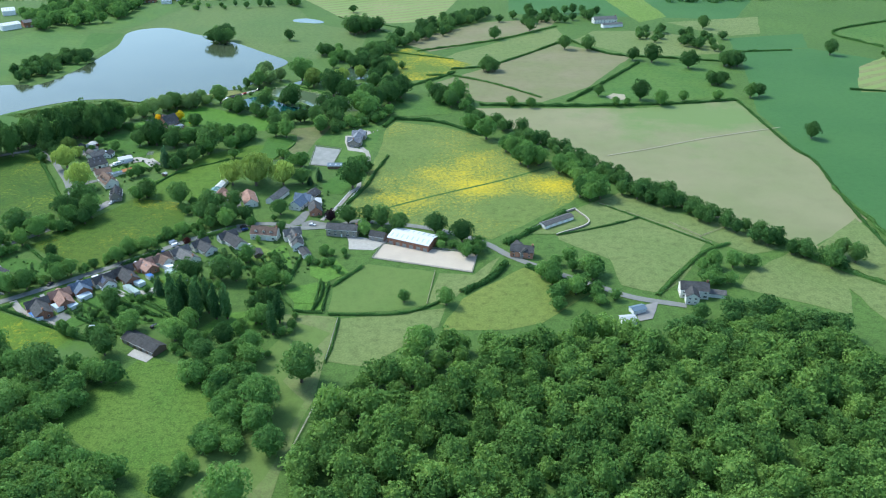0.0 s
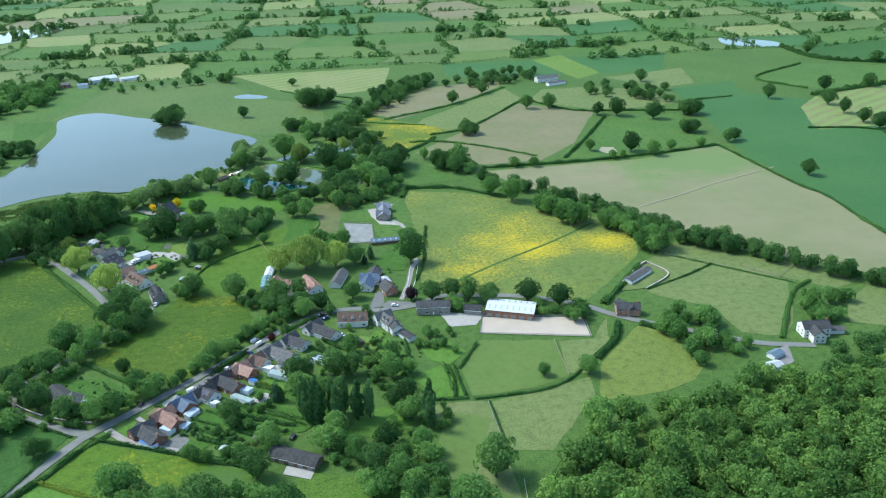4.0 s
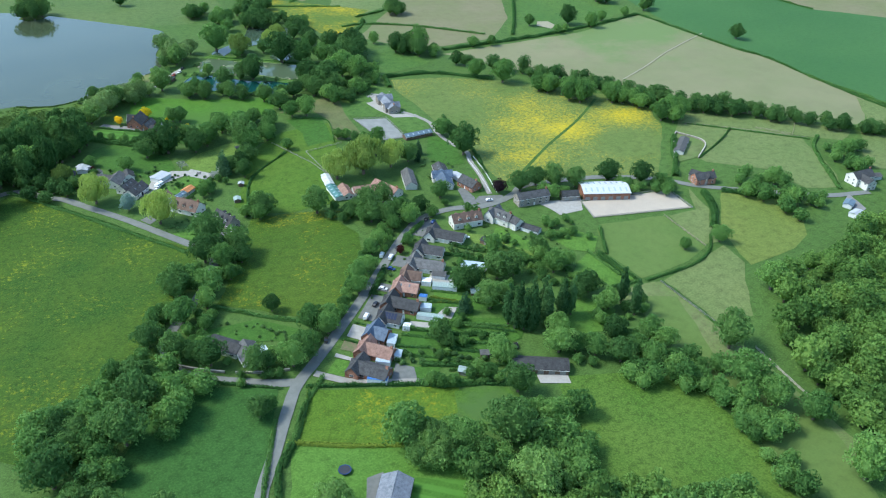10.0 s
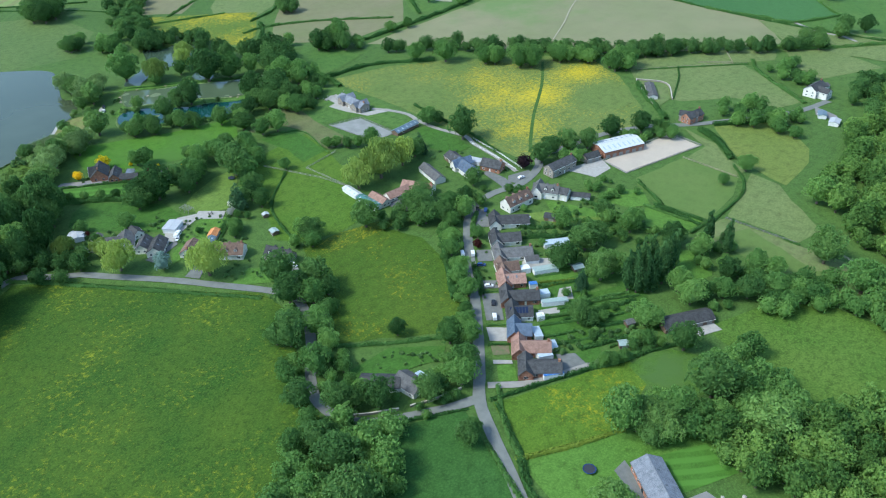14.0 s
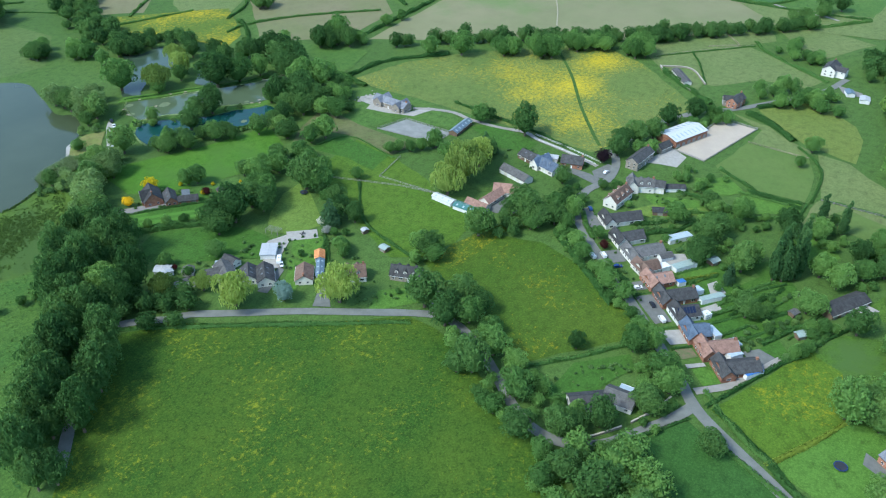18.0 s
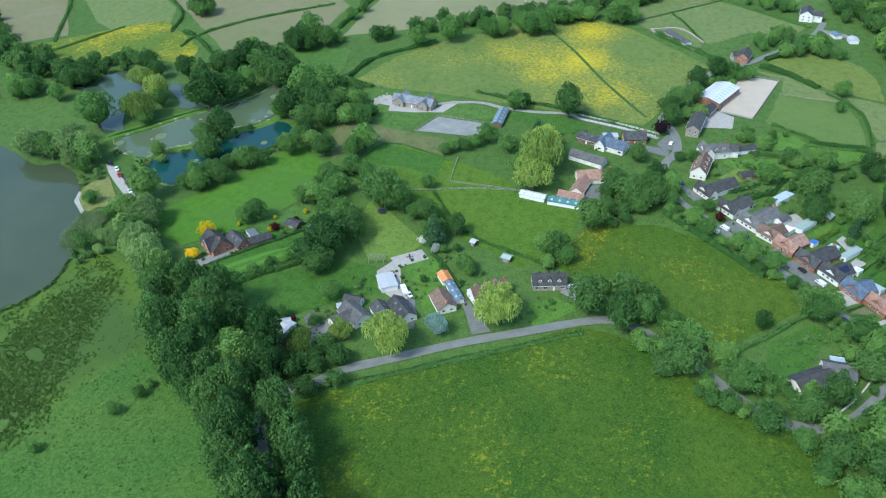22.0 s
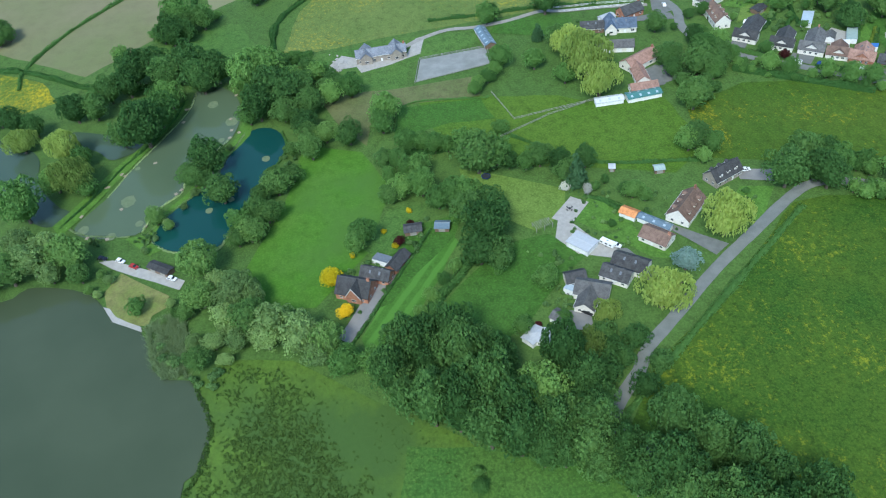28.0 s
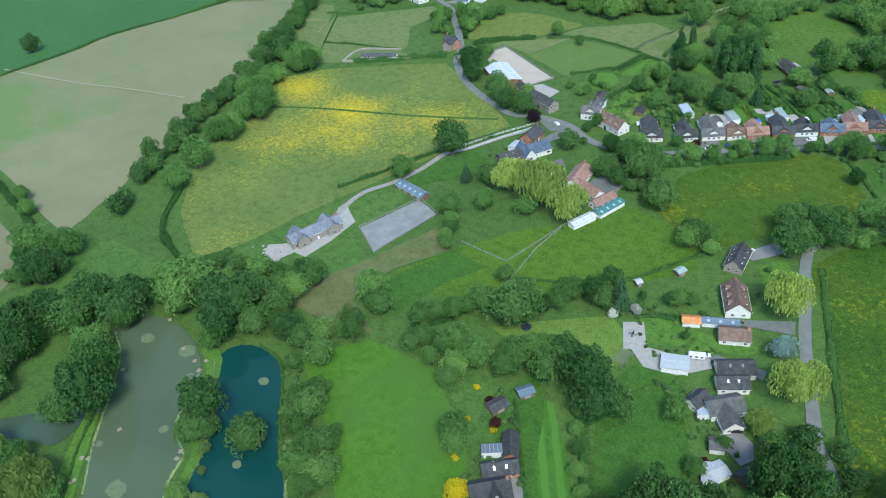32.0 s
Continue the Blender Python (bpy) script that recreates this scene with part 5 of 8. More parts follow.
sheet("back_terrace", GROUND["paving"], [(-149.9, 420.5), (-141.5, 407.5), (-150, 402.2), (-158.2, 414.9)], 0.270, "pale paved terrace", wobble=0.3)
sheet("back_terrace", GROUND["paving"], [(-180.6, 389.4), (-172.5, 383.6), (-177.3, 379.6), (-185.2, 385.3)], 0.273, "pale paved terrace", wobble=0.3)
sheet("patio", GROUND["paving"], [(-214.1, 575.6), (-220.1, 570.1), (-230.2, 581.8), (-223.8, 587.6)], 0.276, "pale paved patio", wobble=0.1)
sheet("patio", GROUND["paving"], [(-225.5, 585.5), (-230.4, 580.5), (-242.7, 576), (-249.7, 569.9), (-253.5, 574), (-246.5, 585.5), (-235, 590.2)], 0.279, "pale concrete hardstanding", wobble=0.1)
sheet("house_drive", GROUND["tarmac"], [(-242.8, 550), (-244.5, 545.6), (-261.9, 531.4), (-265.6, 538.6)], 0.282, "dark tarmac drive to a house", wobble=0.3)
sheet("house_drive", GROUND["yard"], [(-272.1, 600.9), (-273.8, 592), (-282.4, 594.5), (-286.3, 600.3), (-284.5, 605.2)], 0.285, "gravel turning space", wobble=0.3)
sheet("house_drive", GROUND["yard"], [(-223.2, 507.1), (-230.1, 490.7), (-237.9, 493), (-229.9, 508.4)], 0.288, "gravel drive to a house", wobble=0.3)
sheet("house_drive", GROUND["tarmac"], [(-248.8, 571.1), (-250.4, 567.2), (-268.4, 562.2), (-269.6, 567.2)], 0.291, "dark drive", wobble=0.3)
sheet("house_drive", GROUND["yard"], [(-255.9, 680.6), (-237.6, 666.4), (-225.9, 655), (-230.2, 652.6), (-242.8, 661), (-260, 677.2)], 0.294, "grey brick paved drive", wobble=0.3)
sheet("car_park", GROUND["paving"], [(-179.8, 768.6), (-181, 762.8), (-204.6, 733.8), (-209.3, 736.2), (-186.7, 762.6)], 0.297, "pale gravel car park by the ponds", wobble=0.3)
sheet("villa_terrace", GROUND["paving"], [(-71.3, 639.5), (-72.1, 611.2), (-58.8, 603.3), (-57.6, 597.5), (-75.2, 604.6), (-79.4, 622.2), (-80.7, 637.7)], 0.300, "pale stone terrace", wobble=0.3)
sheet("rubble_yard", GROUND["paving"], [(-66.4, 652.4), (-58.9, 644.3), (-65.9, 636.3), (-73.8, 639.4), (-72.4, 648.9)], 0.303, "heap of pale rubble and soil", wobble=0.3)
sheet("house_yard", GROUND["tarmac"], [(-138.7, 501.2), (-136.9, 492.8), (-152.3, 496.1), (-153.4, 505.4)], 0.306, "dark tarmac yard", wobble=0.3)
sheet("house_yard", GROUND["tarmac"], [(-154.3, 513.3), (-139.7, 510.6), (-136.4, 500.1), (-144.3, 496.3), (-154.3, 503.7)], 0.309, "dark tarmac yard", wobble=0.3)
sheet("farm_yard", GROUND["yard"], [(-277.1, 308.9), (-258.6, 302.5), (-244.6, 295), (-227.8, 286.2), (-229.6, 270.9), (-241.7, 253.6), (-261.1, 248.9), (-295.9, 291.4)], 0.312, "grey concrete farm yard with clutter", wobble=0.3)
sheet("farm_forecourt", GROUND["tarmac"], [(-239.6, 315), (-233.1, 314.7), (-242.4, 296.7), (-247.6, 299.5)], 0.315, "grey tarmac forecourt", wobble=0.3)
sheet("stable_yard", GROUND["paving"], [(-152.2, 331.4), (-140.6, 325.2), (-142.6, 320.1), (-154, 326.2)], 0.318, "pale concrete stable yard", wobble=0.3)
sheet("grass_bank", GROUND["lawn"], [(-157, 786), (-137, 770), (-119, 757.5), (-99, 743), (-81, 731), (-68, 727), (-70, 733), (-85, 739), (-102, 752), (-115, 764), (-133, 777), (-148, 790)], 0.296, "grassy bank between ponds", wobble=0.7)
sheet("grass_bank", GROUND["lawn"], [(-169, 758), (-170, 749), (-156, 740), (-147, 730), (-134, 726), (-122, 713), (-113, 706), (-101, 702), (-98, 696), (-113, 699), (-127, 711), (-140, 718), (-151, 729), (-162, 741), (-175, 748), (-182, 742), (-184, 748)], 0.2965, "grassy bank between ponds", wobble=0.5)
sheet("house_lawn", GROUND["lawn"], [(-241.5, 572.5), (-239.5, 559.8), (-247, 558.6), (-255.8, 553.6), (-262.7, 552.6), (-257.6, 561.4)], 0.234, "small green front lawn", wobble=1.3)
sheet("house_lawn", GROUND["lawn"], [(-233.7, 510.5), (-238.7, 498.5), (-257.6, 514.9), (-241.3, 519.8)], 0.235, "green front lawn", wobble=1.3)
sheet("walled_garden", GROUND["worn"], [(55.6, 457.4), (81.4, 490.8), (89.3, 493.5), (93.7, 473.6), (71.6, 457.4)], 0.333, "pale yard with low walls", wobble=0.3)
sheet("house_drive", GROUND["yard"], [(103.1, 370), (116.5, 375.8), (109.6, 358.8), (101.6, 356.1)], 0.336, "gravel yard", wobble=0.3)
sheet("mown_strip", GROUND["lawn2"], [(-247.4, 671.2), (-207, 642.9), (-205.5, 618.8), (-219.5, 626.9), (-246.1, 658.8)], 0.239, "strip of mown grass", wobble=1.3)
sheet("lakeside_lawn", GROUND["bluff"], [(-199.7, 765.6), (-190.4, 759.1), (-198.2, 752.3), (-211, 740.2), (-217, 741.2), (-219.5, 746.8), (-224.3, 748.5), (-222.5, 753.2), (-217.3, 760.7), (-209.8, 764.1)], 0.342, "worn yellowish lakeside grass", wobble=0.3)
sheet("pale_mark", GROUND["path"], [(153.6, 745.2), (162.5, 755.9), (172.6, 752.3), (171.4, 738.1), (160.6, 731.2)], 0.345, "bare pale patch in the pasture", wobble=0.3)
sheet("lake_spit", GROUND["lawn2"], [(-432.4, 1005.8), (-415.5, 1004.9), (-392.9, 1004.5), (-387, 990.4), (-392, 939.6), (-397.9, 916.4), (-409.8, 900.3)], 0.244, "low grassy spit in the lake", wobble=1.3)
sheet("front_lawn", GROUND["lawn"], [(-221.3, 381.2), (-216.4, 375.9), (-223.5, 368.9), (-228.7, 374.6)], 0.245, "small green front lawn", wobble=1.3)
sheet("front_yard", GROUND["paving"], [(-219.9, 384.4), (-215.1, 378.1), (-216.6, 376.6), (-221.7, 382.7)], 0.354, "pale paved garden path", wobble=0.3)
sheet("back_lawn", GROUND["lawn2"], [(-155.6, 402.8), (-145.9, 393.4), (-153.5, 390.7), (-162.6, 398.7)], 0.248, "green strip of garden lawn", wobble=1.3)
sheet("back_lawn", GROUND["lawn2"], [(-187.7, 383.9), (-178.3, 377.1), (-183.8, 367.9), (-194, 376.8)], 0.250, "green strip of garden lawn", wobble=1.3)
sheet("back_lawn", GROUND["lawn2"], [(-195, 360.4), (-184.1, 355.5), (-193.7, 347.5), (-198.9, 352.2)], 0.252, "green strip of garden lawn", wobble=1.3)
sheet("back_lawn", GROUND["lawn2"], [(-160.6, 374.7), (-146.5, 364), (-152.4, 357.7), (-167.1, 366.2)], 0.253, "green strip of garden lawn", wobble=1.3)
sheet("back_lawn", GROUND["lawn"], [(-153.7, 406), (-139.6, 396), (-148.8, 388.4), (-159.8, 400.1)], 0.255, "green strip of garden lawn", wobble=1.3)
sheet("back_terrace", GROUND["paving"], [(-160.9, 391.3), (-156.2, 388.2), (-163.5, 381.9), (-169, 387.4)], 0.372, "pale paved terrace", wobble=0.3)
sheet("shore_stones", GROUND["paving"], [(-207.7, 765.7), (-217.5, 761.8), (-221.9, 756.4), (-227, 750.6), (-223.9, 751.1), (-219.8, 755.8), (-214.8, 760.8), (-209.6, 763.1)], 0.375, "pale stones along the lake shore", wobble=0.3)


# ---- buildings ----
house("bungalow", "red brick bungalow with a dark slate roof and chimney", -213.0, 365.4, -52.3, 16.7, 8.5, 2.8, 5.4, "brick", "slate", "chimney front")
house("bungalow", "red brick bungalow with a terracotta tiled roof and chimney", -205.2, 375.3, -51.7, 15.5, 8, 2.8, 5.6, "brick", "terracotta", "chimney front")
house("bungalow", "red brick bungalow with a blue slate roof", -199.1, 385.9, -52.2, 9.7, 8.5, 2.8, 5.8, "brick", "blue", "front")
house("bungalow", "white bungalow with a dark slate roof and solar panels", -188.8, 393.6, -47.7, 11.0, 8, 2.8, 5.6, "render", "slate", "solar front")
house("bungalow", "red brick bungalow with a dark slate roof and chimney", -179.1, 400.6, -47.7, 16.9, 8, 2.8, 5.6, "brick", "slate", "chimney front")
house("bungalow", "red brick bungalow with a terracotta tiled roof", -171.1, 411.3, -43.4, 12.2, 8, 2.8, 5.6, "brick", "terracotta", "skylight front")
house("bungalow", "cream rendered bungalow with a brown tiled roof", -164.0, 419.1, -39.5, 10.1, 7.5, 2.7, 5.4, "cream", "brown", "front")
house("bungalow", "cream rendered bungalow with a grey tiled roof and chimney", -152.4, 424.5, -43.1, 18.4, 8.5, 2.8, 5.6, "cream", "grey", "chimney front")
house("bungalow", "cream rendered bungalow with a dark slate roof", -144.1, 435.5, -43.8, 14.9, 8, 2.8, 5.6, "cream", "slate", "front")
house("bungalow", "cream rendered bungalow with a dark slate roof", -128.8, 444.6, -48.0, 20.1, 8.5, 2.8, 5.6, "cream", "slate", "front")
house("cottage", "cream rendered cottage with a brown tiled roof, dormers and chimney", -110.8, 453.2, -9.5, 17.0, 8, 4.0, 7.6, "cream", "brown", "chimney dormer")
house("cottage", "cream rendered cottage with a grey tiled roof, dormers and chimney", -91.9, 447.0, -66.8, 14.0, 7.4, 4.0, 7.2, "cream", "grey", "chimney dormer front")
house("cottage", "cream rendered cottage with a dark slate roof", -88.4, 438.8, -77.5, 7.9, 6.5, 4.0, 6.4, "cream", "slate", "")
house("garage", "white garage with a dark slate roof", -83.0, 430.3, -62.4, 10.3, 5, 2.4, 3.4, "render", "slate", "")
house("farmhouse", "grey stone farmhouse with a dark slate roof and chimney", -62.9, 457.5, -9.1, 19.6, 7.5, 5.0, 7.4, "stone", "slate", "chimney")
house("barn", "grey stone barn with a dark slate roof", -40.3, 450.8, -21.1, 9.9, 6, 3.2, 5.4, "stone", "slate", "")
house("riding_barn", "red brick riding barn with a pale metal roof", -18.3, 445.8, -25.0, 27.9, 15, 4.4, 6.2, "brick", "metal", "")
house("cottage", "red brick cottage with a dark slate roof and chimney", -84.9, 490.1, -77.3, 12.3, 8, 3.2, 6.4, "brick", "slate", "chimney")
house("garage", "white garage with a flat white roof", -85.1, 503.3, -77.1, 7.9, 5, 2.4, 3.0, "render", "white", "")
house("long_shed", "cream rendered long shed with a grey tiled roof", -113.9, 512.1, -110.2, 19.7, 7, 2.8, 5.2, "cream", "grey", "")
house("shed", "dark timber shed with a dark slate roof", -111.2, 429.9, -66.5, 7.4, 5, 2.3, 3.0, "timber", "slate", "")
house("house", "cream rendered house with a blue slate roof", -96.6, 500.6, -109.0, 15.5, 9, 3.2, 6.4, "cream", "blue", "skylight front")
house("bungalow", "dark timber bungalow with a dark slate roof", -90.8, 514.3, -109.0, 12.0, 8, 2.8, 5, "timber", "slate", "skylight")
house("bungalow", "cream rendered bungalow with a terracotta tiled roof and chimney", -132.0, 506.7, -70.4, 18.0, 9, 3.0, 6.0, "cream", "terracotta", "chimney")
house("bungalow", "cream rendered bungalow with a terracotta tiled roof", -143.2, 511.9, -9.6, 15.0, 6.5, 2.6, 5.0, "cream", "terracotta", "")
house("bungalow", "cream rendered bungalow with a terracotta tiled roof", -154.4, 515.1, -98.0, 12.8, 6, 2.6, 4.6, "cream", "terracotta", "")
house("long_shed", "white long shed with a teal sheet roof", -159.8, 517.7, -94.4, 16.1, 5.5, 2.4, 3.2, "render", "teal", "")
house("long_shed", "white long shed with a pale metal roof", -157.5, 533.9, -99.6, 13.0, 4.5, 2.3, 3.0, "render", "metal", "")
house("stable_block", "dark timber stable block with a dark slate roof", -148.2, 334.5, -33.1, 23.5, 8, 2.8, 4.6, "timber", "slate", "")
house("bungalow", "cream rendered bungalow with a dark slate roof", -260.2, 409.8, -52.7, 15.8, 8, 2.7, 4.6, "cream", "slate", "")
house("bungalow", "cream rendered bungalow with a grey tiled roof", -253.2, 399.9, -90.1, 11.7, 9, 2.8, 5.4, "cream", "grey", "conservatory")
house("dormer_house", "grey stone dormer house with a dark slate roof", -225.8, 514.1, -73.0, 14.4, 7.6, 3.0, 6.6, "stone", "slate", "dormer")
house("dormer_house", "cream rendered dormer house with a brown tiled roof and chimney", -239.7, 537.6, -51.2, 16.3, 9.4, 3.2, 7.2, "cream", "brown", "dormer chimney")
house("bungalow", "cream rendered bungalow with a brown tiled roof and chimney", -250.2, 555.0, -144.6, 11.2, 8.0, 2.7, 5.2, "cream", "brown", "chimney")
house("shed", "white shed with an orange tiled roof", -233.7, 558.7, -143, 6.6, 4.6, 2.4, 3.4, "render", "orange", "")
house("long_shed", "white long shed with a blue grey sheet roof", -242.2, 552.0, -145, 13.5, 3.4, 2.3, 3.0, "render", "metalblue", "")
house("garage", "white garage with a flat white roof", -243.1, 582.4, -147.3, 9.6, 7.2, 2.7, 2.9, "render", "white", "")
house("bungalow", "cream rendered bungalow with a dark slate roof", -260.0, 570.2, -135.8, 13.0, 8, 2.8, 5.6, "cream", "slate", "skylight")
house("bungalow", "cream rendered bungalow with a dark slate roof", -263.3, 577.2, -136.6, 10.8, 7, 2.7, 5.4, "cream", "slate", "skylight")
house("bungalow", "cream rendered bungalow with a grey tiled roof", -267.2, 588.3, -124.4, 12.2, 8.5, 2.8, 5.6, "cream", "grey", "")
house("bungalow", "cream rendered bungalow with a dark slate roof", -259.3, 592.0, -95.4, 7.4, 6, 2.7, 4.8, "cream", "slate", "")
house("bungalow", "cream rendered bungalow with a grey tiled roof", -271.1, 591.8, 142.6, 10.9, 7, 2.7, 5.2, "cream", "grey", "")
house("garage", "cream rendered garage with a grey tiled roof", -275.0, 604.2, -144.9, 4.7, 5, 2.4, 3.4, "cream", "grey", "")
house("shed", "white shed with a flat white roof", -280.8, 613.6, -110.4, 6.6, 6, 2.3, 3.0, "render", "white", "")
house("hut", "dark timber hut with a dark slate roof", -288.6, 608.3, -101.1, 6.1, 5, 2.2, 3.6, "timber", "slate", "")
house("gabled_house", "red brick house with a dark slate roof and white barge boards", -235.6, 669.8, -124.0, 13.1, 9.5, 3.2, 7.6, "brick", "slate", "chimney aframe barge")
house("gabled_house", "red brick gabled house with a dark slate roof", -231.0, 660.9, -126.1, 11.8, 6, 2.8, 5.4, "brick", "slate", "skylight")
house("outbuilding", "red brick outbuilding with a dark slate roof", -226.9, 651.7, -45.4, 10.2, 5, 2.6, 4.4, "brick", "slate", "")
house("shed", "dark timber shed with a dark slate roof", -210.4, 641.7, -100.6, 6.9, 5, 2.3, 3.2, "timber", "slate", "")
house("shed", "dark timber shed with a blue grey sheet roof", -213.0, 630.0, -112.0, 5.7, 4.5, 2.2, 3.0, "timber", "metalblue", "")
house("villa", "grey stone villa with a blue grey tiled roof and chimney", -69.6, 624.5, -97.9, 26.5, 8, 4.0, 6.4, "stone", "bluegrey", "chimney wings")
house("stable_block", "dark timber stable block with a blue grey sheet roof", -76.3, 568.9, -180.0, 19.9, 5.5, 2.5, 3.8, "timber", "metalblue", "")
house("farmhouse", "red brick farmhouse with a grey tiled roof", -237.6, 299.4, 51.4, 20.5, 11, 3.6, 6.4, "brick", "bluegrey", "skylight")
house("house", "cream rendered house with a dark slate roof and chimney", 137.4, 383.8, -7.1, 15.0, 9, 5.2, 8.2, "cream", "slate", "chimney")
house("house", "cream rendered house with a dark slate roof", 134.8, 377.5, -99.7, 9.1, 7, 4.8, 7.0, "cream", "slate", "")
house("garage", "white garage with a grey tiled roof", 150.1, 382.5, -11.8, 8.9, 5, 2.4, 3.6, "render", "grey", "")
house("garage", "white garage with a flat white roof", 96.1, 356.0, 8.1, 7.6, 6, 2.4, 3.2, "render", "white", "")
house("garage", "white garage with a blue grey sheet roof", 103.2, 366.3, 21.5, 7.7, 5, 2.4, 3.2, "render", "metalblue", "")
house("cottage", "red brick cottage with a dark slate roof and chimney", 47.4, 429.3, -12.5, 13.5, 7, 4.4, 7.0, "brick", "slate", "chimney")
house("cottage", "grey stone cottage with a dark slate roof", 46.8, 431.6, -69.4, 11.8, 6, 4.2, 6.4, "stone", "slate", "")
house("shed", "cream rendered shed with a grey tiled roof", 73.4, 473.4, 35.6, 24.6, 6, 2.6, 3.6, "cream", "grey", "")
house("farmhouse", "cream rendered farmhouse with a grey tiled roof and chimney", 208.3, 1065.4, 12.6, 31.1, 9, 5, 8, "cream", "grey", "chimney")
house("barn", "white barn with a grey tiled roof", 213.5, 1041.2, 20.4, 27.8, 7, 3.5, 5, "render", "grey", "")
house("industrial_barn", "white industrial barn with a pale metal roof", -374.8, 1224.2, 27.7, 34.0, 18, 5.5, 8, "render", "metal", "")
house("industrial_barn", "red brick industrial barn with a grey tiled roof", -421.5, 1201.2, 4.1, 16.7, 12, 4, 6, "brick", "grey", "")
house("industrial_barn", "white industrial barn with a blue grey sheet roof", -394.7, 1191.6, 10.4, 13.3, 12, 4, 6, "render", "metalblue", "")
house("barn", "white barn with a pale metal roof", -340.4, 1227.1, 22.9, 26.7, 8, 3.5, 5, "render", "metal", "")
house("shed", "white shed with a flat white roof", -280.1, 615.4, -59.9, 7.2, 5, 2.2, 2.8, "render", "white", "")
house("farm_shed", "red brick farm shed with a dark slate roof", -252.9, 285.6, -128.6, 12.8, 8, 2.8, 4.6, "brick", "slate", "")
house("farm_shed", "white farm shed with a mint green sheet roof", -245.9, 270.3, -38.0, 25.1, 9, 3.2, 4.2, "render", "mint", "")
house("cottage", "cream rendered cottage with a dark slate roof and chimney", -276.6, 293.0, -59.9, 13.1, 8, 3.2, 6.0, "cream", "slate", "chimney")
house("shed", "dark timber shed with a mint green sheet roof", -142.5, 393.6, -28.0, 4.9, 4, 2.1, 2.8, "timber", "mint", "")
house("shed", "dark timber shed with a grey tiled roof", -164.4, 352.7, -28.0, 3.7, 3, 2.0, 2.6, "timber", "grey", "")
house("shed", "dark timber shed with a flat white roof", -204.1, 553.0, -113.0, 2.3, 3, 2.0, 2.6, "timber", "white", "")
house("shed", "dark timber shed with a mint green sheet roof", -212.3, 535.6, -102.0, 4.0, 3.5, 2.0, 2.6, "timber", "mint", "")
house("shed", "brown timber shed with a dark slate roof", -195.1, 742.9, -133.9, 10.8, 4, 2.2, 2.8, "timber", "slate", "")
house("industrial_barn", "white industrial barn with a pale metal roof", -584.8, 1117.0, 30.0, 15.6, 18, 6, 9, "render", "metal", "")
house("industrial_barn", "white industrial barn with a pale metal roof", -543.2, 1030.9, 45.6, 22.9, 16, 6, 8, "render", "metal", "")
house("industrial_barn", "red brick industrial barn with a grey tiled roof", -523.1, 1049.3, 38.2, 22.1, 16, 6, 8, "brick", "grey", "")


# ---- fences, walls, vehicles and garden things ----
def mesh_of(name, bm, mat):
    me = bpy.data.meshes.new(name)
    bm.to_mesh(me)
    bm.free()
    me.materials.append(mat)
    return me


def fence(line, label, height=1.25, gap=3.0, rails=2, mat=None, close=False):
    """Posts with rails between them."""
    mat = mat or WOOD
    pts = [Vector(p) for p in line] + ([Vector(line[0])] if close else [])
    ob = thing("fence", label, "fence", pts[0].x, pts[0].y, group="field fences")
    post = mesh_of("post", boxed((-0.08, -0.08, 0, 0.08, 0.08, height)), mat)
    rail = mesh_of("rail", boxed((0, -0.05, -0.07, 1, 0.05, 0.07)), mat)
    for a, b in zip(pts, pts[1:]):
        d = b - a
        n = max(1, round(d.length / gap))
        turn = math.degrees(math.atan2(d.y, d.x))
        for i in range(n):
            p = a + d * (i / n) - pts[0]
            share("post", post, ob, pose(p.x, p.y, 0))
        for k in range(rails):
            p = a - pts[0]
            share("rail", rail, ob, pose(p.x, p.y, height * (k + 1) / rails - 0.12, 0, 0, turn) @ Matrix.Diagonal((d.length, 1, 1, 1)))
    return ob


def wall(line, height=1.0, label="low grey stone wall beside the lane"):
    p = smooth_line(line, 3.0)
    ob = thing("stone_wall", label, "wall", 0, 0)
    for n, w, z0, z1, mat in (("masonry", 0.25, 0, height, WALL["stone"]), ("coping", 0.32, height, height + 0.12, PALEBARK)):
        bm = bmesh.new()
        rows = []
        for i, q in enumerate(p):
            d = (p[min(i + 1, len(p) - 1)] - p[max(i - 1, 0)]).normalized()
            s = Vector((-d.y, d.x)) * w
            rows.append([bm.verts.new((*(q + s * a), z)) for a, z in ((-1, z0), (-1, z1), (1, z1), (1, z0))])
        for a, b in zip(rows, rows[1:]):
            for i in range(4):
                bm.faces.new((a[i], a[(i + 1) % 4], b[(i + 1) % 4], b[i]))
        bm.faces.new(rows[0][::-1])
        bm.faces.new(rows[-1])
        bmesh.ops.recalc_face_normals(bm, faces=bm.faces[:])
        part(n, bm, mat, ob)
    return ob


PAINT = {n: plain(n + "_car_paint", c, 0.25) for n, c in (("white", (0.75, 0.75, 0.75)), ("black", (0.02, 0.02, 0.022)), ("silver", (0.42, 0.43, 0.45)), ("blue", (0.02, 0.05, 0.16)), ("red", (0.35, 0.03, 0.025)))}


def disc(r, depth, at, axis="z", seg=14):
    bm = bmesh.new()
    m = Matrix.Translation(at) @ (pose(0, 0, 0, 90) if axis == "y" else Matrix())
    bmesh.ops.create_cone(bm, cap_ends=True, segments=seg, radius1=r, radius2=r, depth=depth, matrix=m)
    return bm


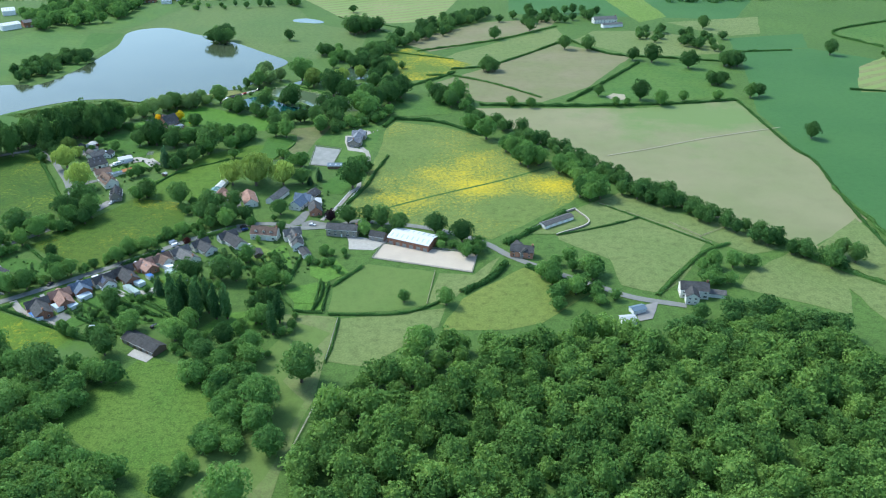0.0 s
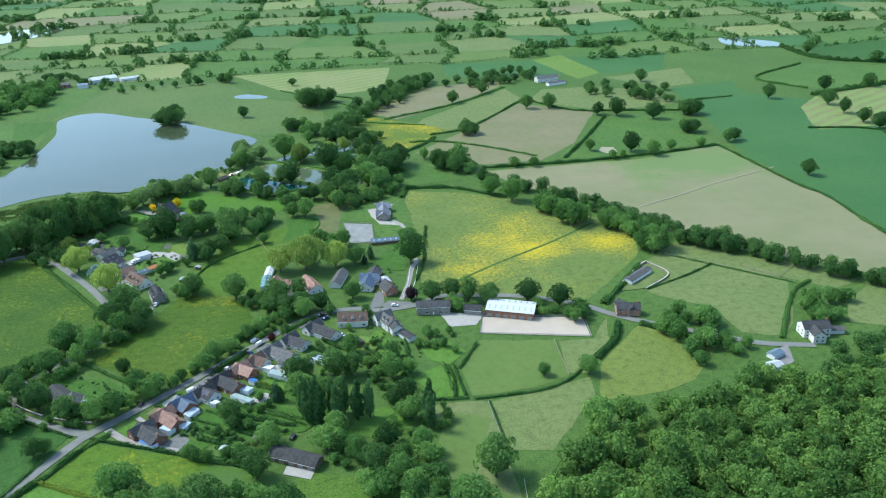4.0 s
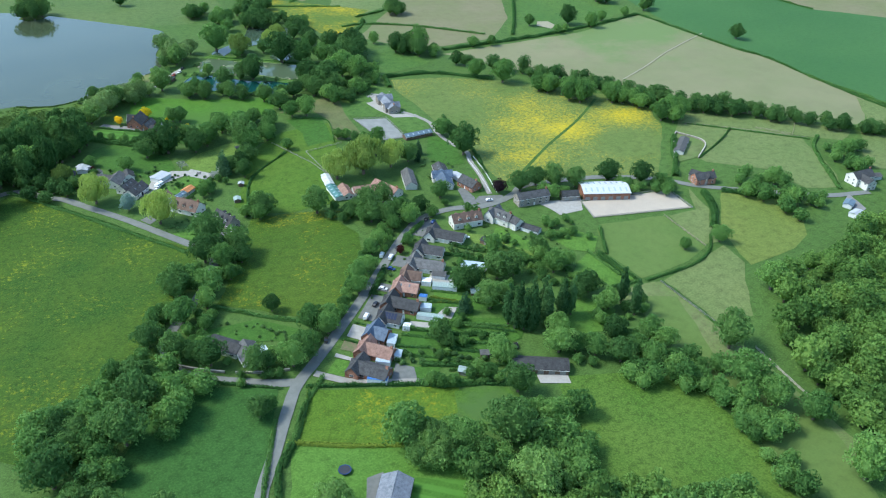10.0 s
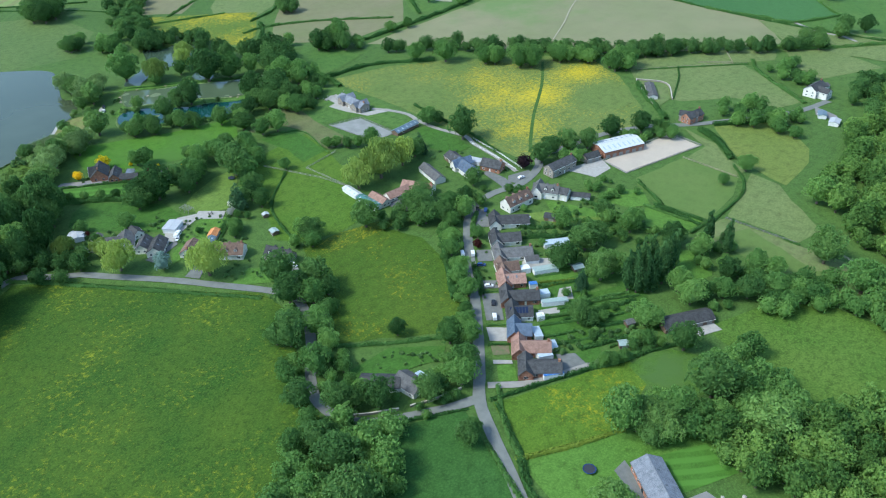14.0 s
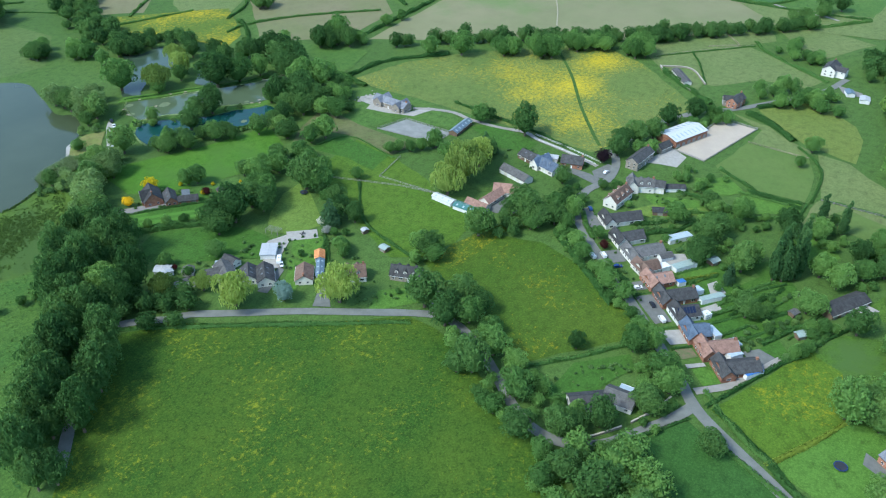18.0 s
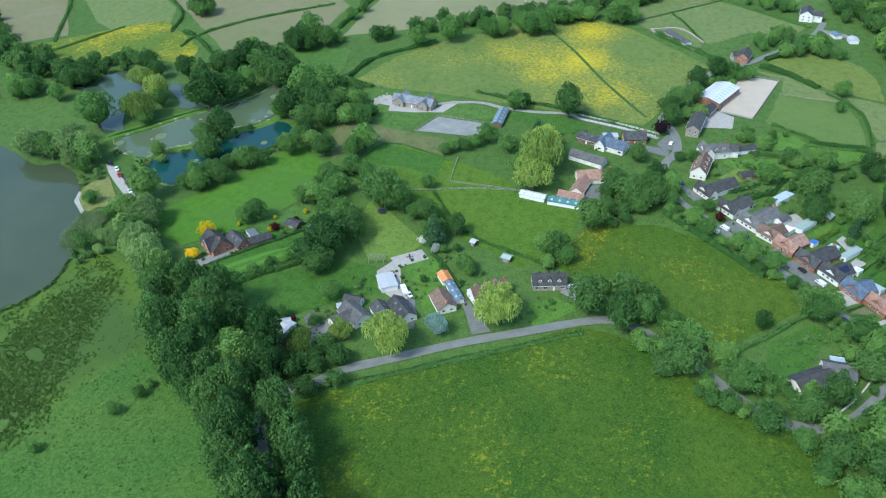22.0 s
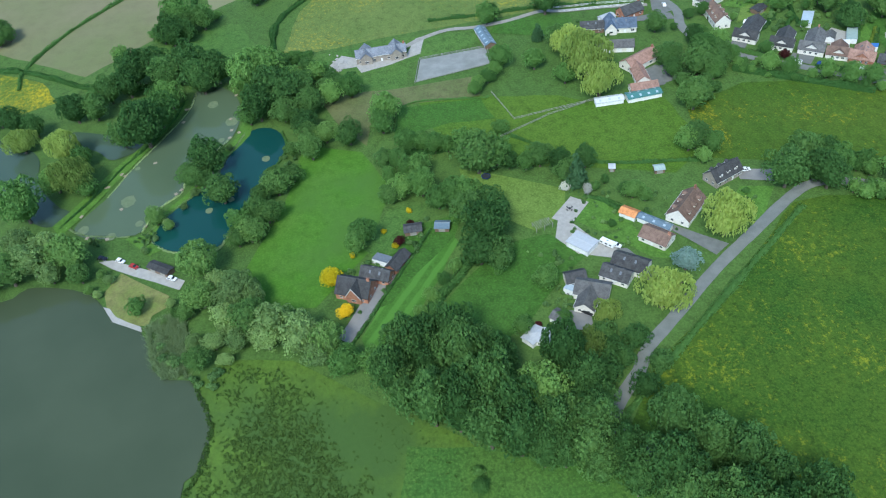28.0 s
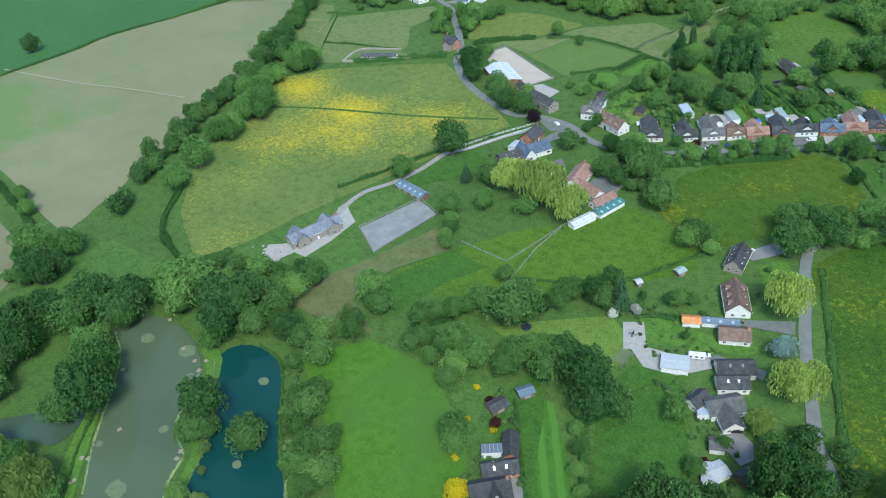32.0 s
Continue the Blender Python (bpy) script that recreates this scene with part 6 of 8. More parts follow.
def car(x, y, turn, paint, van=False, z=0.3):
    """A parked car: body with bonnet and cabin, glass, wheels and lamps."""
    ob = thing("van" if van else "car", f"{paint} {'van' if van else 'car'} parked near a house", "van" if van else "car", x, y, z, turn, "parked vehicles")
    side = [(-2.1, 0.35), (2.1, 0.35), (2.15, 0.75), (1.95, 0.9), (1.0, 1.0), (0.3, 1.5), (-1.3, 1.52), (-2.0, 1.05), (-2.15, 0.8)] if not van else [(-2.5, 0.4), (2.4, 0.4), (2.45, 1.0), (1.7, 1.2), (1.2, 2.0), (-2.45, 2.05), (-2.5, 1.0)]
    bm = bmesh.new()
    prism(bm, side, -0.88, 0.88, "y")
    bmesh.ops.bevel(bm, geom=bm.edges[:], offset=0.08, segments=2, affect="EDGES")
    part("body", bm, PAINT[paint], ob)
    for s in (-1, 1):
        bm = bmesh.new()
        prism(bm, [(0.8, 1.03), (0.25, 1.42), (-1.2, 1.44), (-1.75, 1.08)] if not van else [(1.45, 1.25), (1.12, 1.85), (0.5, 1.85), (0.5, 1.25)], s * 0.87, s * 0.895, "y")
        part("side_window", bm, GLASS, ob)
        part("headlamp", boxed((2.1 if not van else 2.4, s * 0.7 - 0.15, 0.66, 2.19 if not van else 2.49, s * 0.7 + 0.15, 0.8)), PALEGLASS, ob)
        for u in (-1.3, 1.3):
            w = part("wheel", disc(0.33, 0.22, (u, s * 0.8, 0.33), "y"), DARK, ob)
            part("rim", disc(0.19, 0.04, (u, s * 0.915, 0.33), "y"), PAINT["silver"], w)
    bm = bmesh.new()
    lo, hi = ((1.02, 1.02), (0.36, 1.49)) if not van else ((1.72, 1.24), (1.26, 1.94))
    prism(bm, [lo, (lo[0] + 0.05, lo[1] + 0.03), (hi[0] + 0.05, hi[1] + 0.03), hi], -0.72, 0.72, "y")
    part("windscreen", bm, GLASS, ob)
    return ob


def caravan(x, y, turn):
    ob = thing("caravan", "white touring caravan on a paved hardstanding", "caravan", x, y, 0.26, turn)
    bm = bmesh.new()
    prism(bm, [(-3, 0.5), (2.9, 0.5), (3.2, 1.2), (2.8, 2.4), (-2.8, 2.5), (-3.1, 1.4)], -1.1, 1.1, "y")
    bmesh.ops.bevel(bm, geom=bm.edges[:], offset=0.15, segments=2, affect="EDGES")
    part("body", bm, WHITE, ob)
    for u in (-2, 0, 1.9):
        for s in (-1, 1):
            part("window", boxed((u - 0.5, s * 1.1 - 0.02, 1.3, u + 0.5, s * 1.1 + 0.02, 1.95)), GLASS, ob)
    for s in (-1, 1):
        part("wheel", disc(0.32, 0.2, (0, s * 0.95, 0.32), "y"), DARK, ob)
    part("drawbar", boxed((3.0, -0.06, 0.42, 4.2, 0.06, 0.52)), GREYWOOD, ob)
    part("roof_vent", boxed((-0.4, -0.3, 2.48, 0.4, 0.3, 2.6)), PALEGLASS, ob)
    return ob


def trampoline(x, y, r=2.2, z=0.0):
    ob = thing("trampoline", "round dark trampoline on the lawn", "trampoline", x, y, z)
    part("bed", disc(r * 0.88, 0.05, (0, 0, 0.86), seg=24), DARK, ob)
    bm = bmesh.new()
    n = 24
    ring = [[bm.verts.new((math.cos(a) * q, math.sin(a) * q, h)) for q, h in ((r * 0.88, 0.86), (r, 0.82), (r, 0.94), (r * 0.88, 0.92))] for a in np.arange(n) * math.tau / n]
    for i in range(n):
        for k in range(4):
            bm.faces.new((ring[i][k], ring[i][(k + 1) % 4], ring[(i + 1) % n][(k + 1) % 4], ring[(i + 1) % n][k]))
    part("rim_pad", bm, PAINT["blue"], ob)
    for i in range(6):
        a = i * math.tau / 6
        part("net_pole", disc(0.04, 2.6, (math.cos(a) * r, math.sin(a) * r, 1.3), seg=6), DARK, ob)
    return ob


def lean_to(x, y, turn, L, W, h, roof, label):
    """A low single-pitch glazed or sheeted lean-to."""
    ob = thing("lean_to", label, "lean-to", x, y, 0, turn)
    bm = bmesh.new()
    prism(bm, [(-W / 2, 0), (W / 2, 0), (W / 2, h - 0.4), (-W / 2, h)], -L / 2, L / 2)
    part("wall", bm, WALL["render"], ob)
    n = max(2, int(L / 1.2))
    for i in range(n):
        u0, u1 = -L / 2 + i * L / n + 0.03, -L / 2 + (i + 1) * L / n - 0.03
        bm = bmesh.new()
        prism(bm, [(-W / 2 - 0.1, h + 0.03), (W / 2 + 0.2, h - 0.42), (W / 2 + 0.2, h - 0.34), (-W / 2 - 0.1, h + 0.11)], u0, u1)
        part("roof_panel", bm, roof, ob)
    return ob


def platform(x, y, turn):
    ob = thing("fishing_platform", "small pale wooden fishing platform at the water", "platform", x, y, 0, turn, "fishing platforms")
    for i in range(5):
        part("plank", boxed((-0.9, -0.75 + i * 0.3, 0.35, 0.9, -0.48 + i * 0.3, 0.4)), WOOD, ob)
    for u in (-0.8, 0.8):
        for w in (-0.65, 0.65):
            part("post", boxed((u - 0.06, w - 0.06, 0, u + 0.06, w + 0.06, 0.35)), WOOD, ob)
    return ob


def pergola(x, y, turn, L=7.0, W=4.0):
    ob = thing("pergola", "open grey timber pergola beside a patio", "pergola", x, y, 0, turn)
    for u in (-L / 2, 0, L / 2):
        for w in (-W / 2, W / 2):
            part("post", boxed((u - 0.08, w - 0.08, 0, u + 0.08, w + 0.08, 2.3)), GREYWOOD, ob)
    for i in range(9):
        u = -L / 2 + i * L / 8
        part("beam", boxed((u - 0.07, -W / 2 - 0.3, 2.3, u + 0.07, W / 2 + 0.3, 2.48)), GREYWOOD, ob)
    return ob


def garden_set(x, y, z=0.3):
    ob = thing("garden_table", "round dark garden table on the patio", "table", x, y, z)
    part("tabletop", disc(0.6, 0.05, (0, 0, 0.72), seg=16), DARK, ob)
    part("leg", disc(0.05, 0.7, (0, 0, 0.35), seg=8), DARK, ob)
    for i in range(4):
        a = i * math.tau / 4 + 0.4
        c = thing("garden_chair", "dark garden chair beside a round table", "chair", x + math.cos(a) * 1.2, y + math.sin(a) * 1.2, z, math.degrees(a), "garden chairs")
        part("seat", boxed((-0.25, -0.25, 0.4, 0.25, 0.25, 0.46)), DARK, c)
        part("backrest", boxed((0.2, -0.25, 0.46, 0.26, 0.25, 0.95)), DARK, c)
        for u in (-0.2, 0.2):
            for w in (-0.2, 0.2):
                part("leg", boxed((u - 0.02, w - 0.02, 0, u + 0.02, w + 0.02, 0.4)), DARK, c)


def rock_heap(x, y, count, spread, seed):
    rng = random.Random(seed)
    ob = thing("rubble_heap", "scattered heap of pale stones and blocks", "rubble", x, y, 0.25)
    for i in range(count):
        bm = bmesh.new()
        bmesh.ops.create_icosphere(bm, subdivisions=1, radius=rng.uniform(0.4, 1.1), matrix=Matrix.Translation((rng.gauss(0, spread), rng.gauss(0, spread * 0.6), 0.2)) @ Matrix.Diagonal((1, rng.uniform(0.6, 1.2), 0.55, 1)))
        for v in bm.verts:
            v.co += Vector((rng.uniform(-0.12, 0.12), rng.uniform(-0.12, 0.12), rng.uniform(-0.1, 0.1)))
        part("stone", bm, GROUND["paving"], ob)
    return ob


def weed_patch(x, y, r, seed, z=0.16):
    rng = random.Random(seed)
    n = 18
    ring = [(x + math.cos(i * math.tau / n) * r * rng.uniform(0.85, 1.1), y + math.sin(i * math.tau / n) * r * rng.uniform(0.72, 0.9)) for i in range(n)]
    return sheet("water_weed", GROUND["algae"], ring, z, "floating patch of pale pond weed", "pond weed", kind="thing", wobble=0.2)



fence([(-42.3, 425.5), (-36.8, 444.6), (21, 431.5), (17, 408)], "dark post and rail fence round the sand arena", 1.3, 3, 3, GREYWOOD, True)
fence([(-102, 614.2), (-101, 573.4), (-83.6, 570.4), (-80.5, 606.4)], "grey post and rail fence round the arena", 1.2, 4, 2, GREYWOOD, True)
fence([(-4.6, 408.9), (-8.8, 372.9)], "wooden rail fence between paddocks", 1.3, 3.5, 2, WOOD)
fence([(-54.9, 299.3), (-63.2, 256.2)], "pale wooden rail fence beside the wood", 1.4, 2.6, 3, PALEBARK)
fence([(-55, 359), (-56.7, 321.3)], "dark wire fence between paddocks", 1.3, 3.5, 2, GREYWOOD)
fence([(-77.6, 478.7), (-71.4, 498.7), (-65.4, 523.4)], "white rail fence along the drive", 1.3, 3.5, 2, WHITE)
fence([(-74.1, 476.9), (-66.6, 499.2), (-60.1, 524.9)], "white rail fence along the drive", 1.3, 3.5, 2, WHITE)
fence([(106, 502.5), (128.5, 482.1), (165.6, 444.1)], "wooden rail fence across the hillside", 1.3, 3.5, 2, WOOD)
fence([(146.8, 473.6), (161.3, 453.4), (183.9, 469.4)], "wooden rail fence across the hillside", 1.3, 3.5, 2, WOOD)
fence([(-126.7, 581.5), (-152.5, 578.8), (-152.9, 536.8)], "grey post and wire fence between meadows", 1.3, 3.5, 2, GREYWOOD)
fence([(-153.4, 544.4), (-155.7, 562.9), (-167.1, 601.6)], "grey post and wire fence between meadows", 1.3, 3.5, 2, GREYWOOD)
wall([(-280.9, 407.8), (-274.1, 401.3), (-265.5, 394.7)])
wall([(-261.7, 392.4), (-251.7, 387.1), (-241.3, 383.5)])
wall([(54.5, 461.4), (64.2, 471.1), (81, 488.2), (88.5, 493.5)], 1.6, "pale low wall round a yard")
wall([(88.5, 493.5), (94.3, 472.8), (71.4, 455.8)], 1.2, "pale low wall round a yard")
car(-163.6, 441.0, 44.3, "white", True, z=0.300)
car(-166.5, 445.4, 49.2, "white", True, z=0.000)
car(-225.8, 503.9, -96.9, "white", False, z=0.288)
car(-178.6, 767.0, -122.0, "black", False, z=0.000)
car(-183.0, 759.5, -131.9, "white", False, z=0.000)
car(-189.0, 753.9, -131.8, "red", False, z=0.297)
car(-202.1, 738.7, -127.5, "white", False, z=0.297)
car(-275.9, 593.9, -139.6, "black", False, z=0.285)
car(-220.3, 394.0, -114.9, "black", False, z=0.300)
car(-197.1, 401.3, 43.6, "white", True, z=0.243)
car(-189.1, 408.2, 38.7, "black", False, z=0.243)
car(-180.0, 417.9, -47.8, "white", False, z=0.249)
car(-168.3, 431.8, -54.6, "blue", False, z=0.000)
car(-125.9, 462.8, 34.9, "blue", False, z=0.252)
car(-127.9, 466.9, 36.4, "black", False, z=0.252)
car(-84.1, 469.7, -13.4, "white", False, z=0.261)
car(-248.0, 570.7, -136.0, "white", False, z=0.279)
car(-118.4, 441.0, -48.0, "white", False, z=0.000)
car(-148.8, 351.3, 59.4, "black", False, z=0.000)
car(-250.7, 292.9, -37.5, "silver", False, z=0.312)
car(-225.6, 507.5, 7.9, "silver", False, z=0.288)
car(-230.7, 663.9, -73.6, "silver", False, z=0.000)
caravan(-246.2, 573.5, -145.1)
trampoline(-245.1, 321.7, 2.4, 0.25)
trampoline(-188.8, 604.0, 2.0, 0.25)
lean_to(-264.0, 595.5, -137.2, 4.5, 3, 2.7, PALEGLASS, "pale glazed lean-to beside a bungalow")
lean_to(-223.4, 657.2, -132.0, 7.1, 4, 2.8, SKYGLASS, "glazed lean-to beside a brick house")
lean_to(-130.6, 414.0, -39.0, 13.5, 5.0, 2.5, PALEGLASS, "long glasshouse among garden shrubs")
lean_to(-205.0, 369.0, -38.0, 6.2, 5.2, 2.8, PALEGLASS, "pale glazed lean-to behind a bungalow")
lean_to(-212.7, 359.4, -38.2, 8.4, 3.4, 2.7, BLUETARP, "lean-to covered with bright blue sheeting")
lean_to(-170.0, 394.0, -36.0, 5.2, 4.2, 2.7, PALEGLASS, "pale glazed lean-to behind a bungalow")
lean_to(-184.8, 385.4, -40.4, 3.4, 3.4, 2.6, WHITE, "white roofed lean-to behind a bungalow")
lean_to(-195.3, 379.7, -128.0, 7.2, 3.6, 2.6, PALEGLASS, "pale glazed lean-to behind a bungalow")
lean_to(-197.6, 369.8, -128.0, 5.0, 2.8, 2.5, PALEGLASS, "small pale glazed porch behind a bungalow")
lean_to(-167.0, 402.0, -42.0, 3.8, 3.0, 2.4, BLUETARP, "blue sheeted lean-to behind a bungalow")
lean_to(-159.0, 412.6, -36.0, 4.6, 4.2, 2.6, WHITE, "white roofed lean-to behind a bungalow")
lean_to(-153.4, 404.6, -36.0, 12.0, 4.6, 2.6, ROOF["mint"], "long pale canopy in a back garden")
lean_to(-172.0, 386.6, -41.0, 12.2, 3.4, 2.6, ROOF["mint"], "long pale canopy in a back garden")
house("garage", "white garage with a grey tiled roof", -150.6, 414.6, -40.0, 6.4, 4.4, 2.4, 3.6, "render", "grey", "")
house("shed", "dark timber shed with a mint green sheet roof", -178.3, 347.2, -43.0, 4.4, 3.4, 2.1, 2.8, "timber", "mint", "")
lean_to(-158.2, 516.3, -137.2, 5.0, 3, 2.6, WHITE, "white roofed lean-to beside a house")
platform(-77.3, 727.3, 155)
platform(-88.3, 730.5, 145)
platform(-147.7, 760.0, 35)
platform(-122.7, 758.7, 114)
platform(-128.5, 766.3, 84)
platform(-118.0, 744.8, 95)
platform(-74.2, 702.9, 166)
platform(-111.7, 709.0, 119)
platform(-164.0, 749.4, 6)
platform(-146.3, 735.8, 24)
platform(-162.2, 774.1, 155)
platform(-166.3, 765.6, 10)
platform(-109.0, 704.3, 5)
platform(-105.6, 707.6, 165)
platform(-120.8, 760.3, 145)
platform(-128.2, 767.6, 51)
platform(-95.4, 707.3, 145)
platform(-144.2, 733.3, 140)
platform(-76.9, 728.7, 25)
platform(-145.9, 777.4, 145)
pergola(-227.3, 592.7, -83.8)
garden_set(-221.5, 579.0)
garden_set(-264.7, 595.8)
rock_heap(-66.7, 647.9, 26, 4.5, 3)
rock_heap(-227.5, 275.9, 14, 4, 5)
for x, y, r, seed in [(-136, 694, 2.4, 1), (-160, 712, 1.8, 2), (-164, 722, 2.0, 3), (-143, 757, 4.2, 4), (-98, 707, 4.0, 5), (-156, 776, 3.0, 6), (-165, 764, 2.6, 7), (-130, 733, 2.2, 8), (-119, 753, 1.6, 9), (-78, 715, 3.4, 10), (-112, 713, 1.8, 11), (-161, 752, 2.2, 12)]:
    weed_patch(x, y, r, seed, z=0.2985 + 0.0005 * seed)


# ---- trees and hedges ----
# grass that stays open between the trees
OPEN_GRASS = []
OPEN_GRASS.append([(-185.7, 621.7), (-184, 604.6), (-189.8, 588.7), (-209.4, 575.1), (-217.4, 584.9), (-227.2, 599.7), (-225.1, 608.7), (-212.1, 605.6), (-197.7, 612.6)])
OPEN_GRASS.append([(-238.5, 614.9), (-237.1, 606.4), (-251.8, 594), (-262.1, 603), (-274.6, 611.3), (-276.2, 626.3), (-264.5, 640.8), (-252.2, 628.5)])
OPEN_GRASS.append([(-256.6, 666.3), (-243, 657.1), (-229.2, 645.2), (-215.2, 632.7), (-220.3, 624.6), (-232.6, 629.5), (-246, 643.1), (-257.5, 656.3), (-265.2, 661.6)])
OPEN_GRASS.append([(-190.9, 644.7), (-198.4, 636.1), (-208.1, 641.1), (-216.3, 650.1), (-221.6, 657.3), (-218.8, 661.6), (-205, 651.6)])
OPEN_GRASS.append([(-143.7, 667.1), (-157.3, 639.1), (-196, 654.4), (-208.8, 667.2), (-227.3, 677.6), (-233.7, 698.6), (-212.1, 711), (-182.9, 697.4), (-150.3, 676.9)])
OPEN_GRASS.append([(-122, 625.9), (-128.6, 590.8), (-155.8, 582.1), (-161.9, 603.2), (-145.6, 628.4)])
OPEN_GRASS.append([(-103, 662.9), (-104.8, 627), (-119.3, 621.8), (-137.4, 641), (-146.4, 648.8), (-135.4, 658.8)])
OPEN_GRASS.append([(-113.1, 569.6), (-139.6, 556.6), (-167.3, 540.1), (-170.7, 509.5), (-196, 520.5), (-191.5, 557.7), (-158.6, 577.8)])

for x, y, r in [(-183.7, 305.2, 9.8), (-190.8, 280.7, 9.2), (-65.6, 305, 9.1), (-255.9, 305.7, 7.2), (-307.1, 330.7, 6.5)]:
    tree("lime", x, y, r)
for x, y, r in [(7.4, 714.1, 7.4), (-55.5, 558.9, 4.5), (-64, 530.4, 9.5)]:
    tree("oak", x, y, r)
for x, y, r in [(-61.1, 471.7, 6.8)]:
    tree("oak", x, y, r)
for x, y, r in [(-28, 461, 7), (-39.1, 467.7, 7), (-47.8, 473.8, 6.2), (-4.6, 458.7, 7.3), (11.6, 446.4, 7.3), (-262.1, 362.8, 5.3), (184, 736.2, 8.6), (-102.1, 464.7, 2.9), (-301.1, 390.9, 8.6), (-309.9, 372.5, 9.4), (-336.1, 363.7, 9.3), (-94.7, 408.6, 5)]:
    tree("oak", x, y, r)
for x, y, r in [(-182, 969.8, 6.3), (61.3, 975.1, 7.7), (107.5, 1016.1, 7.3), (138.7, 926, 8), (163.9, 923.1, 8.7), (224.9, 868.7, 9.6), (258.2, 845.8, 9.5), (325.5, 1029.7, 7.7), (147.2, 748.3, 5.5), (206.1, 878.8, 7.1), (298.8, 747.2, 5.8), (289.4, 743.5, 6.9), (-121.8, 1127.5, 5.6), (-204.9, 1168.7, 6.7), (115, 1119.1, 7.2)]:
    tree("oak", x, y, r)
for x, y, r in [(361, 453, 8), (302, 632, 7), (237, 428, 6.5), (243, 420, 6), (263, 410, 6.5), (277, 411, 7), (289, 398, 7), (478, 855, 9), (469, 814, 8), (464, 775, 8), (464, 750, 9), (486, 741, 7), (560, 790, 8), (430, 900, 8), (520, 922, 9), (585, 926, 9), (640, 930, 9), (700, 1062, 9), (650, 1150, 9)]:
    tree("oak", x, y, r)
for x, y, r in [(-105.5, 569.8, 5.9), (-60.9, 563.1, 6.4), (13.6, 728, 9.8), (23.5, 650.2, 7.8), (35.4, 630.6, 9.9), (-219.1, 323.8, 8.6), (-200.8, 311.3, 6.6), (-114.1, 445.9, 2.1), (-109.8, 477, 2.2)]:
    tree("mix", x, y, r)
for x, y, r in [(-10.7, 328.2, 8.3), (-21.1, 376.1, 3.4), (1.8, 373.1, 5.2), (-71.1, 256.3, 7.2), (-79.8, 283.5, 9), (-78.5, 270.2, 7.5), (-81, 226.1, 9.1), (-116.6, 911.7, 5.3), (-115.2, 847.9, 6.2), (157.6, 717.4, 4.3), (168.2, 719.1, 3.8), (198.7, 718.7, 6.5), (223.1, 732.2, 5), (255.4, 735.4, 5.1), (62.2, 716.1, 4.7), (79.9, 712.8, 4.7)]:
    tree("mix", x, y, r)
for x, y, r in [(-228.8, 678, 4.3), (-246.7, 675.8, 2.9)]:
    tree("gold", x, y, r)
for x, y, r in [(-206.6, 641.9, 1.6), (-216.5, 648.6, 2.2), (-275.7, 612.2, 1.4)]:
    tree("red", x, y, r)
for x, y, r in [(-73.1, 476.1, 4.4)]:
    tree("purple", x, y, r)
for x, y, r in [(-140.8, 799.6, 10.7), (-123.1, 788.3, 6.9), (-131.1, 774.7, 5.4), (-107.8, 777.1, 5.7), (-89, 739.6, 10), (-72.8, 734.7, 7.4), (-72.8, 696.3, 10.3), (-65.5, 686.8, 10.4), (-105, 697.8, 5.5), (-103.1, 656.7, 6.1), (-102.2, 646.5, 6.1), (-128.6, 634.8, 7.4), (-138, 638.4, 6.4), (-184.9, 708.6, 5.8), (-272.3, 680.2, 6), (-216.3, 751.8, 4)]:
    tree("mix", x, y, r)
for x, y, r in [(-274.9, 671.1, 5.3)]:
    tree("mix", x, y, r)
for x, y, r in [(-200.6, 621.9, 6.8), (-204.9, 615.9, 6.7), (-200.4, 628, 5.6), (-187.5, 640.6, 5.8), (-189.8, 632.5, 6.4), (-166, 638.3, 4.9), (-176.3, 635.5, 5.2), (-177.3, 630.6, 5.9), (-167.7, 607.4, 6.1), (-182.9, 596.6, 7.1), (-161, 588.3, 4), (-190.1, 586.4, 4.7), (-156.6, 630.7, 5.5), (-158.4, 624.7, 5), (-163, 619.3, 4.9), (-164.5, 614, 4.4), (-209.6, 662, 6.1), (-213.7, 665.3, 4.8), (-257.9, 602.9, 4.8), (-275.9, 618, 3.8), (-276.4, 602.6, 2.7), (-224.1, 553, 4.5), (-227.7, 549.2, 3.2), (-208.2, 509.7, 4.9), (-133.5, 546.1, 5.5), (-115.1, 555.3, 5.6), (-121.7, 586.9, 3.3), (-176.1, 643.3, 3.8), (-308.1, 622.6, 9.1)]:
    tree("mix", x, y, r)
for x, y, r in [(-83.2, 807.4, 7.5), (-99.3, 785.8, 8.1), (-126.4, 779.4, 9.5), (-282.1, 568.7, 9.4), (-256.8, 530.1, 9.5), (-281.1, 588.9, 5), (-293.4, 601.4, 5.9)]:
    tree("wil", x, y, r)
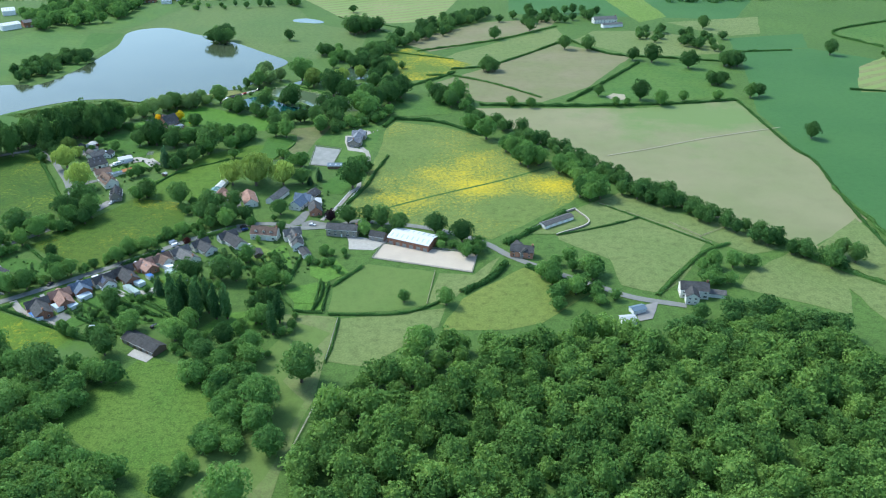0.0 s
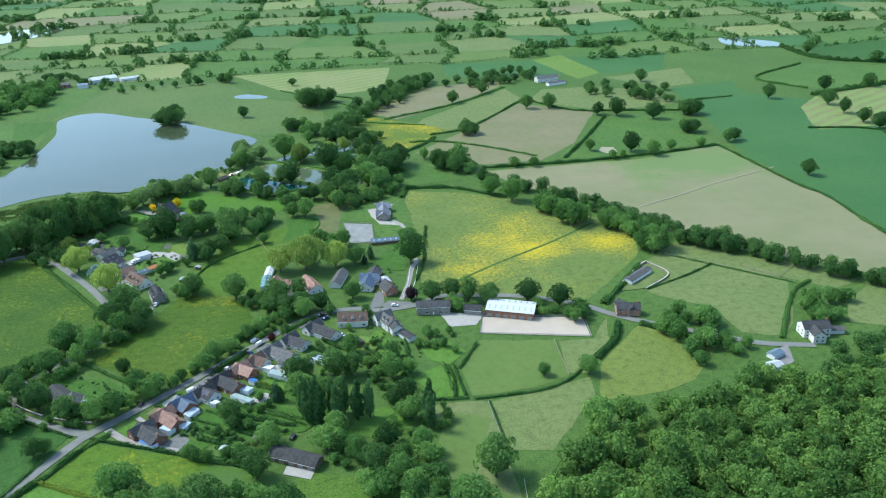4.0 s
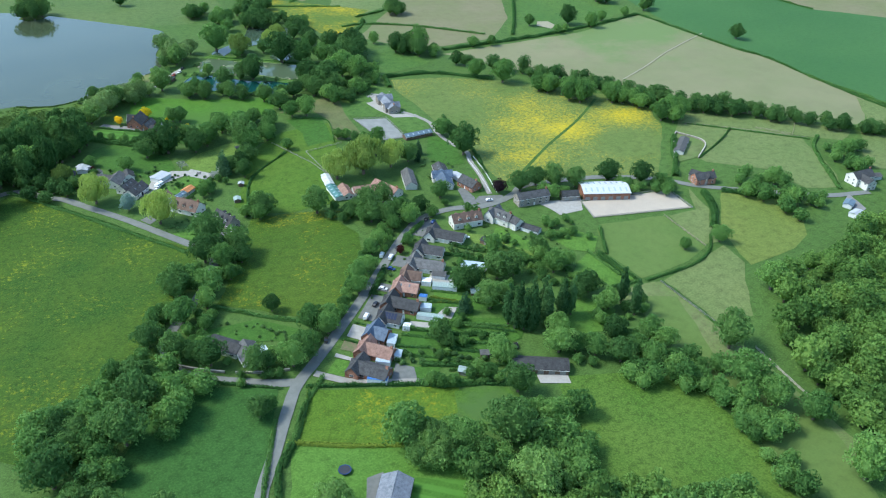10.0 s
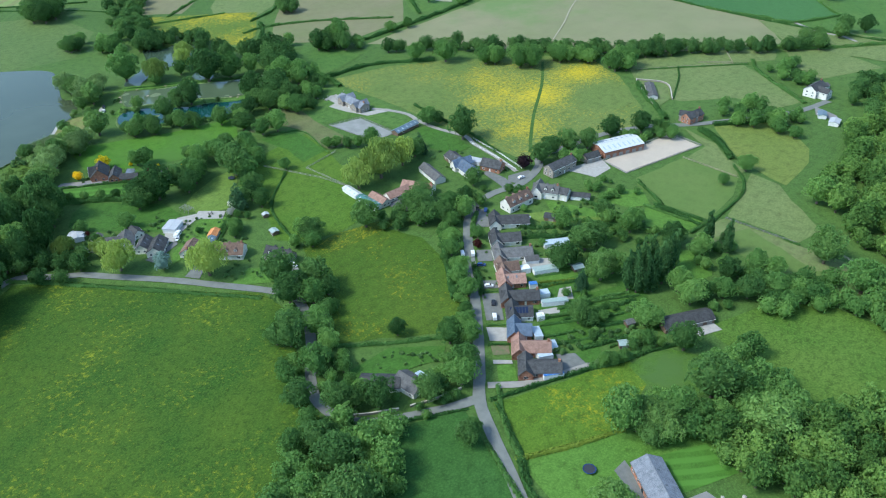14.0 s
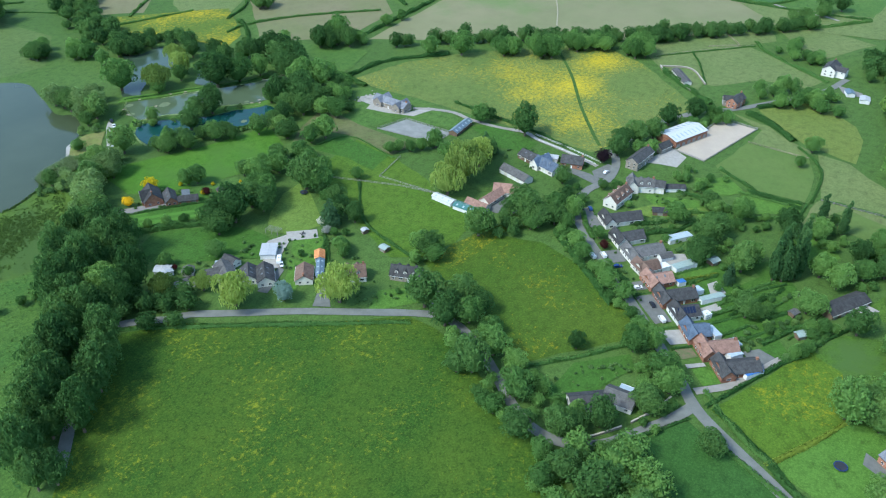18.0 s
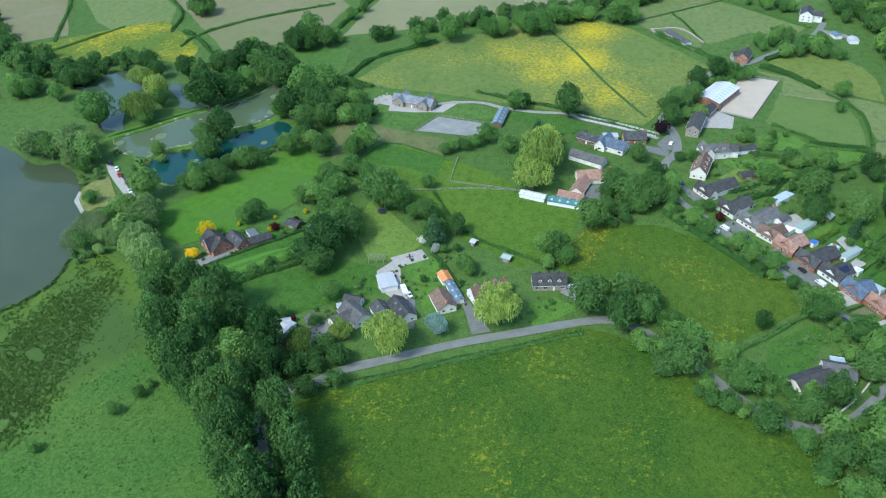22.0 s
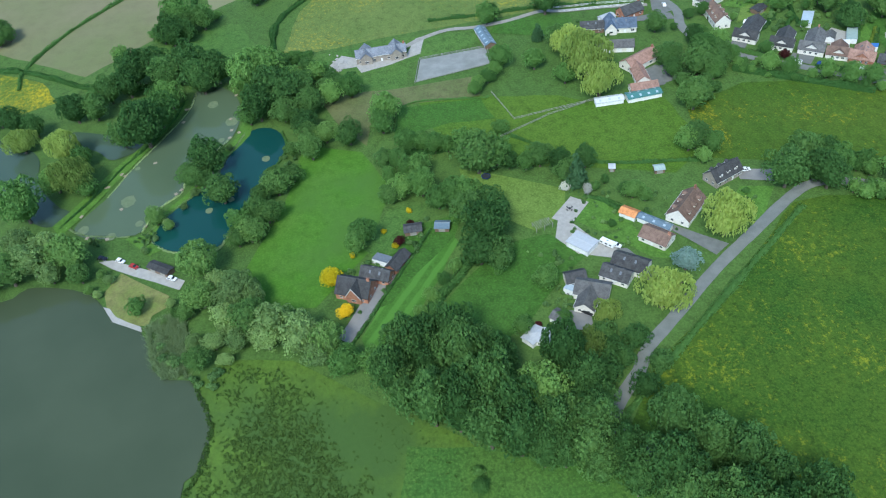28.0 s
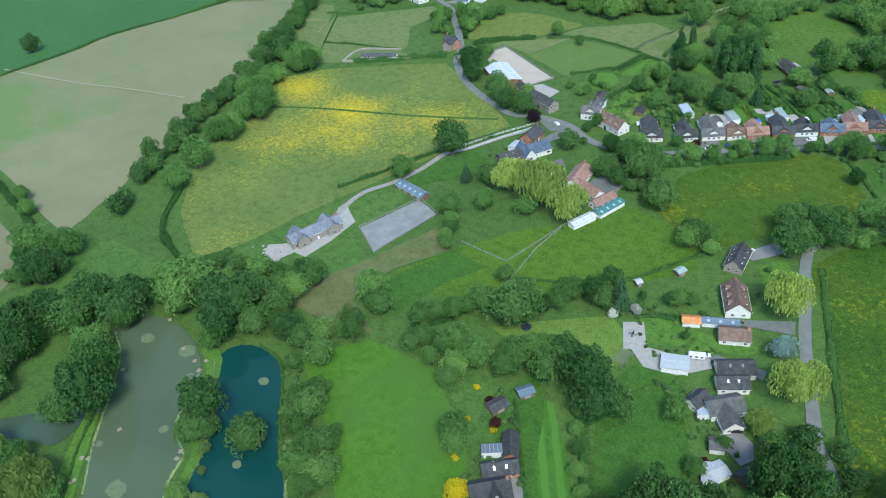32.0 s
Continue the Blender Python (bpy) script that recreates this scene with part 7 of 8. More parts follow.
for x, y, r in [(-103.2, 746.7, 12.5), (-98.8, 758.3, 7.1), (-65.4, 782.8, 7.7), (-67, 772.9, 7.6), (-61, 814.2, 6.9), (-70.2, 802.6, 6.2), (-53.3, 766.2, 7.8), (-52.1, 756.1, 7.8), (-38.9, 752.6, 9.5), (-39.6, 741.8, 10.4), (-53.4, 733.6, 9.2), (-48.8, 724, 10.8), (-66, 718, 9), (-57.9, 710.2, 9.1), (-90.5, 685, 10.7), (-103.2, 692.4, 9.1), (-96.5, 679, 9.5), (-91.9, 670.3, 7.9), (-107.3, 668.5, 6.8), (-109.4, 681.3, 6.8), (-137.8, 719, 9), (-144, 726.5, 6.4), (-164, 643, 4.9), (-196.9, 573.7, 5.6), (-203.2, 573.2, 5.6), (-198.6, 563, 5.2), (-186.6, 592.9, 4.3), (-100.7, 537.8, 6.4)]:
    tree("oak", x, y, r)
for x, y, r in [(-229.6, 616.2, 10.1), (-238.2, 621.4, 7.8), (-242.9, 615.2, 7), (-214.2, 618.7, 7.4), (-214, 610.3, 7.5)]:
    tree("oak", x, y, r)
for x, y, r in [(-120.1, 674.8, 5.3), (-131.7, 672.3, 5.7), (-134.9, 664.8, 5.7), (-139.3, 656.4, 4.6), (-138.6, 681.8, 3.6), (-161.6, 714.6, 7.8), (-155.9, 691.4, 4.5), (-168, 698.9, 4.8), (-180.1, 701.1, 5.6), (-181.8, 695.5, 5.1), (-191.5, 705.7, 5.7), (-192.5, 710.8, 4.6), (-204.9, 726, 8.9), (-165.2, 743.7, 4.4), (-189.5, 646.1, 4.6), (-184.4, 605.7, 10.5), (-190.3, 580.1, 5.9), (-177.9, 501.9, 8.3), (-204.8, 514.6, 6.9), (-170.5, 738.5, 2.4)]:
    tree("lime", x, y, r)
for x, y, r in [(-268.3, 552.6, 5)]:
    tree("silver", x, y, r)
for x, y, r in [(-208.4, 570.8, 5.1)]:
    tree("con", x, y, r)
for x, y, r in [(-214.9, 568.5, 2.5), (-209.5, 576.2, 2.3)]:
    tree("blossom", x, y, r)
for x, y, r in [(-240.6, 495.3, 8.8), (-240.5, 482.7, 6.8), (-247.2, 481.1, 7.5), (-230.5, 481.5, 7.6), (-231.5, 472.7, 5.9), (-267, 457.1, 8.0), (-270.1, 462.5, 5.1), (-288.4, 426.8, 6.5), (-281.1, 413.3, 6.4), (-274.9, 409.5, 5.0), (-269.1, 402, 6.3), (-253.7, 389.8, 6.2), (-248.5, 389.8, 4.5), (-233, 426.4, 4.2), (-298.8, 404.8, 6.2), (-294.8, 403.9, 5.5), (-153.3, 486.9, 8.3), (-155.5, 479.4, 7.0), (-148.8, 473.4, 5.9)]:
    tree("oak", x, y, r)
for x, y, r in [(-240.2, 473, 6.6), (-253.6, 454.6, 7.1), (-258.2, 442.4, 5.4), (-271, 435.8, 7.2), (-270.3, 411.1, 4.1), (-239.2, 385.2, 6.3), (-231.5, 389.7, 6.4), (-222.7, 405.3, 6.0), (-213.3, 405.6, 5.3), (-163.2, 455.7, 5.1), (-170.4, 449.1, 4.4), (-179.4, 435.8, 4.8), (-187.8, 429.6, 5.2), (-191.6, 420.7, 5.1), (-202.7, 413.2, 3.5), (-217.2, 398.7, 5.2), (-293.8, 414.9, 4.5), (-305.9, 409.2, 4.9), (-308.2, 409.6, 3.3), (-257.7, 364.3, 4.2), (-148.9, 466.3, 4.1)]:
    tree("mix", x, y, r)
for x, y, r in [(-136.6, 366.2, 2.9), (-129.3, 366.5, 2.9), (-123.8, 364.8, 2.9), (-112.5, 358.8, 2.9), (-118.2, 358.6, 2.9), (-128.1, 356.8, 2.9), (-142.6, 366.4, 3.0), (-141.7, 362.5, 3.0), (-138.7, 359.6, 3.0), (-136.1, 357.2, 3.0), (-127.6, 358, 3.0), (-118.4, 359, 2.8), (-84.7, 355.1, 2.7), (-86.1, 344.2, 2.7)]:
    tree("pop", x, y, r)
for x, y, r in [(-146.6, 401.1, 6.6), (-141.1, 398.9, 5.8), (-125.8, 400.2, 7.6), (-117, 398.8, 6.0), (-177.1, 370.6, 5.8), (-175.9, 366.5, 4.3), (-165.1, 326.8, 6.4), (-93.4, 369.4, 6.1), (-100, 367.5, 4.9), (-108.1, 333.6, 6.2), (-114.7, 321.4, 6.5)]:
    tree("oak", x, y, r)
for x, y, r in [(-135, 378.8, 5.7), (-115, 420.4, 5.7), (-96.5, 405.5, 4.6), (-97.5, 391.3, 6.2), (-88, 393.5, 4.6), (-160, 348.1, 6.2), (-158.8, 344.2, 4.8), (-134.3, 339.2, 6.9), (-129.3, 347.8, 6.0), (-127.5, 336.4, 5.0), (-172.9, 344.4, 3.3), (-171.3, 339.6, 3.7), (-177.7, 343.3, 3.0), (-193.9, 347.2, 3.2), (-191.4, 344.8, 3.2), (-186.6, 343, 3.0), (-93.7, 353.6, 5.4), (-96.9, 354.5, 4.8), (-103.9, 322.6, 5.1), (-121.7, 329.9, 5.5), (-105, 313.1, 6.1), (-93.4, 326.6, 5.8), (-91.6, 318.8, 5.8), (-168.7, 335.5, 2.6)]:
    tree("mix", x, y, r)
for x, y, r in [(-143.2, 380.3, 7.2), (-182.6, 359.9, 2.6)]:
    tree("lime", x, y, r)
for x, y, r in [(-155.2, 383.2, 3.6)]:
    tree("con", x, y, r)
for x, y, r in [(-133.2, 534.8, 12.2), (-150.3, 535.8, 9.5), (-114, 535.8, 8.8)]:
    tree("wil", x, y, r)
for x, y, r in [(-139.8, 495.9, 6.4), (-149.7, 497.6, 5.2)]:
    tree("oak", x, y, r)
for x, y, r in [(-89.7, 544.1, 3.3), (-94.9, 535.3, 2.6)]:
    tree("con", x, y, r)
for x, y, r in [(-138.5, 467.5, 5.7), (-139.7, 476.5, 6.3), (-159.4, 481.7, 5.0), (-125.4, 589.5, 3.6), (-120.8, 586.1, 3.9), (-117.4, 580.3, 3.9), (-112.8, 575.2, 3.9), (-106.9, 570.9, 4.0), (-204.7, 518.3, 5.8), (-202.7, 513.7, 4.2), (-123.1, 468.8, 3.6), (-102.5, 456.9, 3.7), (-214, 516.7, 3.7), (-149.5, 449, 3.3), (-168.5, 499.4, 3.3)]:
    tree("mix", x, y, r)
for x, y, r in [(-191.6, 703.6, 5.7), (-182, 697.3, 5.3), (-165.2, 691.2, 6.5), (-158.4, 683.4, 4.8), (-145.5, 673.1, 6.4), (-140.9, 654.5, 6.6)]:
    tree("lime", x, y, r)
for x, y, r in [(-146.4, 722.8, 4.7), (-136, 720.7, 4.7), (-123, 672.8, 6.5), (-109.3, 667.2, 6.5)]:
    tree("oak", x, y, r)
for x, y, r in [(-107.5, 486.5, 5.6), (-127.4, 475.5, 5.0), (-136, 477, 5.2), (-145, 476, 5.0)]:
    tree("oak", x, y, r)
for x, y, r in [(-198.7, 640.6, 1.3), (-217.3, 650.6, 1.5), (-207.1, 653.2, 1.2), (-216.6, 667.9, 1.3)]:
    tree("gold", x, y, r)
for x, y, r in [(-226.4, 715, 7), (-229, 707.2, 5.3), (-246.7, 702.1, 7.6), (-256.3, 693.1, 8.2), (-251.9, 705.3, 5.6), (-264.9, 688.9, 5.8), (-247.6, 715.2, 4.9), (-238.5, 719.5, 3), (-170.9, 788, 7), (-178.6, 793.6, 7.5), (-180, 809.4, 8), (-180, 818.1, 8), (-186, 785.8, 5), (-162.4, 800.3, 6.5), (-223.6, 712.2, 6.5), (-235.5, 718.4, 5.5), (-253.9, 720.6, 3), (-241.8, 731, 3), (-215.7, 720.3, 5), (-241.5, 715.3, 4), (-245.4, 723.8, 4), (-248.2, 708.7, 4), (-201.9, 767.5, 1.8), (-217.2, 739.1, 2), (-225.7, 742.3, 1.6), (-195, 763.1, 2.2)]:
    tree("sallow", x, y, r)
for x, y, r in [(-241.1, 709.7, 7.7), (-262.4, 685.2, 7.3), (-222.4, 726.7, 6), (-180.1, 778.3, 8.5), (-181.4, 801.5, 7.5), (-190.4, 774.4, 5), (-221.9, 727.1, 6), (-231.6, 710.2, 4), (-225.9, 733.2, 3.8), (-252.6, 730, 4.6), (-198.1, 770.8, 2), (-223.3, 737.6, 2.2), (-190.5, 766.2, 2)]:
    tree("lime", x, y, r)
for x, y, r in [(-193.9, 370.5, 1.5), (-193, 367.6, 1.5), (-188.2, 367.3, 1.5), (-193.6, 364.1, 1.5), (-190.3, 361.8, 1.5), (-176, 359.2, 1.5), (-174.2, 356.3, 1.5), (-172, 353.9, 1.5), (-169.5, 350.6, 1.5), (-166.3, 350.6, 1.5), (-176.5, 354.8, 1.5), (-182.5, 365.5, 1.5), (-196.4, 349.9, 1.5), (-194, 349.2, 1.5), (-191.2, 347.8, 1.5), (-188.5, 346.2, 1.5), (-198.7, 367.9, 1.5), (-198.3, 364.5, 1.5), (-155.9, 357.7, 1.5), (-152.3, 356.7, 1.5), (-132.5, 433.5, 1.8), (-130.5, 429.8, 1.8), (-127.1, 426.3, 1.8), (-120.4, 428.4, 1.8), (-117.2, 426.1, 1.8), (-116.4, 420.9, 1.8), (-128.1, 436.1, 1.8), (-106.7, 423.3, 1.8), (-92, 412.9, 1.8), (-94.3, 407.5, 1.8), (-90.6, 407.2, 1.8), (-125.2, 407.3, 1.8), (-129.4, 408.2, 1.8), (-141.7, 410.7, 1.8), (-110.3, 428.2, 1.8)]:
    tree("shrub", x, y, r)
tree("red", -157.1, 443.3, 2.6)
for x, y, r in [(-340.5, 655.4, 3.0), (-330, 650.3, 2.8), (-363, 671.4, 2.2), (-324.4, 649.3, 1.8)]:
    tree("mix", x, y, r)
for x, y, r in [(-221.6, 554.7, 3.4), (-223.2, 551.3, 3.2), (-214, 564.8, 2.4), (-211.4, 559.4, 2.0), (-237.1, 567.5, 1.8), (-238.4, 511, 1.6)]:
    tree("mix", x, y, r)
for x, y, r in [(-262.5, 655.5, 2.6), (-256.5, 650.0, 2.9), (-250.2, 644.2, 3.2), (-243.9, 637.7, 2.8), (-238.3, 631.6, 3), (-234.2, 625.3, 2.6), (-232.7, 616.0, 2.4)]:
    tree("mix", x, y, r)
for x, y, r in [(-122.3, 709.6, 1.8), (-129.8, 714.6, 1.5), (-151.2, 727.0, 2.2), (-158.7, 732.3, 1.7), (-167.8, 739.4, 2), (-175.5, 744.9, 1.5), (-182.1, 749.1, 1.8)]:
    tree("sallow", x, y, r)
clump("oak", 0.8, 730.4, 13.1)
clump("oak", -91.1, 852.3, 12.0)
clump("oak", -129.6, 901.6, 10.9)
clump("oak", 48.6, 835.9, 11.2)
clump("oak", -103.7, 1005.6, 18.4)
clump("mix", 55.7, 601.5, 11.2)
clump("mix", 66.1, 576.2, 13.3)
clump("mix", 91.2, 560.2, 11.2)
clump("mix", 101.9, 543.9, 11.2)
clump("mix", 102.0, 516.0, 13.2)
clump("lime", -214.8, 313.8, 10.7)
clump("lime", -328.5, 340.3, 11.0)
clump("oak", -330.5, 381.7, 10.8)
clump("oak", -101.5, 1030.7, 11.0)
clump("oak", -86.5, 1020.9, 13.1)
clump("oak", 305.0, 855.2, 13.0)
clump("oak", 270.1, 787.3, 10.8)
clump("mix", -112.0, 874.4, 11.4)
hedge([(9.5, 841.2), (58.2, 863.6), (147.2, 970.5)], 2, 2.4)
hedge([(-28, 917.1), (64.6, 970.6), (144, 1042.7)], 2, 2.4)
hedge([(116, 731.5), (153.5, 782.6), (210.4, 867.3)], 2.5, 3)
hedge([(34.2, 719.7), (90.9, 718), (142.5, 717.9), (216.4, 724.5), (271.7, 734.8)], 2.5, 4)
hedge([(151, 964.5), (186.7, 903.8), (245.6, 886.6), (303.2, 872.2)], 2.2, 2.6)
hedge([(321.5, 911.4), (395.2, 921.5)], 2, 2)
hedge([(-59.7, 912.7), (10, 883.1)], 1.6, 2)
hedge([(-45, 939.6), (-64.8, 1001.6), (-138, 1098.9)], 1, 1.4)
hedge([(-64.1, 394.8), (-64.3, 367.4)], 1.6, 1.5)
hedge([(-79.2, 366.3), (-64.6, 364.6)], 1.6, 1.5)
hedge([(-61.3, 392.8), (-47.4, 414.3)], 1.8, 2)
hedge([(-60.2, 363), (-28, 362.9), (-10.3, 369.1), (3.4, 380.8)], 1.5, 1.6)
hedge([(-54.3, 358.2), (-55, 334.9), (-56.8, 320.6)], 1.3, 1.3)
hedge([(11.2, 385.8), (27.6, 401.5), (36.8, 418.2)], 3, 4)
hedge([(49.7, 414.7), (79.8, 385.7)], 3, 4)
hedge([(73.2, 456.2), (107.7, 470), (128.2, 480.9)], 1.4, 1.2)
hedge([(106.1, 503.3), (128.2, 481.1), (165.3, 443.2)], 1.2, 1.2)
hedge([(81, 488.6), (50, 455.3), (38.6, 443.7)], 2.6, 4)
hedge([(118.2, 383.3), (154.4, 429.4), (175.9, 444.1)], 2, 3)
hedge([(-257, 344), (-244.7, 336.2), (-231.2, 328.1), (-221, 323)], 1.5, 2.4, "brighthedge", "bright yellowish green clipped hedge")
hedge([(-173.9, 382.8), (-150.5, 366.9)], 1.8, 1.6, "hedge", "leafy garden hedge between two plots")
hedge([(-179, 376.3), (-166.8, 370.3), (-151.8, 361.6)], 1.8, 1.6, "hedge", "leafy garden hedge between two plots")
hedge([(-182.3, 351), (-169.8, 346.6), (-156.5, 342.5)], 2, 1.8, "hedge", "leafy garden hedge between two plots")
hedge([(-84.1, 434.8), (-85.4, 418.5), (-87.2, 399.2)], 2.2, 2, "hedge", "leafy garden hedge between two plots")
hedge([(-67.1, 393.1), (-66.9, 380.4), (-69.4, 367.6)], 1.8, 1.8, "hedge", "leafy garden hedge between two plots")
hedge([(-110.4, 434.1), (-103.2, 416.5), (-94.8, 398.3)], 1.8, 1.8, "hedge", "leafy garden hedge between two plots")
hedge([(-275.3, 311.6), (-273.3, 307.6), (-268, 304.1)], 1.6, 2.2, "brighthedge", "bright yellow green hedge by the farm entrance")
hedge([(-185.2, 384.6), (-177.2, 379.2), (-168.3, 372.8), (-160.6, 367.6), (-152.7, 362.6)], 2.2, 2, "hedge", "leafy garden hedge between two plots")
hedge([(-191.6, 360.1), (-182.8, 354.6), (-171.6, 348.7)], 2, 2, "hedge", "leafy garden hedge between two plots")
hedge([(-195, 376.6), (-189.4, 372.5), (-183.1, 368.6)], 1.4, 2.2, "hedge", "leafy garden hedge between two plots")
hedge([(-175.3, 364), (-169.5, 359.4), (-164.5, 355.2)], 1.6, 2.4, "hedge", "leafy garden hedge between two plots")
hedge([(-166, 379.8), (-155.9, 373.2), (-144.6, 365.4)], 1.8, 1.8, "hedge", "leafy garden hedge between two plots")
hedge([(-164.6, 398), (-159.1, 394.4), (-153.5, 390)], 1.5, 1.5, "hedge", "leafy garden hedge between two plots")
hedge([(-159.7, 405.4), (-146.8, 395.5)], 1.2, 1.4, "hedge", "leafy garden hedge between two plots")
hedge([(-132.5, 463.9), (-141.5, 459), (-151.3, 451.3)], 2.4, 3, "hedge", "leafy garden hedge between two plots")
hedge([(-170.9, 434.6), (-179.4, 424.4), (-187.1, 416.4)], 2.2, 3, "hedge", "leafy garden hedge between two plots")
hedge([(-137.2, 432.2), (-130.4, 425.1), (-124.2, 417.4)], 2.2, 3.2, "hedge", "leafy garden hedge between two plots")
hedge([(-128.8, 440), (-124.7, 432.4), (-117.8, 425.2)], 2, 3, "hedge", "leafy garden hedge between two plots")
hedge([(-154.9, 424.2), (-149.4, 419.2), (-143.3, 414.8)], 1.4, 1.5, "hedge", "leafy garden hedge between two plots")
hedge([(-216, 569.4), (-221, 565), (-227.9, 561.1)], 1.8, 2.0, "hedge", "leafy garden hedge between two plots")
hedge([(-238.5, 370.1), (-186.1, 343.5), (-163.8, 330.5)], 1.8, 1.6)
hedge([(-263.2, 334.6), (-253.2, 346), (-239.6, 366.7)], 1.8, 2)
hedge([(-273.7, 312.5), (-265.9, 332.8), (-257.5, 343)], 2.0, 2.5)
hedge([(-279.2, 315.6), (-269.6, 334.9), (-257.8, 357.4)], 1.6, 2)
hedge([(-285.3, 401.3), (-267.2, 387.6), (-249.2, 374.8)], 1.3, 1.4)
hedge([(-322.2, 603.1), (-301.5, 572.3), (-253.4, 495.8)], 1.3, 3)
hedge([(-255, 441.2), (-237.8, 424.1), (-219.5, 408)], 1.7, 2)
hedge([(-155.9, 468.4), (-197.3, 424.5)], 3, 4)
hedge([(-231.5, 372.6), (-247, 357.5), (-256.3, 343)], 1.8, 2)
hedge([(-44.2, 680.1), (-4.8, 672.6), (32, 640)], 2.5, 3.5)
hedge([(-138.9, 633.2), (-119.5, 622.2), (-130, 584.7)], 1.2, 0.5)
hedge([(-261.8, 677.4), (-238.5, 657.7), (-213.4, 635.7)], 1.6, 1.4)
hedge([(-226, 618), (-236, 626), (-244, 634), (-252, 643), (-262, 652), (-270, 660)], 3.2, 4.5)
hedge([(-163.8, 609.4), (-156.7, 636.7)], 3, 5)
hedge([(-164.6, 584.3), (-196.2, 558), (-212.6, 516.7)], 1.6, 1.6)
hedge([(-219.4, 565.4), (-236.4, 551.3)], 1.3, 1.3)
hedge([(-37.6, 727), (-44.6, 745.4), (-38.2, 772.5), (-1.3, 811.6), (11.5, 831.8)], 2.4, 3.5)
hedge([(-43.3, 680.9), (-50, 659.9)], 2.4, 4)
hedge([(-188.4, 381.7), (-173.7, 369.8), (-159.4, 358.9)], 1.5, 1.4)
hedge([(-176.6, 390.1), (-161.2, 376.4), (-144, 360.6)], 1.4, 1.2)
hedge([(-165.8, 401.1), (-152.5, 389.9)], 1.4, 1.2)
hedge([(-196.1, 370.2), (-180.3, 358.4), (-165.8, 342.5)], 1.6, 1.6)
hedge([(-198.1, 350.5), (-186, 342.5), (-172.3, 338.1)], 2.5, 3.5)
hedge([(-156.1, 407.7), (-137.8, 394.7)], 1.5, 1.5)
hedge([(-133.3, 419.8), (-111.3, 411.7), (-91.1, 397.6)], 1.8, 2.5)
hedge([(-114.6, 424), (-103.3, 403.1)], 1.5, 1.6)
hedge([(-69.3, 398.2), (-69.4, 373.8)], 1.5, 1.5)
hedge([(-90.9, 397.7), (-90.1, 384.3), (-81.9, 371.1)], 1.5, 1.5)
hedge([(-42.7, 590.9), (-50, 558.9), (-55.1, 531.1), (-65.4, 502.3)], 1.8, 2.2)
hedge([(-15.8, 818.6), (7.3, 816.8), (46, 792.2), (92.2, 743.3)], 1.8, 2.2)
hedge([(-49.3, 1028), (-95, 1069.4), (-119.6, 1092.2)], 1.5, 1.6)
hedge([(274, 734), (278, 613), (284, 582), (277, 520), (273, 470), (272, 420), (276, 373)], 1.8, 2.4)
hedge([(277, 530), (277, 500), (279, 478), (279, 456), (295, 443), (321, 429)], 2, 2.6)
hedge([(321, 429), (338, 446), (365, 467), (409, 488), (494, 485)], 1.6, 2)
hedge([(207, 456), (220, 426), (237, 406), (273, 373)], 2.6, 4)
hedge([(395, 768), (440, 757), (485, 731), (560, 750)], 2, 2.6)
hedge([(490, 900), (551, 918), (602, 929), (660, 927), (760, 900)], 5, 8)
hedge([(647, 1212), (642, 1111), (710, 1061), (794, 1079)], 5, 8)
hedge([(463, 671), (457, 735)], 1.6, 2)
hedge([(505, 935), (480, 1010), (592, 1081)], 2.5, 3)
hedge([(-150, 786), (-134, 772.5), (-116, 760), (-100, 746), (-84, 735), (-70, 729.5)], 1.3, 1.2, "hedge", "low hedge along the bank between ponds")
hedge([(-168, 757), (-166, 762), (-160, 775), (-152, 783)], 0.5, 1.2, "palereeds", "pale reeds along the pond edge")
hedge([(-174, 748), (-185, 739), (-191, 722), (-182, 713.5)], 0.5, 1.4, "palereeds", "pale reeds along the pond edge")
hedge([(-170, 748.5), (-161, 741), (-151, 729), (-140, 718), (-128, 711.5), (-112, 702)], 0.5, 1.0, "palereeds", "pale reeds along the pond edge")
hedge([(-167, 751), (-154, 743.5), (-146, 733.5), (-132, 729.5), (-120, 716.5), (-112, 708.5)], 0.5, 1.0, "palereeds", "pale reeds along the pond edge")
hedge([(-136, 766), (-118, 755), (-98, 740), (-80, 728), (-64, 723)], 0.5, 1.0, "palereeds", "pale reeds along the pond edge")
hedge([(-181, 713), (-158, 700.5), (-134, 684.5), (-118, 684)], 0.9, 1.4, "hedge", "low green growth along the pond edge")
hedge([(-185.6, 417.7), (-180.2, 412.4)], 1.2, 1)
hedge([(-203.5, 400.3), (-198.4, 395.3)], 1.2, 1)
hedge([(-213, 391.2), (-208.3, 386)], 1.2, 1.2)
hedge([(-185.6, 385.7), (-175.6, 377.8)], 1.5, 1.4)
hedge([(-161.7, 395.9), (-151.4, 390)], 1.4, 1.4, "brighthedge", "bright yellowish green clipped hedge")
hedge([(-162.8, 401.2), (-152.2, 390.9)], 1.3, 1.4, "brighthedge", "bright yellowish green clipped hedge")
hedge([(-187.3, 359.2), (-172.1, 349.2)], 1.5, 1.6)
hedge([(-184, 384.7), (-174.2, 376.4)], 1.5, 1.4)
hedge([(-166.6, 369.5), (-147.6, 360.5)], 1.6, 1.8)
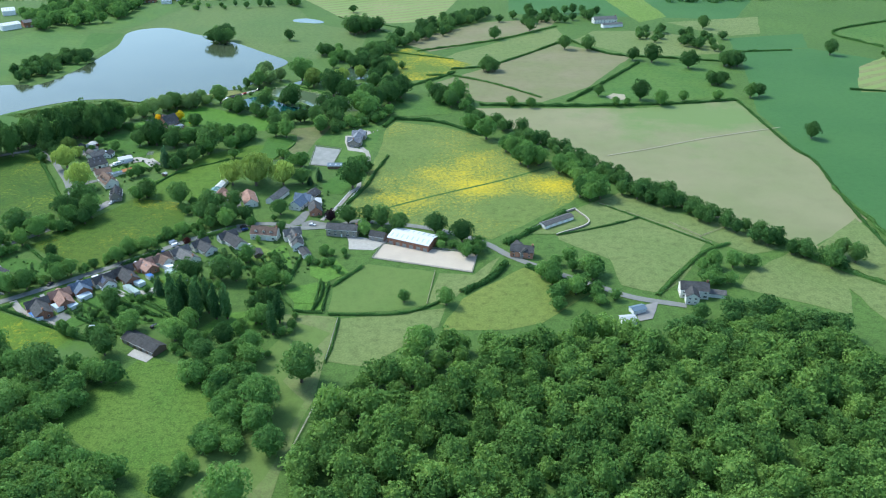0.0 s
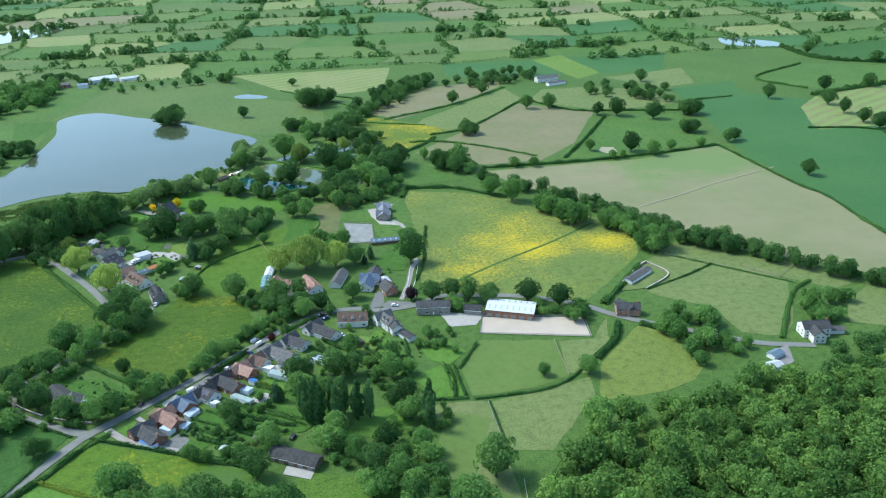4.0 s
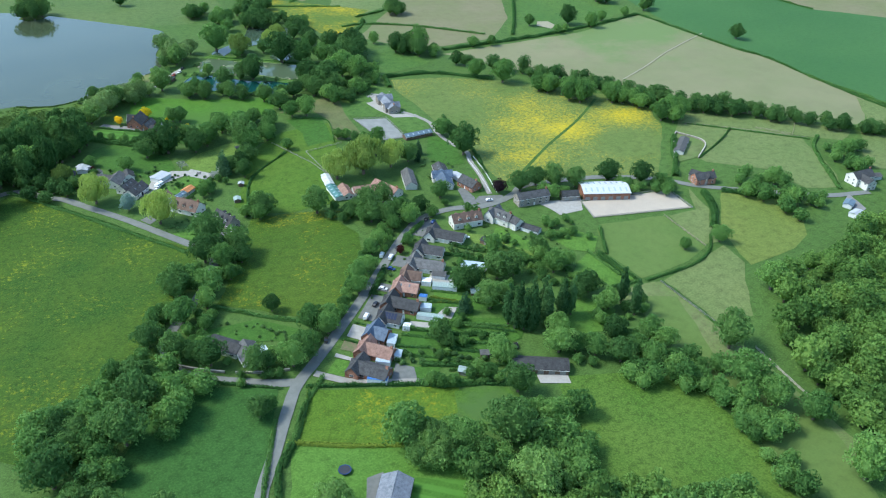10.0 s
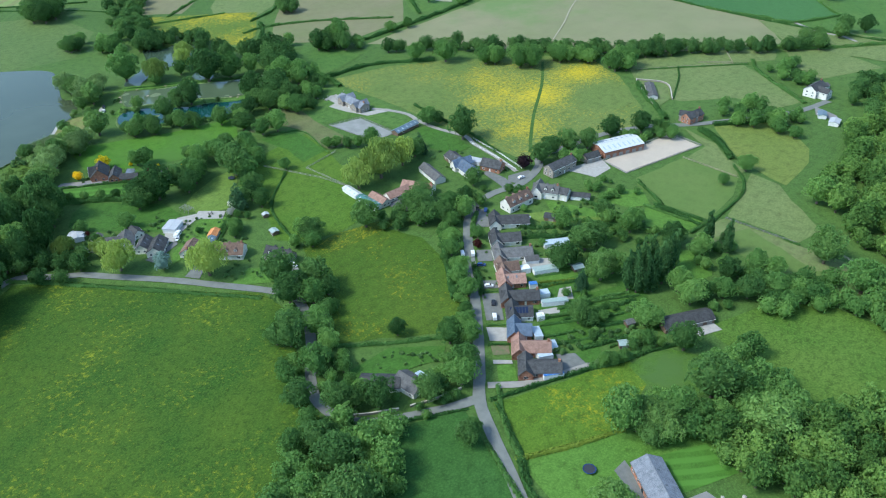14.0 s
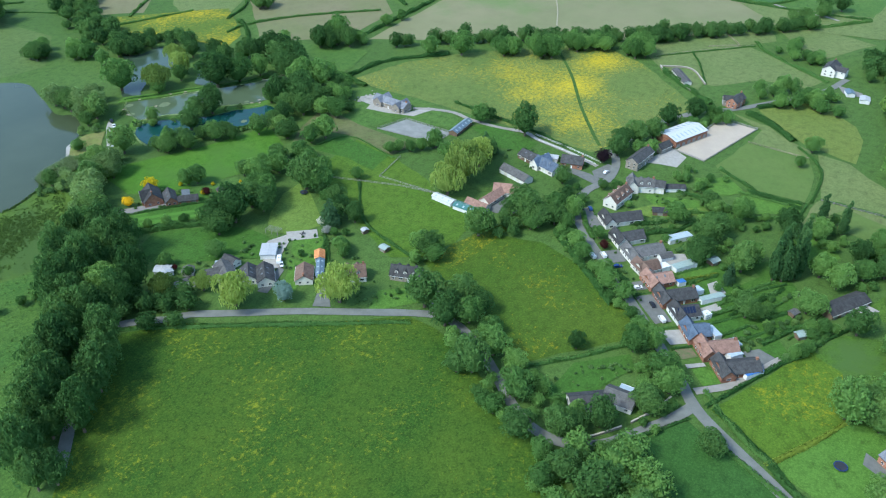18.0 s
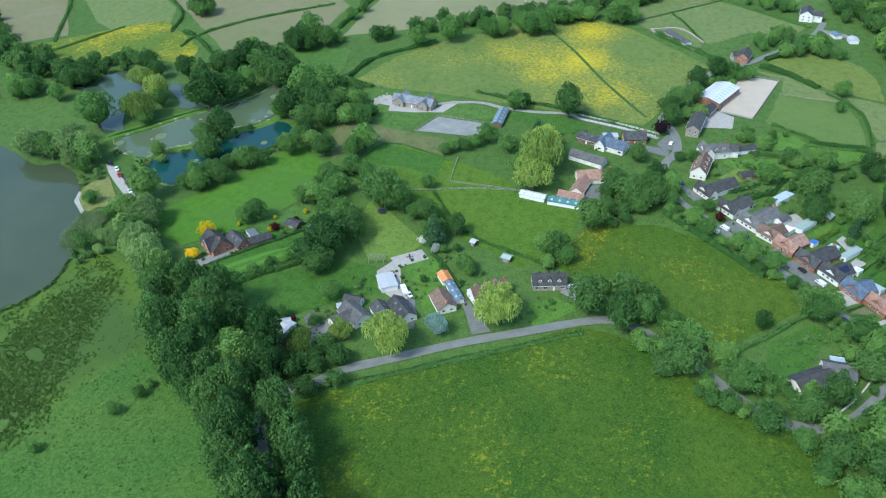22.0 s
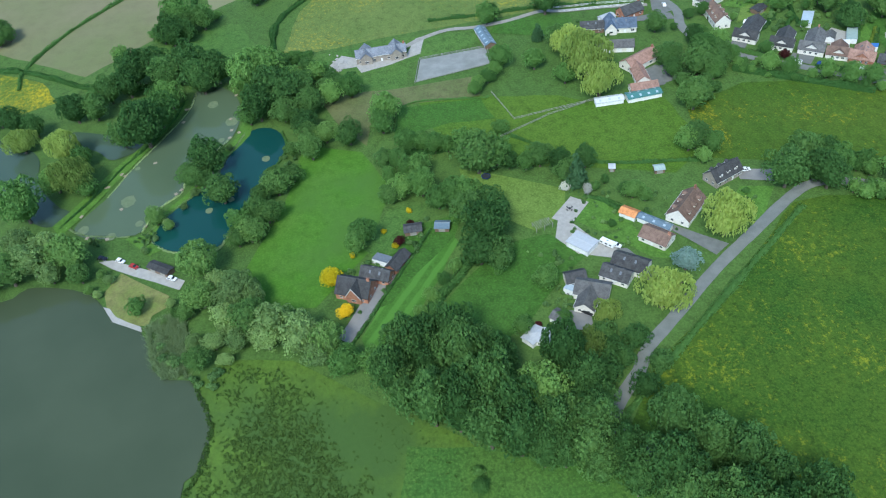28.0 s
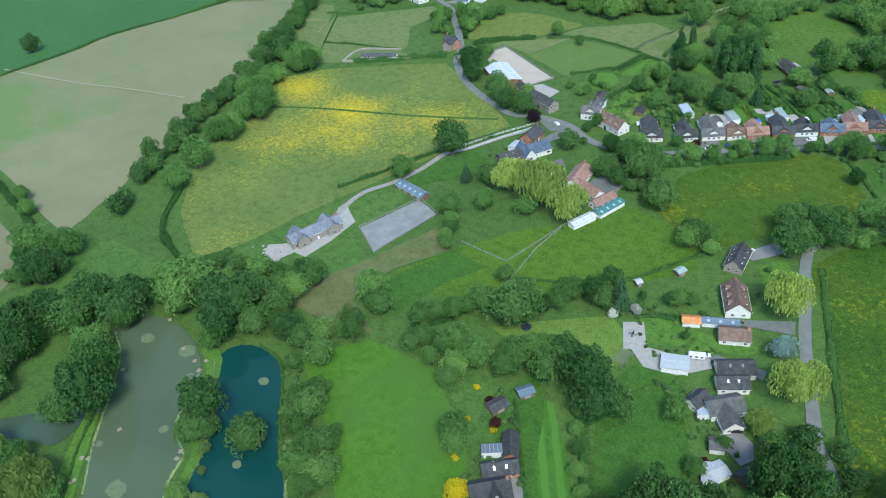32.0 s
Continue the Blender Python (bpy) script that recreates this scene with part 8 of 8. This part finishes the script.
belt("oak", 36, 5.5, 8.2, [(-275.3, 670.2), (-267.4, 648.5), (-295.3, 629.4), (-312.3, 615), (-329.5, 591.5), (-348.8, 577), (-369.5, 559.4), (-376, 580.1), (-349.8, 601.6), (-326.6, 629.5), (-306.6, 662.4)], "tree_belt", "dense belt of green trees in full leaf", 1.55)
belt("oak", 12, 3.5, 5.5, [(-322.9, 597.6), (-306.3, 576.2), (-283.1, 590), (-294.3, 609.3), (-307.6, 616.2)], "tree_belt", "dense belt of green trees in full leaf")
belt("oak", 30, 5.5, 8.2, [(-349.2, 605.8), (-330.4, 628.8), (-304.1, 639.1), (-297.8, 611.6), (-315.8, 603.6), (-336.3, 596.7), (-355.9, 580.5), (-390.5, 547.5), (-401.7, 559.1), (-369.2, 591.9)], "tree_belt", "dense belt of green trees in full leaf", 1.55)
belt("oak", 8, 6, 8.5, [(-277.1, 682.8), (-265.3, 666), (-274, 640.8), (-292.5, 629.5), (-306, 648.7), (-298.4, 665.5)], "tree_belt", "dense belt of green trees in full leaf", 1.55)
belt("oak", 84, 3.6, 6.2, [(8, 692.8), (32.3, 677.1), (78.5, 606.9), (117.2, 548.1), (123.5, 517.2), (159.7, 484.6), (189.8, 447.2), (215.6, 424.8), (229.9, 404.1), (235.7, 424.8), (211.2, 439.5), (169, 498.1), (123.3, 559.1), (72.8, 640.4)], "tree_belt", "dense belt of green trees in full leaf")
belt("wood", 900, 3.4, 7.8, [(-46.2, 290.2), (-14.6, 320.7), (15.6, 335.2), (48.5, 330.2), (75.3, 342.7), (109.1, 330.2), (148.7, 350.6), (197.3, 330.1), (207, 311.4), (252.4, 286), (185.8, 152.9), (-80.7, 153), (-63.2, 219.8), (-53.6, 270.9)], "woodland", "dense green broadleaf woodland canopy", tight=0.6)
belt("oak", 26, 4.5, 7, [(111.5, 340.2), (133.1, 367.2), (162.9, 367.2), (209.6, 345.2), (203.3, 325.3), (139.1, 320.6)], "tree_belt", "dense belt of green trees in full leaf")
belt("mix", 14, 3.5, 6, [(50.1, 404.2), (72.1, 424.9), (95, 404.2), (100.8, 385), (91.3, 367.2), (72.6, 382)], "tree_belt", "dense belt of green trees in full leaf")
belt("mix", 12, 3, 5, [(146.4, 404.2), (158.9, 424.8), (184.4, 421.3), (169.9, 397.6), (150.3, 385)], "tree_belt", "dense belt of green trees in full leaf")
belt("wood", 130, 4.2, 6.6, [(-207.8, 295.3), (-182.9, 282.1), (-152.2, 256.9), (-116.4, 226.5), (-102.8, 203.6), (-138.1, 174.4), (-241.5, 229)], "woodland", "dense green broadleaf woodland canopy", tight=0.6)
belt("mix", 16, 3, 5, [(-97.7, 293.1), (-102.9, 259), (-110.5, 234.8), (-103.3, 233.9), (-87.8, 268.6), (-88.7, 296.5)], "tree_belt", "dense belt of green trees in full leaf")
belt("mix", 16, 3.5, 5.5, [(-226.8, 318), (-217.7, 328.5), (-196, 318.7), (-187.7, 302.3), (-167.7, 311), (-159.7, 303.1), (-172.7, 282.9), (-182.9, 282.1), (-206.6, 297.7)], "tree_belt", "dense belt of green trees in full leaf")
belt("mix", 12, 3.5, 6, [(-124.2, 307.1), (-101.2, 329.5), (-90.3, 323.7), (-88.3, 300.4), (-100.1, 290.3), (-112.2, 296.8)], "tree_belt", "dense belt of green trees in full leaf")
belt("mix", 10, 4, 6, [(-298.4, 417), (-290.1, 403.5), (-300.5, 382.4), (-313.3, 384.3), (-327.5, 396.8)], "tree_belt", "dense belt of green trees in full leaf")
belt("mix", 30, 4, 6.5, [(-342.2, 399.9), (-320.4, 392), (-300, 400.5), (-284.9, 409.1), (-270.9, 397.4), (-282.4, 375.6), (-306.2, 360.1), (-321.6, 346.5), (-345.1, 344.3)], "tree_belt", "dense belt of green trees in full leaf")
belt("mix", 14, 2, 3.2, [(-292, 407.9), (-282, 396.9), (-261.4, 382.1), (-247.8, 377.8), (-244.9, 380.8), (-264.6, 391.5), (-285, 406.9)], "tree_belt", "dense belt of green trees in full leaf")
belt("shrub", 10, 1.6, 2.6, [(-234.9, 746.5), (-257.8, 721.4), (-266.5, 725.8), (-256, 740.8)], "reedy_scrub", "low green scrub at the water edge")
belt("mix", 13, 3, 4.5, [(-73.1, 466.2), (-26.7, 459.9), (13.7, 445.6), (29.2, 434.7), (14.5, 425.7), (-6.2, 436.8), (-39.3, 450.6)], "tree_belt", "dense belt of green trees in full leaf")
belt("mix", 6, 4, 6, [(68.1, 402.1), (88.8, 409.3), (67.7, 366.6), (52.9, 366)], "tree_belt", "dense belt of green trees in full leaf")
belt("oak", 16, 3.5, 5.5, [(-77, 875.1), (-42.4, 847.2), (-46.6, 820.3), (-71.7, 803.2), (-72.3, 838.1), (-94.3, 863.9)], "tree_belt", "dense belt of green trees in full leaf")
belt("oak", 20, 4, 6, [(-4.7, 1039.2), (18.8, 1011.1), (-59.3, 916), (-77, 836), (-100.6, 840.7), (-96.8, 907.5)], "tree_belt", "dense belt of green trees in full leaf")
belt("oak", 9, 4, 5.5, [(-57.8, 748.1), (-57.6, 662.5), (-87, 638.3), (-97.5, 650.3)], "tree_belt", "dense belt of green trees in full leaf")
belt("mix", 12, 1.5, 2.8, [(-57.1, 437.6), (-59.1, 409.3), (-72.9, 396.5), (-84.8, 409.8), (-87, 430.8)], "tree_belt", "dense belt of green trees in full leaf")
belt("mix", 12, 3.5, 5.5, [(-104.6, 302.8), (-96.2, 311.6), (-79.6, 294.3), (-75.4, 260.2), (-84.7, 250), (-94.3, 270.9)], "tree_belt", "dense belt of green trees in full leaf")
belt("mix", 44, 4, 6, [(-207.1, 311.6), (-180.7, 311.6), (-163, 320.8), (-148.5, 302.8), (-161.9, 278.5), (-154.8, 250.1), (-111.1, 240.4), (-102.1, 224.9), (-160.2, 214.4)], "tree_belt", "dense belt of green trees in full leaf")
belt("mix", 10, 3.5, 5, [(-100.7, 726.3), (-43.1, 717.6), (-50.3, 669.6), (-77.9, 654.8)], "tree_belt", "dense belt of green trees in full leaf")
belt("oak", 46, 4, 6, [(-440.2, 812.8), (-437.2, 864), (-400.1, 908), (-379.2, 878.2), (-403.9, 814.9), (-423, 794.2)], "tree_belt", "dense belt of green trees in full leaf")
belt("oak", 26, 4, 6, [(231, 1033.5), (339.9, 995.8), (318.3, 904.3), (270.5, 938.6), (226.7, 978.2)], "tree_belt", "dense belt of green trees in full leaf")
belt("mix", 7, 3.5, 5, [(-12.9, 762.4), (24.2, 734.9), (33.3, 700.9), (3.1, 709.2)], "tree_belt", "dense belt of green trees in full leaf")
belt("oak", 6, 3, 4.2, [(-148.7, 495), (-157.5, 476.5), (-180.6, 494.9), (-176.1, 504.9)], "tree_belt", "dense belt of green trees in full leaf")
belt("mix", 90, 6, 8, [(-550.7, 1085.5), (-517.2, 1148.5), (-426.5, 1205.4), (-421.1, 1095.9), (-461.1, 1028.3), (-499.2, 1018.9)], "tree_belt", "dense belt of green trees in full leaf")
belt("oak", 60, 4.5, 7, [(-94.1, 834.9), (-83.3, 903.7), (-43.7, 998.2), (1.6, 1071.2), (59, 1132.4), (61.2, 1085.6), (5.1, 1019.7), (-38.7, 950.1), (-71.2, 856.6)], "tree_belt", "dense belt of green trees in full leaf")
belt("oak", 30, 4, 6.5, [(60.4, 1078.7), (174.8, 1134.2), (209.5, 1116.1), (199.5, 1073.4), (85.1, 1045.6)], "tree_belt", "dense belt of green trees in full leaf")
belt("mix", 26, 1.2, 2.6, [(-134.2, 432.0), (-115.4, 425.9), (-122.2, 391.7), (-175.2, 346.9), (-190.8, 361.7), (-170.4, 386.2), (-150.3, 391.6)], "garden_trees", "small leafy trees and bushes in the back gardens")
belt("mix", 22, 1.4, 3.0, [(-98.4, 434.1), (-87.4, 384.2), (-95.8, 373.8), (-106.1, 383.5), (-115.1, 414.0), (-119.9, 434.0)], "garden_trees", "small leafy trees and bushes in the back gardens")
belt("mix", 16, 1.6, 3.2, [(-91.7, 377.1), (-72.9, 359.4), (-81.9, 327.0), (-108.1, 310.0), (-133.3, 328.3), (-139.1, 339.3)], "garden_trees", "small leafy trees and bushes in the back gardens")
belt("mix", 26, 2.4, 4.2, [(-260.8, 471.6), (-243.4, 479.6), (-233.7, 470.5), (-224.8, 475.0), (-248.5, 448.4), (-260.8, 428.0), (-277.4, 424.2), (-287.3, 429.0), (-280.6, 446.8)], "lane_trees", "dense bushes and trees along the narrow lane")
belt("mix", 20, 1.6, 2.8, [(-159.4, 471.2), (-150.3, 462.6), (-190.1, 416.7), (-210.7, 401.5), (-203.7, 417.6), (-185.2, 437.6)], "lane_trees", "dense bushes and trees along the lane")
belt("mix", 18, 1.6, 3.0, [(-279.1, 416.6), (-260.5, 396.6), (-235.8, 384.8), (-212.4, 403.2), (-218.1, 414.1), (-236.6, 395.2), (-256.0, 399.3), (-268.0, 422.5)], "garden_trees", "small leafy trees and bushes round the bungalow")
belt("shrub", 16, 0.5, 1.1, [(-131.4, 470.2), (-124.9, 462.9), (-183.8, 407.9), (-189.3, 414.1)], "garden_shrubs", "low rounded green shrubs in village gardens")
belt("shrub", 40, 0.6, 1.5, [(-121.6, 441.3), (-101.7, 419.1), (-109.6, 398.6), (-133.7, 394.4), (-150.3, 412.7)], "garden_shrubs", "low rounded green shrubs in village gardens")
belt("shrub", 30, 0.6, 1.5, [(-97.8, 451.6), (-76.4, 423), (-81.4, 400.9), (-104, 417.4), (-110.8, 442.7)], "garden_shrubs", "low rounded green shrubs in village gardens")
belt("shrub", 24, 0.5, 1.3, [(-96.6, 542.3), (-80.2, 523.9), (-77.1, 480), (-89.2, 482.7), (-104.3, 505)], "garden_shrubs", "low rounded green shrubs in village gardens")
belt("shrub", 40, 0.5, 1.3, [(-209.1, 576), (-223.7, 550.2), (-229, 528.1), (-251, 537.4), (-251.5, 570.1), (-241.6, 586.6)], "garden_shrubs", "low rounded green shrubs in village gardens")
belt("shrub", 36, 0.5, 1.4, [(-238.2, 603.7), (-244.5, 587.7), (-278.5, 595.1), (-287.3, 615.1), (-270.9, 615.3)], "garden_shrubs", "low rounded green shrubs in village gardens")
belt("shrub", 36, 0.5, 1.4, [(-220.7, 674), (-208.2, 643.6), (-204.9, 633.3), (-222.8, 642.6), (-241.9, 660.5), (-248.5, 674.6)], "garden_shrubs", "low rounded green shrubs in village gardens")
belt("shrub", 18, 0.5, 1.2, [(-226.7, 524.4), (-232.7, 505.3), (-253.8, 513), (-253.3, 531.6)], "garden_shrubs", "low rounded green shrubs in village gardens")
belt("shrub", 24, 0.5, 1.3, [(-260.8, 433.1), (-241.2, 419.8), (-227.9, 402.5), (-242.4, 397.2), (-266.3, 418.3)], "garden_shrubs", "low rounded green shrubs in village gardens")
belt("shrub", 40, 0.6, 1.5, [(-181.1, 738.9), (-146.6, 694.9), (-129.9, 679.7), (-136, 676.5), (-164, 694.3), (-188.4, 711.2)], "garden_shrubs", "low rounded green shrubs in village gardens")
belt("shrub", 40, 0.4, 1.0, [(-165.1, 774.3), (-99.6, 726.1), (-103.3, 723.5), (-169.7, 769.4)], "garden_shrubs", "low rounded green shrubs in village gardens")
belt("shrub", 34, 0.4, 1.2, [(-173.2, 754.1), (-153.1, 730.9), (-135.9, 709.5), (-141.3, 707.3), (-162.1, 728.7), (-177.4, 748.2)], "garden_shrubs", "low rounded green shrubs in village gardens")
belt("oak", 14, 4, 6, [(-467.2, 1272.2), (-425.5, 1276.9), (-394.6, 1238.2), (-392.4, 1200.2), (-434.3, 1208), (-454.4, 1208)], "tree_belt", "dense belt of green trees in full leaf")
belt("oak", 14, 3, 5, [(-313.4, 1168.4), (-208.3, 1202.1), (-201, 1168.4), (-304.3, 1140.7)], "tree_belt", "dense belt of green trees in full leaf")
belt("mix", 8, 3, 4.5, [(-380.2, 1210.4), (-320.5, 1170.9), (-320.6, 1136.3), (-364, 1141.6)], "tree_belt", "dense belt of green trees in full leaf")


# ---- far hedges and trees ----
def far_hedges():
    rng = np.random.default_rng(3)
    at, out, span = [], [], []
    for (i, j), (x, y) in knots.items():
        for di, dj in ((1, 0), (0, 1)):
            if (i + di, j + dj) in knots and rng.random() < 0.85:
                x1, y1 = knots[i + di, j + dj]
                L = math.hypot(x1 - x, y1 - y)
                for k in range(int(L / 11)):
                    t = k / (L / 11)
                    big = rng.random() < 0.32
                    r = rng.uniform(4, 6.5) if big else rng.uniform(1.6, 2.6)
                    m = 30 if big else 16
                    d = rng.normal(0, 1, (m, 3))
                    d[:, 2] = np.abs(d[:, 2])
                    d /= np.linalg.norm(d, axis=1)[:, None]
                    size = np.array([r, r, r * 1.7]) if big else np.array([5.5, 5.5, r * 1.3])
                    at.append(d * size * rng.uniform(0.75, 1.0, (m, 1)) + [x + (x1 - x) * t + rng.uniform(-2, 2), y + (y1 - y) * t + rng.uniform(-2, 2), 0.2])
                    out.append(d)
                    span.append(np.full(m, 0.36 * r if big else 0.95))
    # small woods in some corners
    for (i, j), (x, y) in knots.items():
        if rng.random() < 0.26:
            for k in range(rng.integers(5, 16)):
                r = rng.uniform(5, 8)
                d = rng.normal(0, 1, (32, 3))
                d[:, 2] = np.abs(d[:, 2])
                d /= np.linalg.norm(d, axis=1)[:, None]
                at.append(d * np.array([r, r, r * 1.8]) * rng.uniform(0.75, 1.0, (32, 1)) + [x + rng.normal(0, 26), y + rng.normal(0, 9), 0.2])
                out.append(d)
                span.append(np.full(32, 0.4 * r))
    v, f = leaves_at(rng, np.vstack(at), np.vstack(out), 1.0)
    mid = np.repeat(np.vstack(at), 3, axis=0)
    v = mid + (v - mid) * np.repeat(np.concatenate(span), 3)[:, None]
    ob = new("far_hedgerows", fast_mesh("far_hedgerows", v, f, LEAF["oak"]))
    tagged(ob, "distant dark green hedgerows with scattered trees", "hedge", kind="stuff")


far_hedges()

tussocks("sedge_tufts", "reeds", 6800, 0.22, 0.55, [(-252, 722), (-259, 703), (-268, 694), (-286.6, 689.8), (-297.4, 686.5), (-313.1, 680.6), (-330.6, 677.1), (-350.1, 675.2), (-360.4, 678.2), (-390.4, 690.2), (-372, 704), (-345, 728), (-318, 734), (-302, 738), (-294, 732), (-280, 727), (-265, 727)], "dark green sedge and rush tufts in the marsh", 9.0)
tussocks("marsh_tufts", "reeds", 900, 0.15, 0.38, [(-251, 720), (-261, 698), (-296, 665), (-320, 635), (-372, 600), (-420, 620), (-400, 670), (-345, 690), (-316, 684), (-280, 700)], "scattered tufts of rough marsh grass", 6.0)
tussocks("shore_tufts", "reeds", 260, 0.25, 0.6, [(-258.5, 733.8), (-261.5, 731.2), (-270.5, 728.1), (-280, 726.8), (-294.2, 730.9), (-302.9, 737), (-301.9, 738.7), (-293.6, 732.7), (-279.5, 728.3), (-269.9, 730), (-262, 732.5)], "dark tufts along the marshy lake edge")
reedbed("lakeside_reeds", "palereeds", 7000, 2.3, [(-226, 749.4), (-221.9, 740.4), (-228.7, 734.3), (-239.1, 733.6), (-246.4, 736.5), (-255.7, 734.2), (-253.1, 743.1), (-245.8, 747)], "pale green reeds at the lake shore")

sheet("islet", GROUND["marsh"], [(-274, 960), (-266, 970), (-254, 969), (-248, 960), (-256, 952), (-268, 952)], 0.3, "small wooded islet in the lake", "islet", wobble=1.0)
clump("oak", -261, 961, 15.5)
for x, y, r in [(-267, 961, 6.5), (-260, 965, 7.5), (-254, 960, 6.5)]:
    tree("oak", x, y, r)
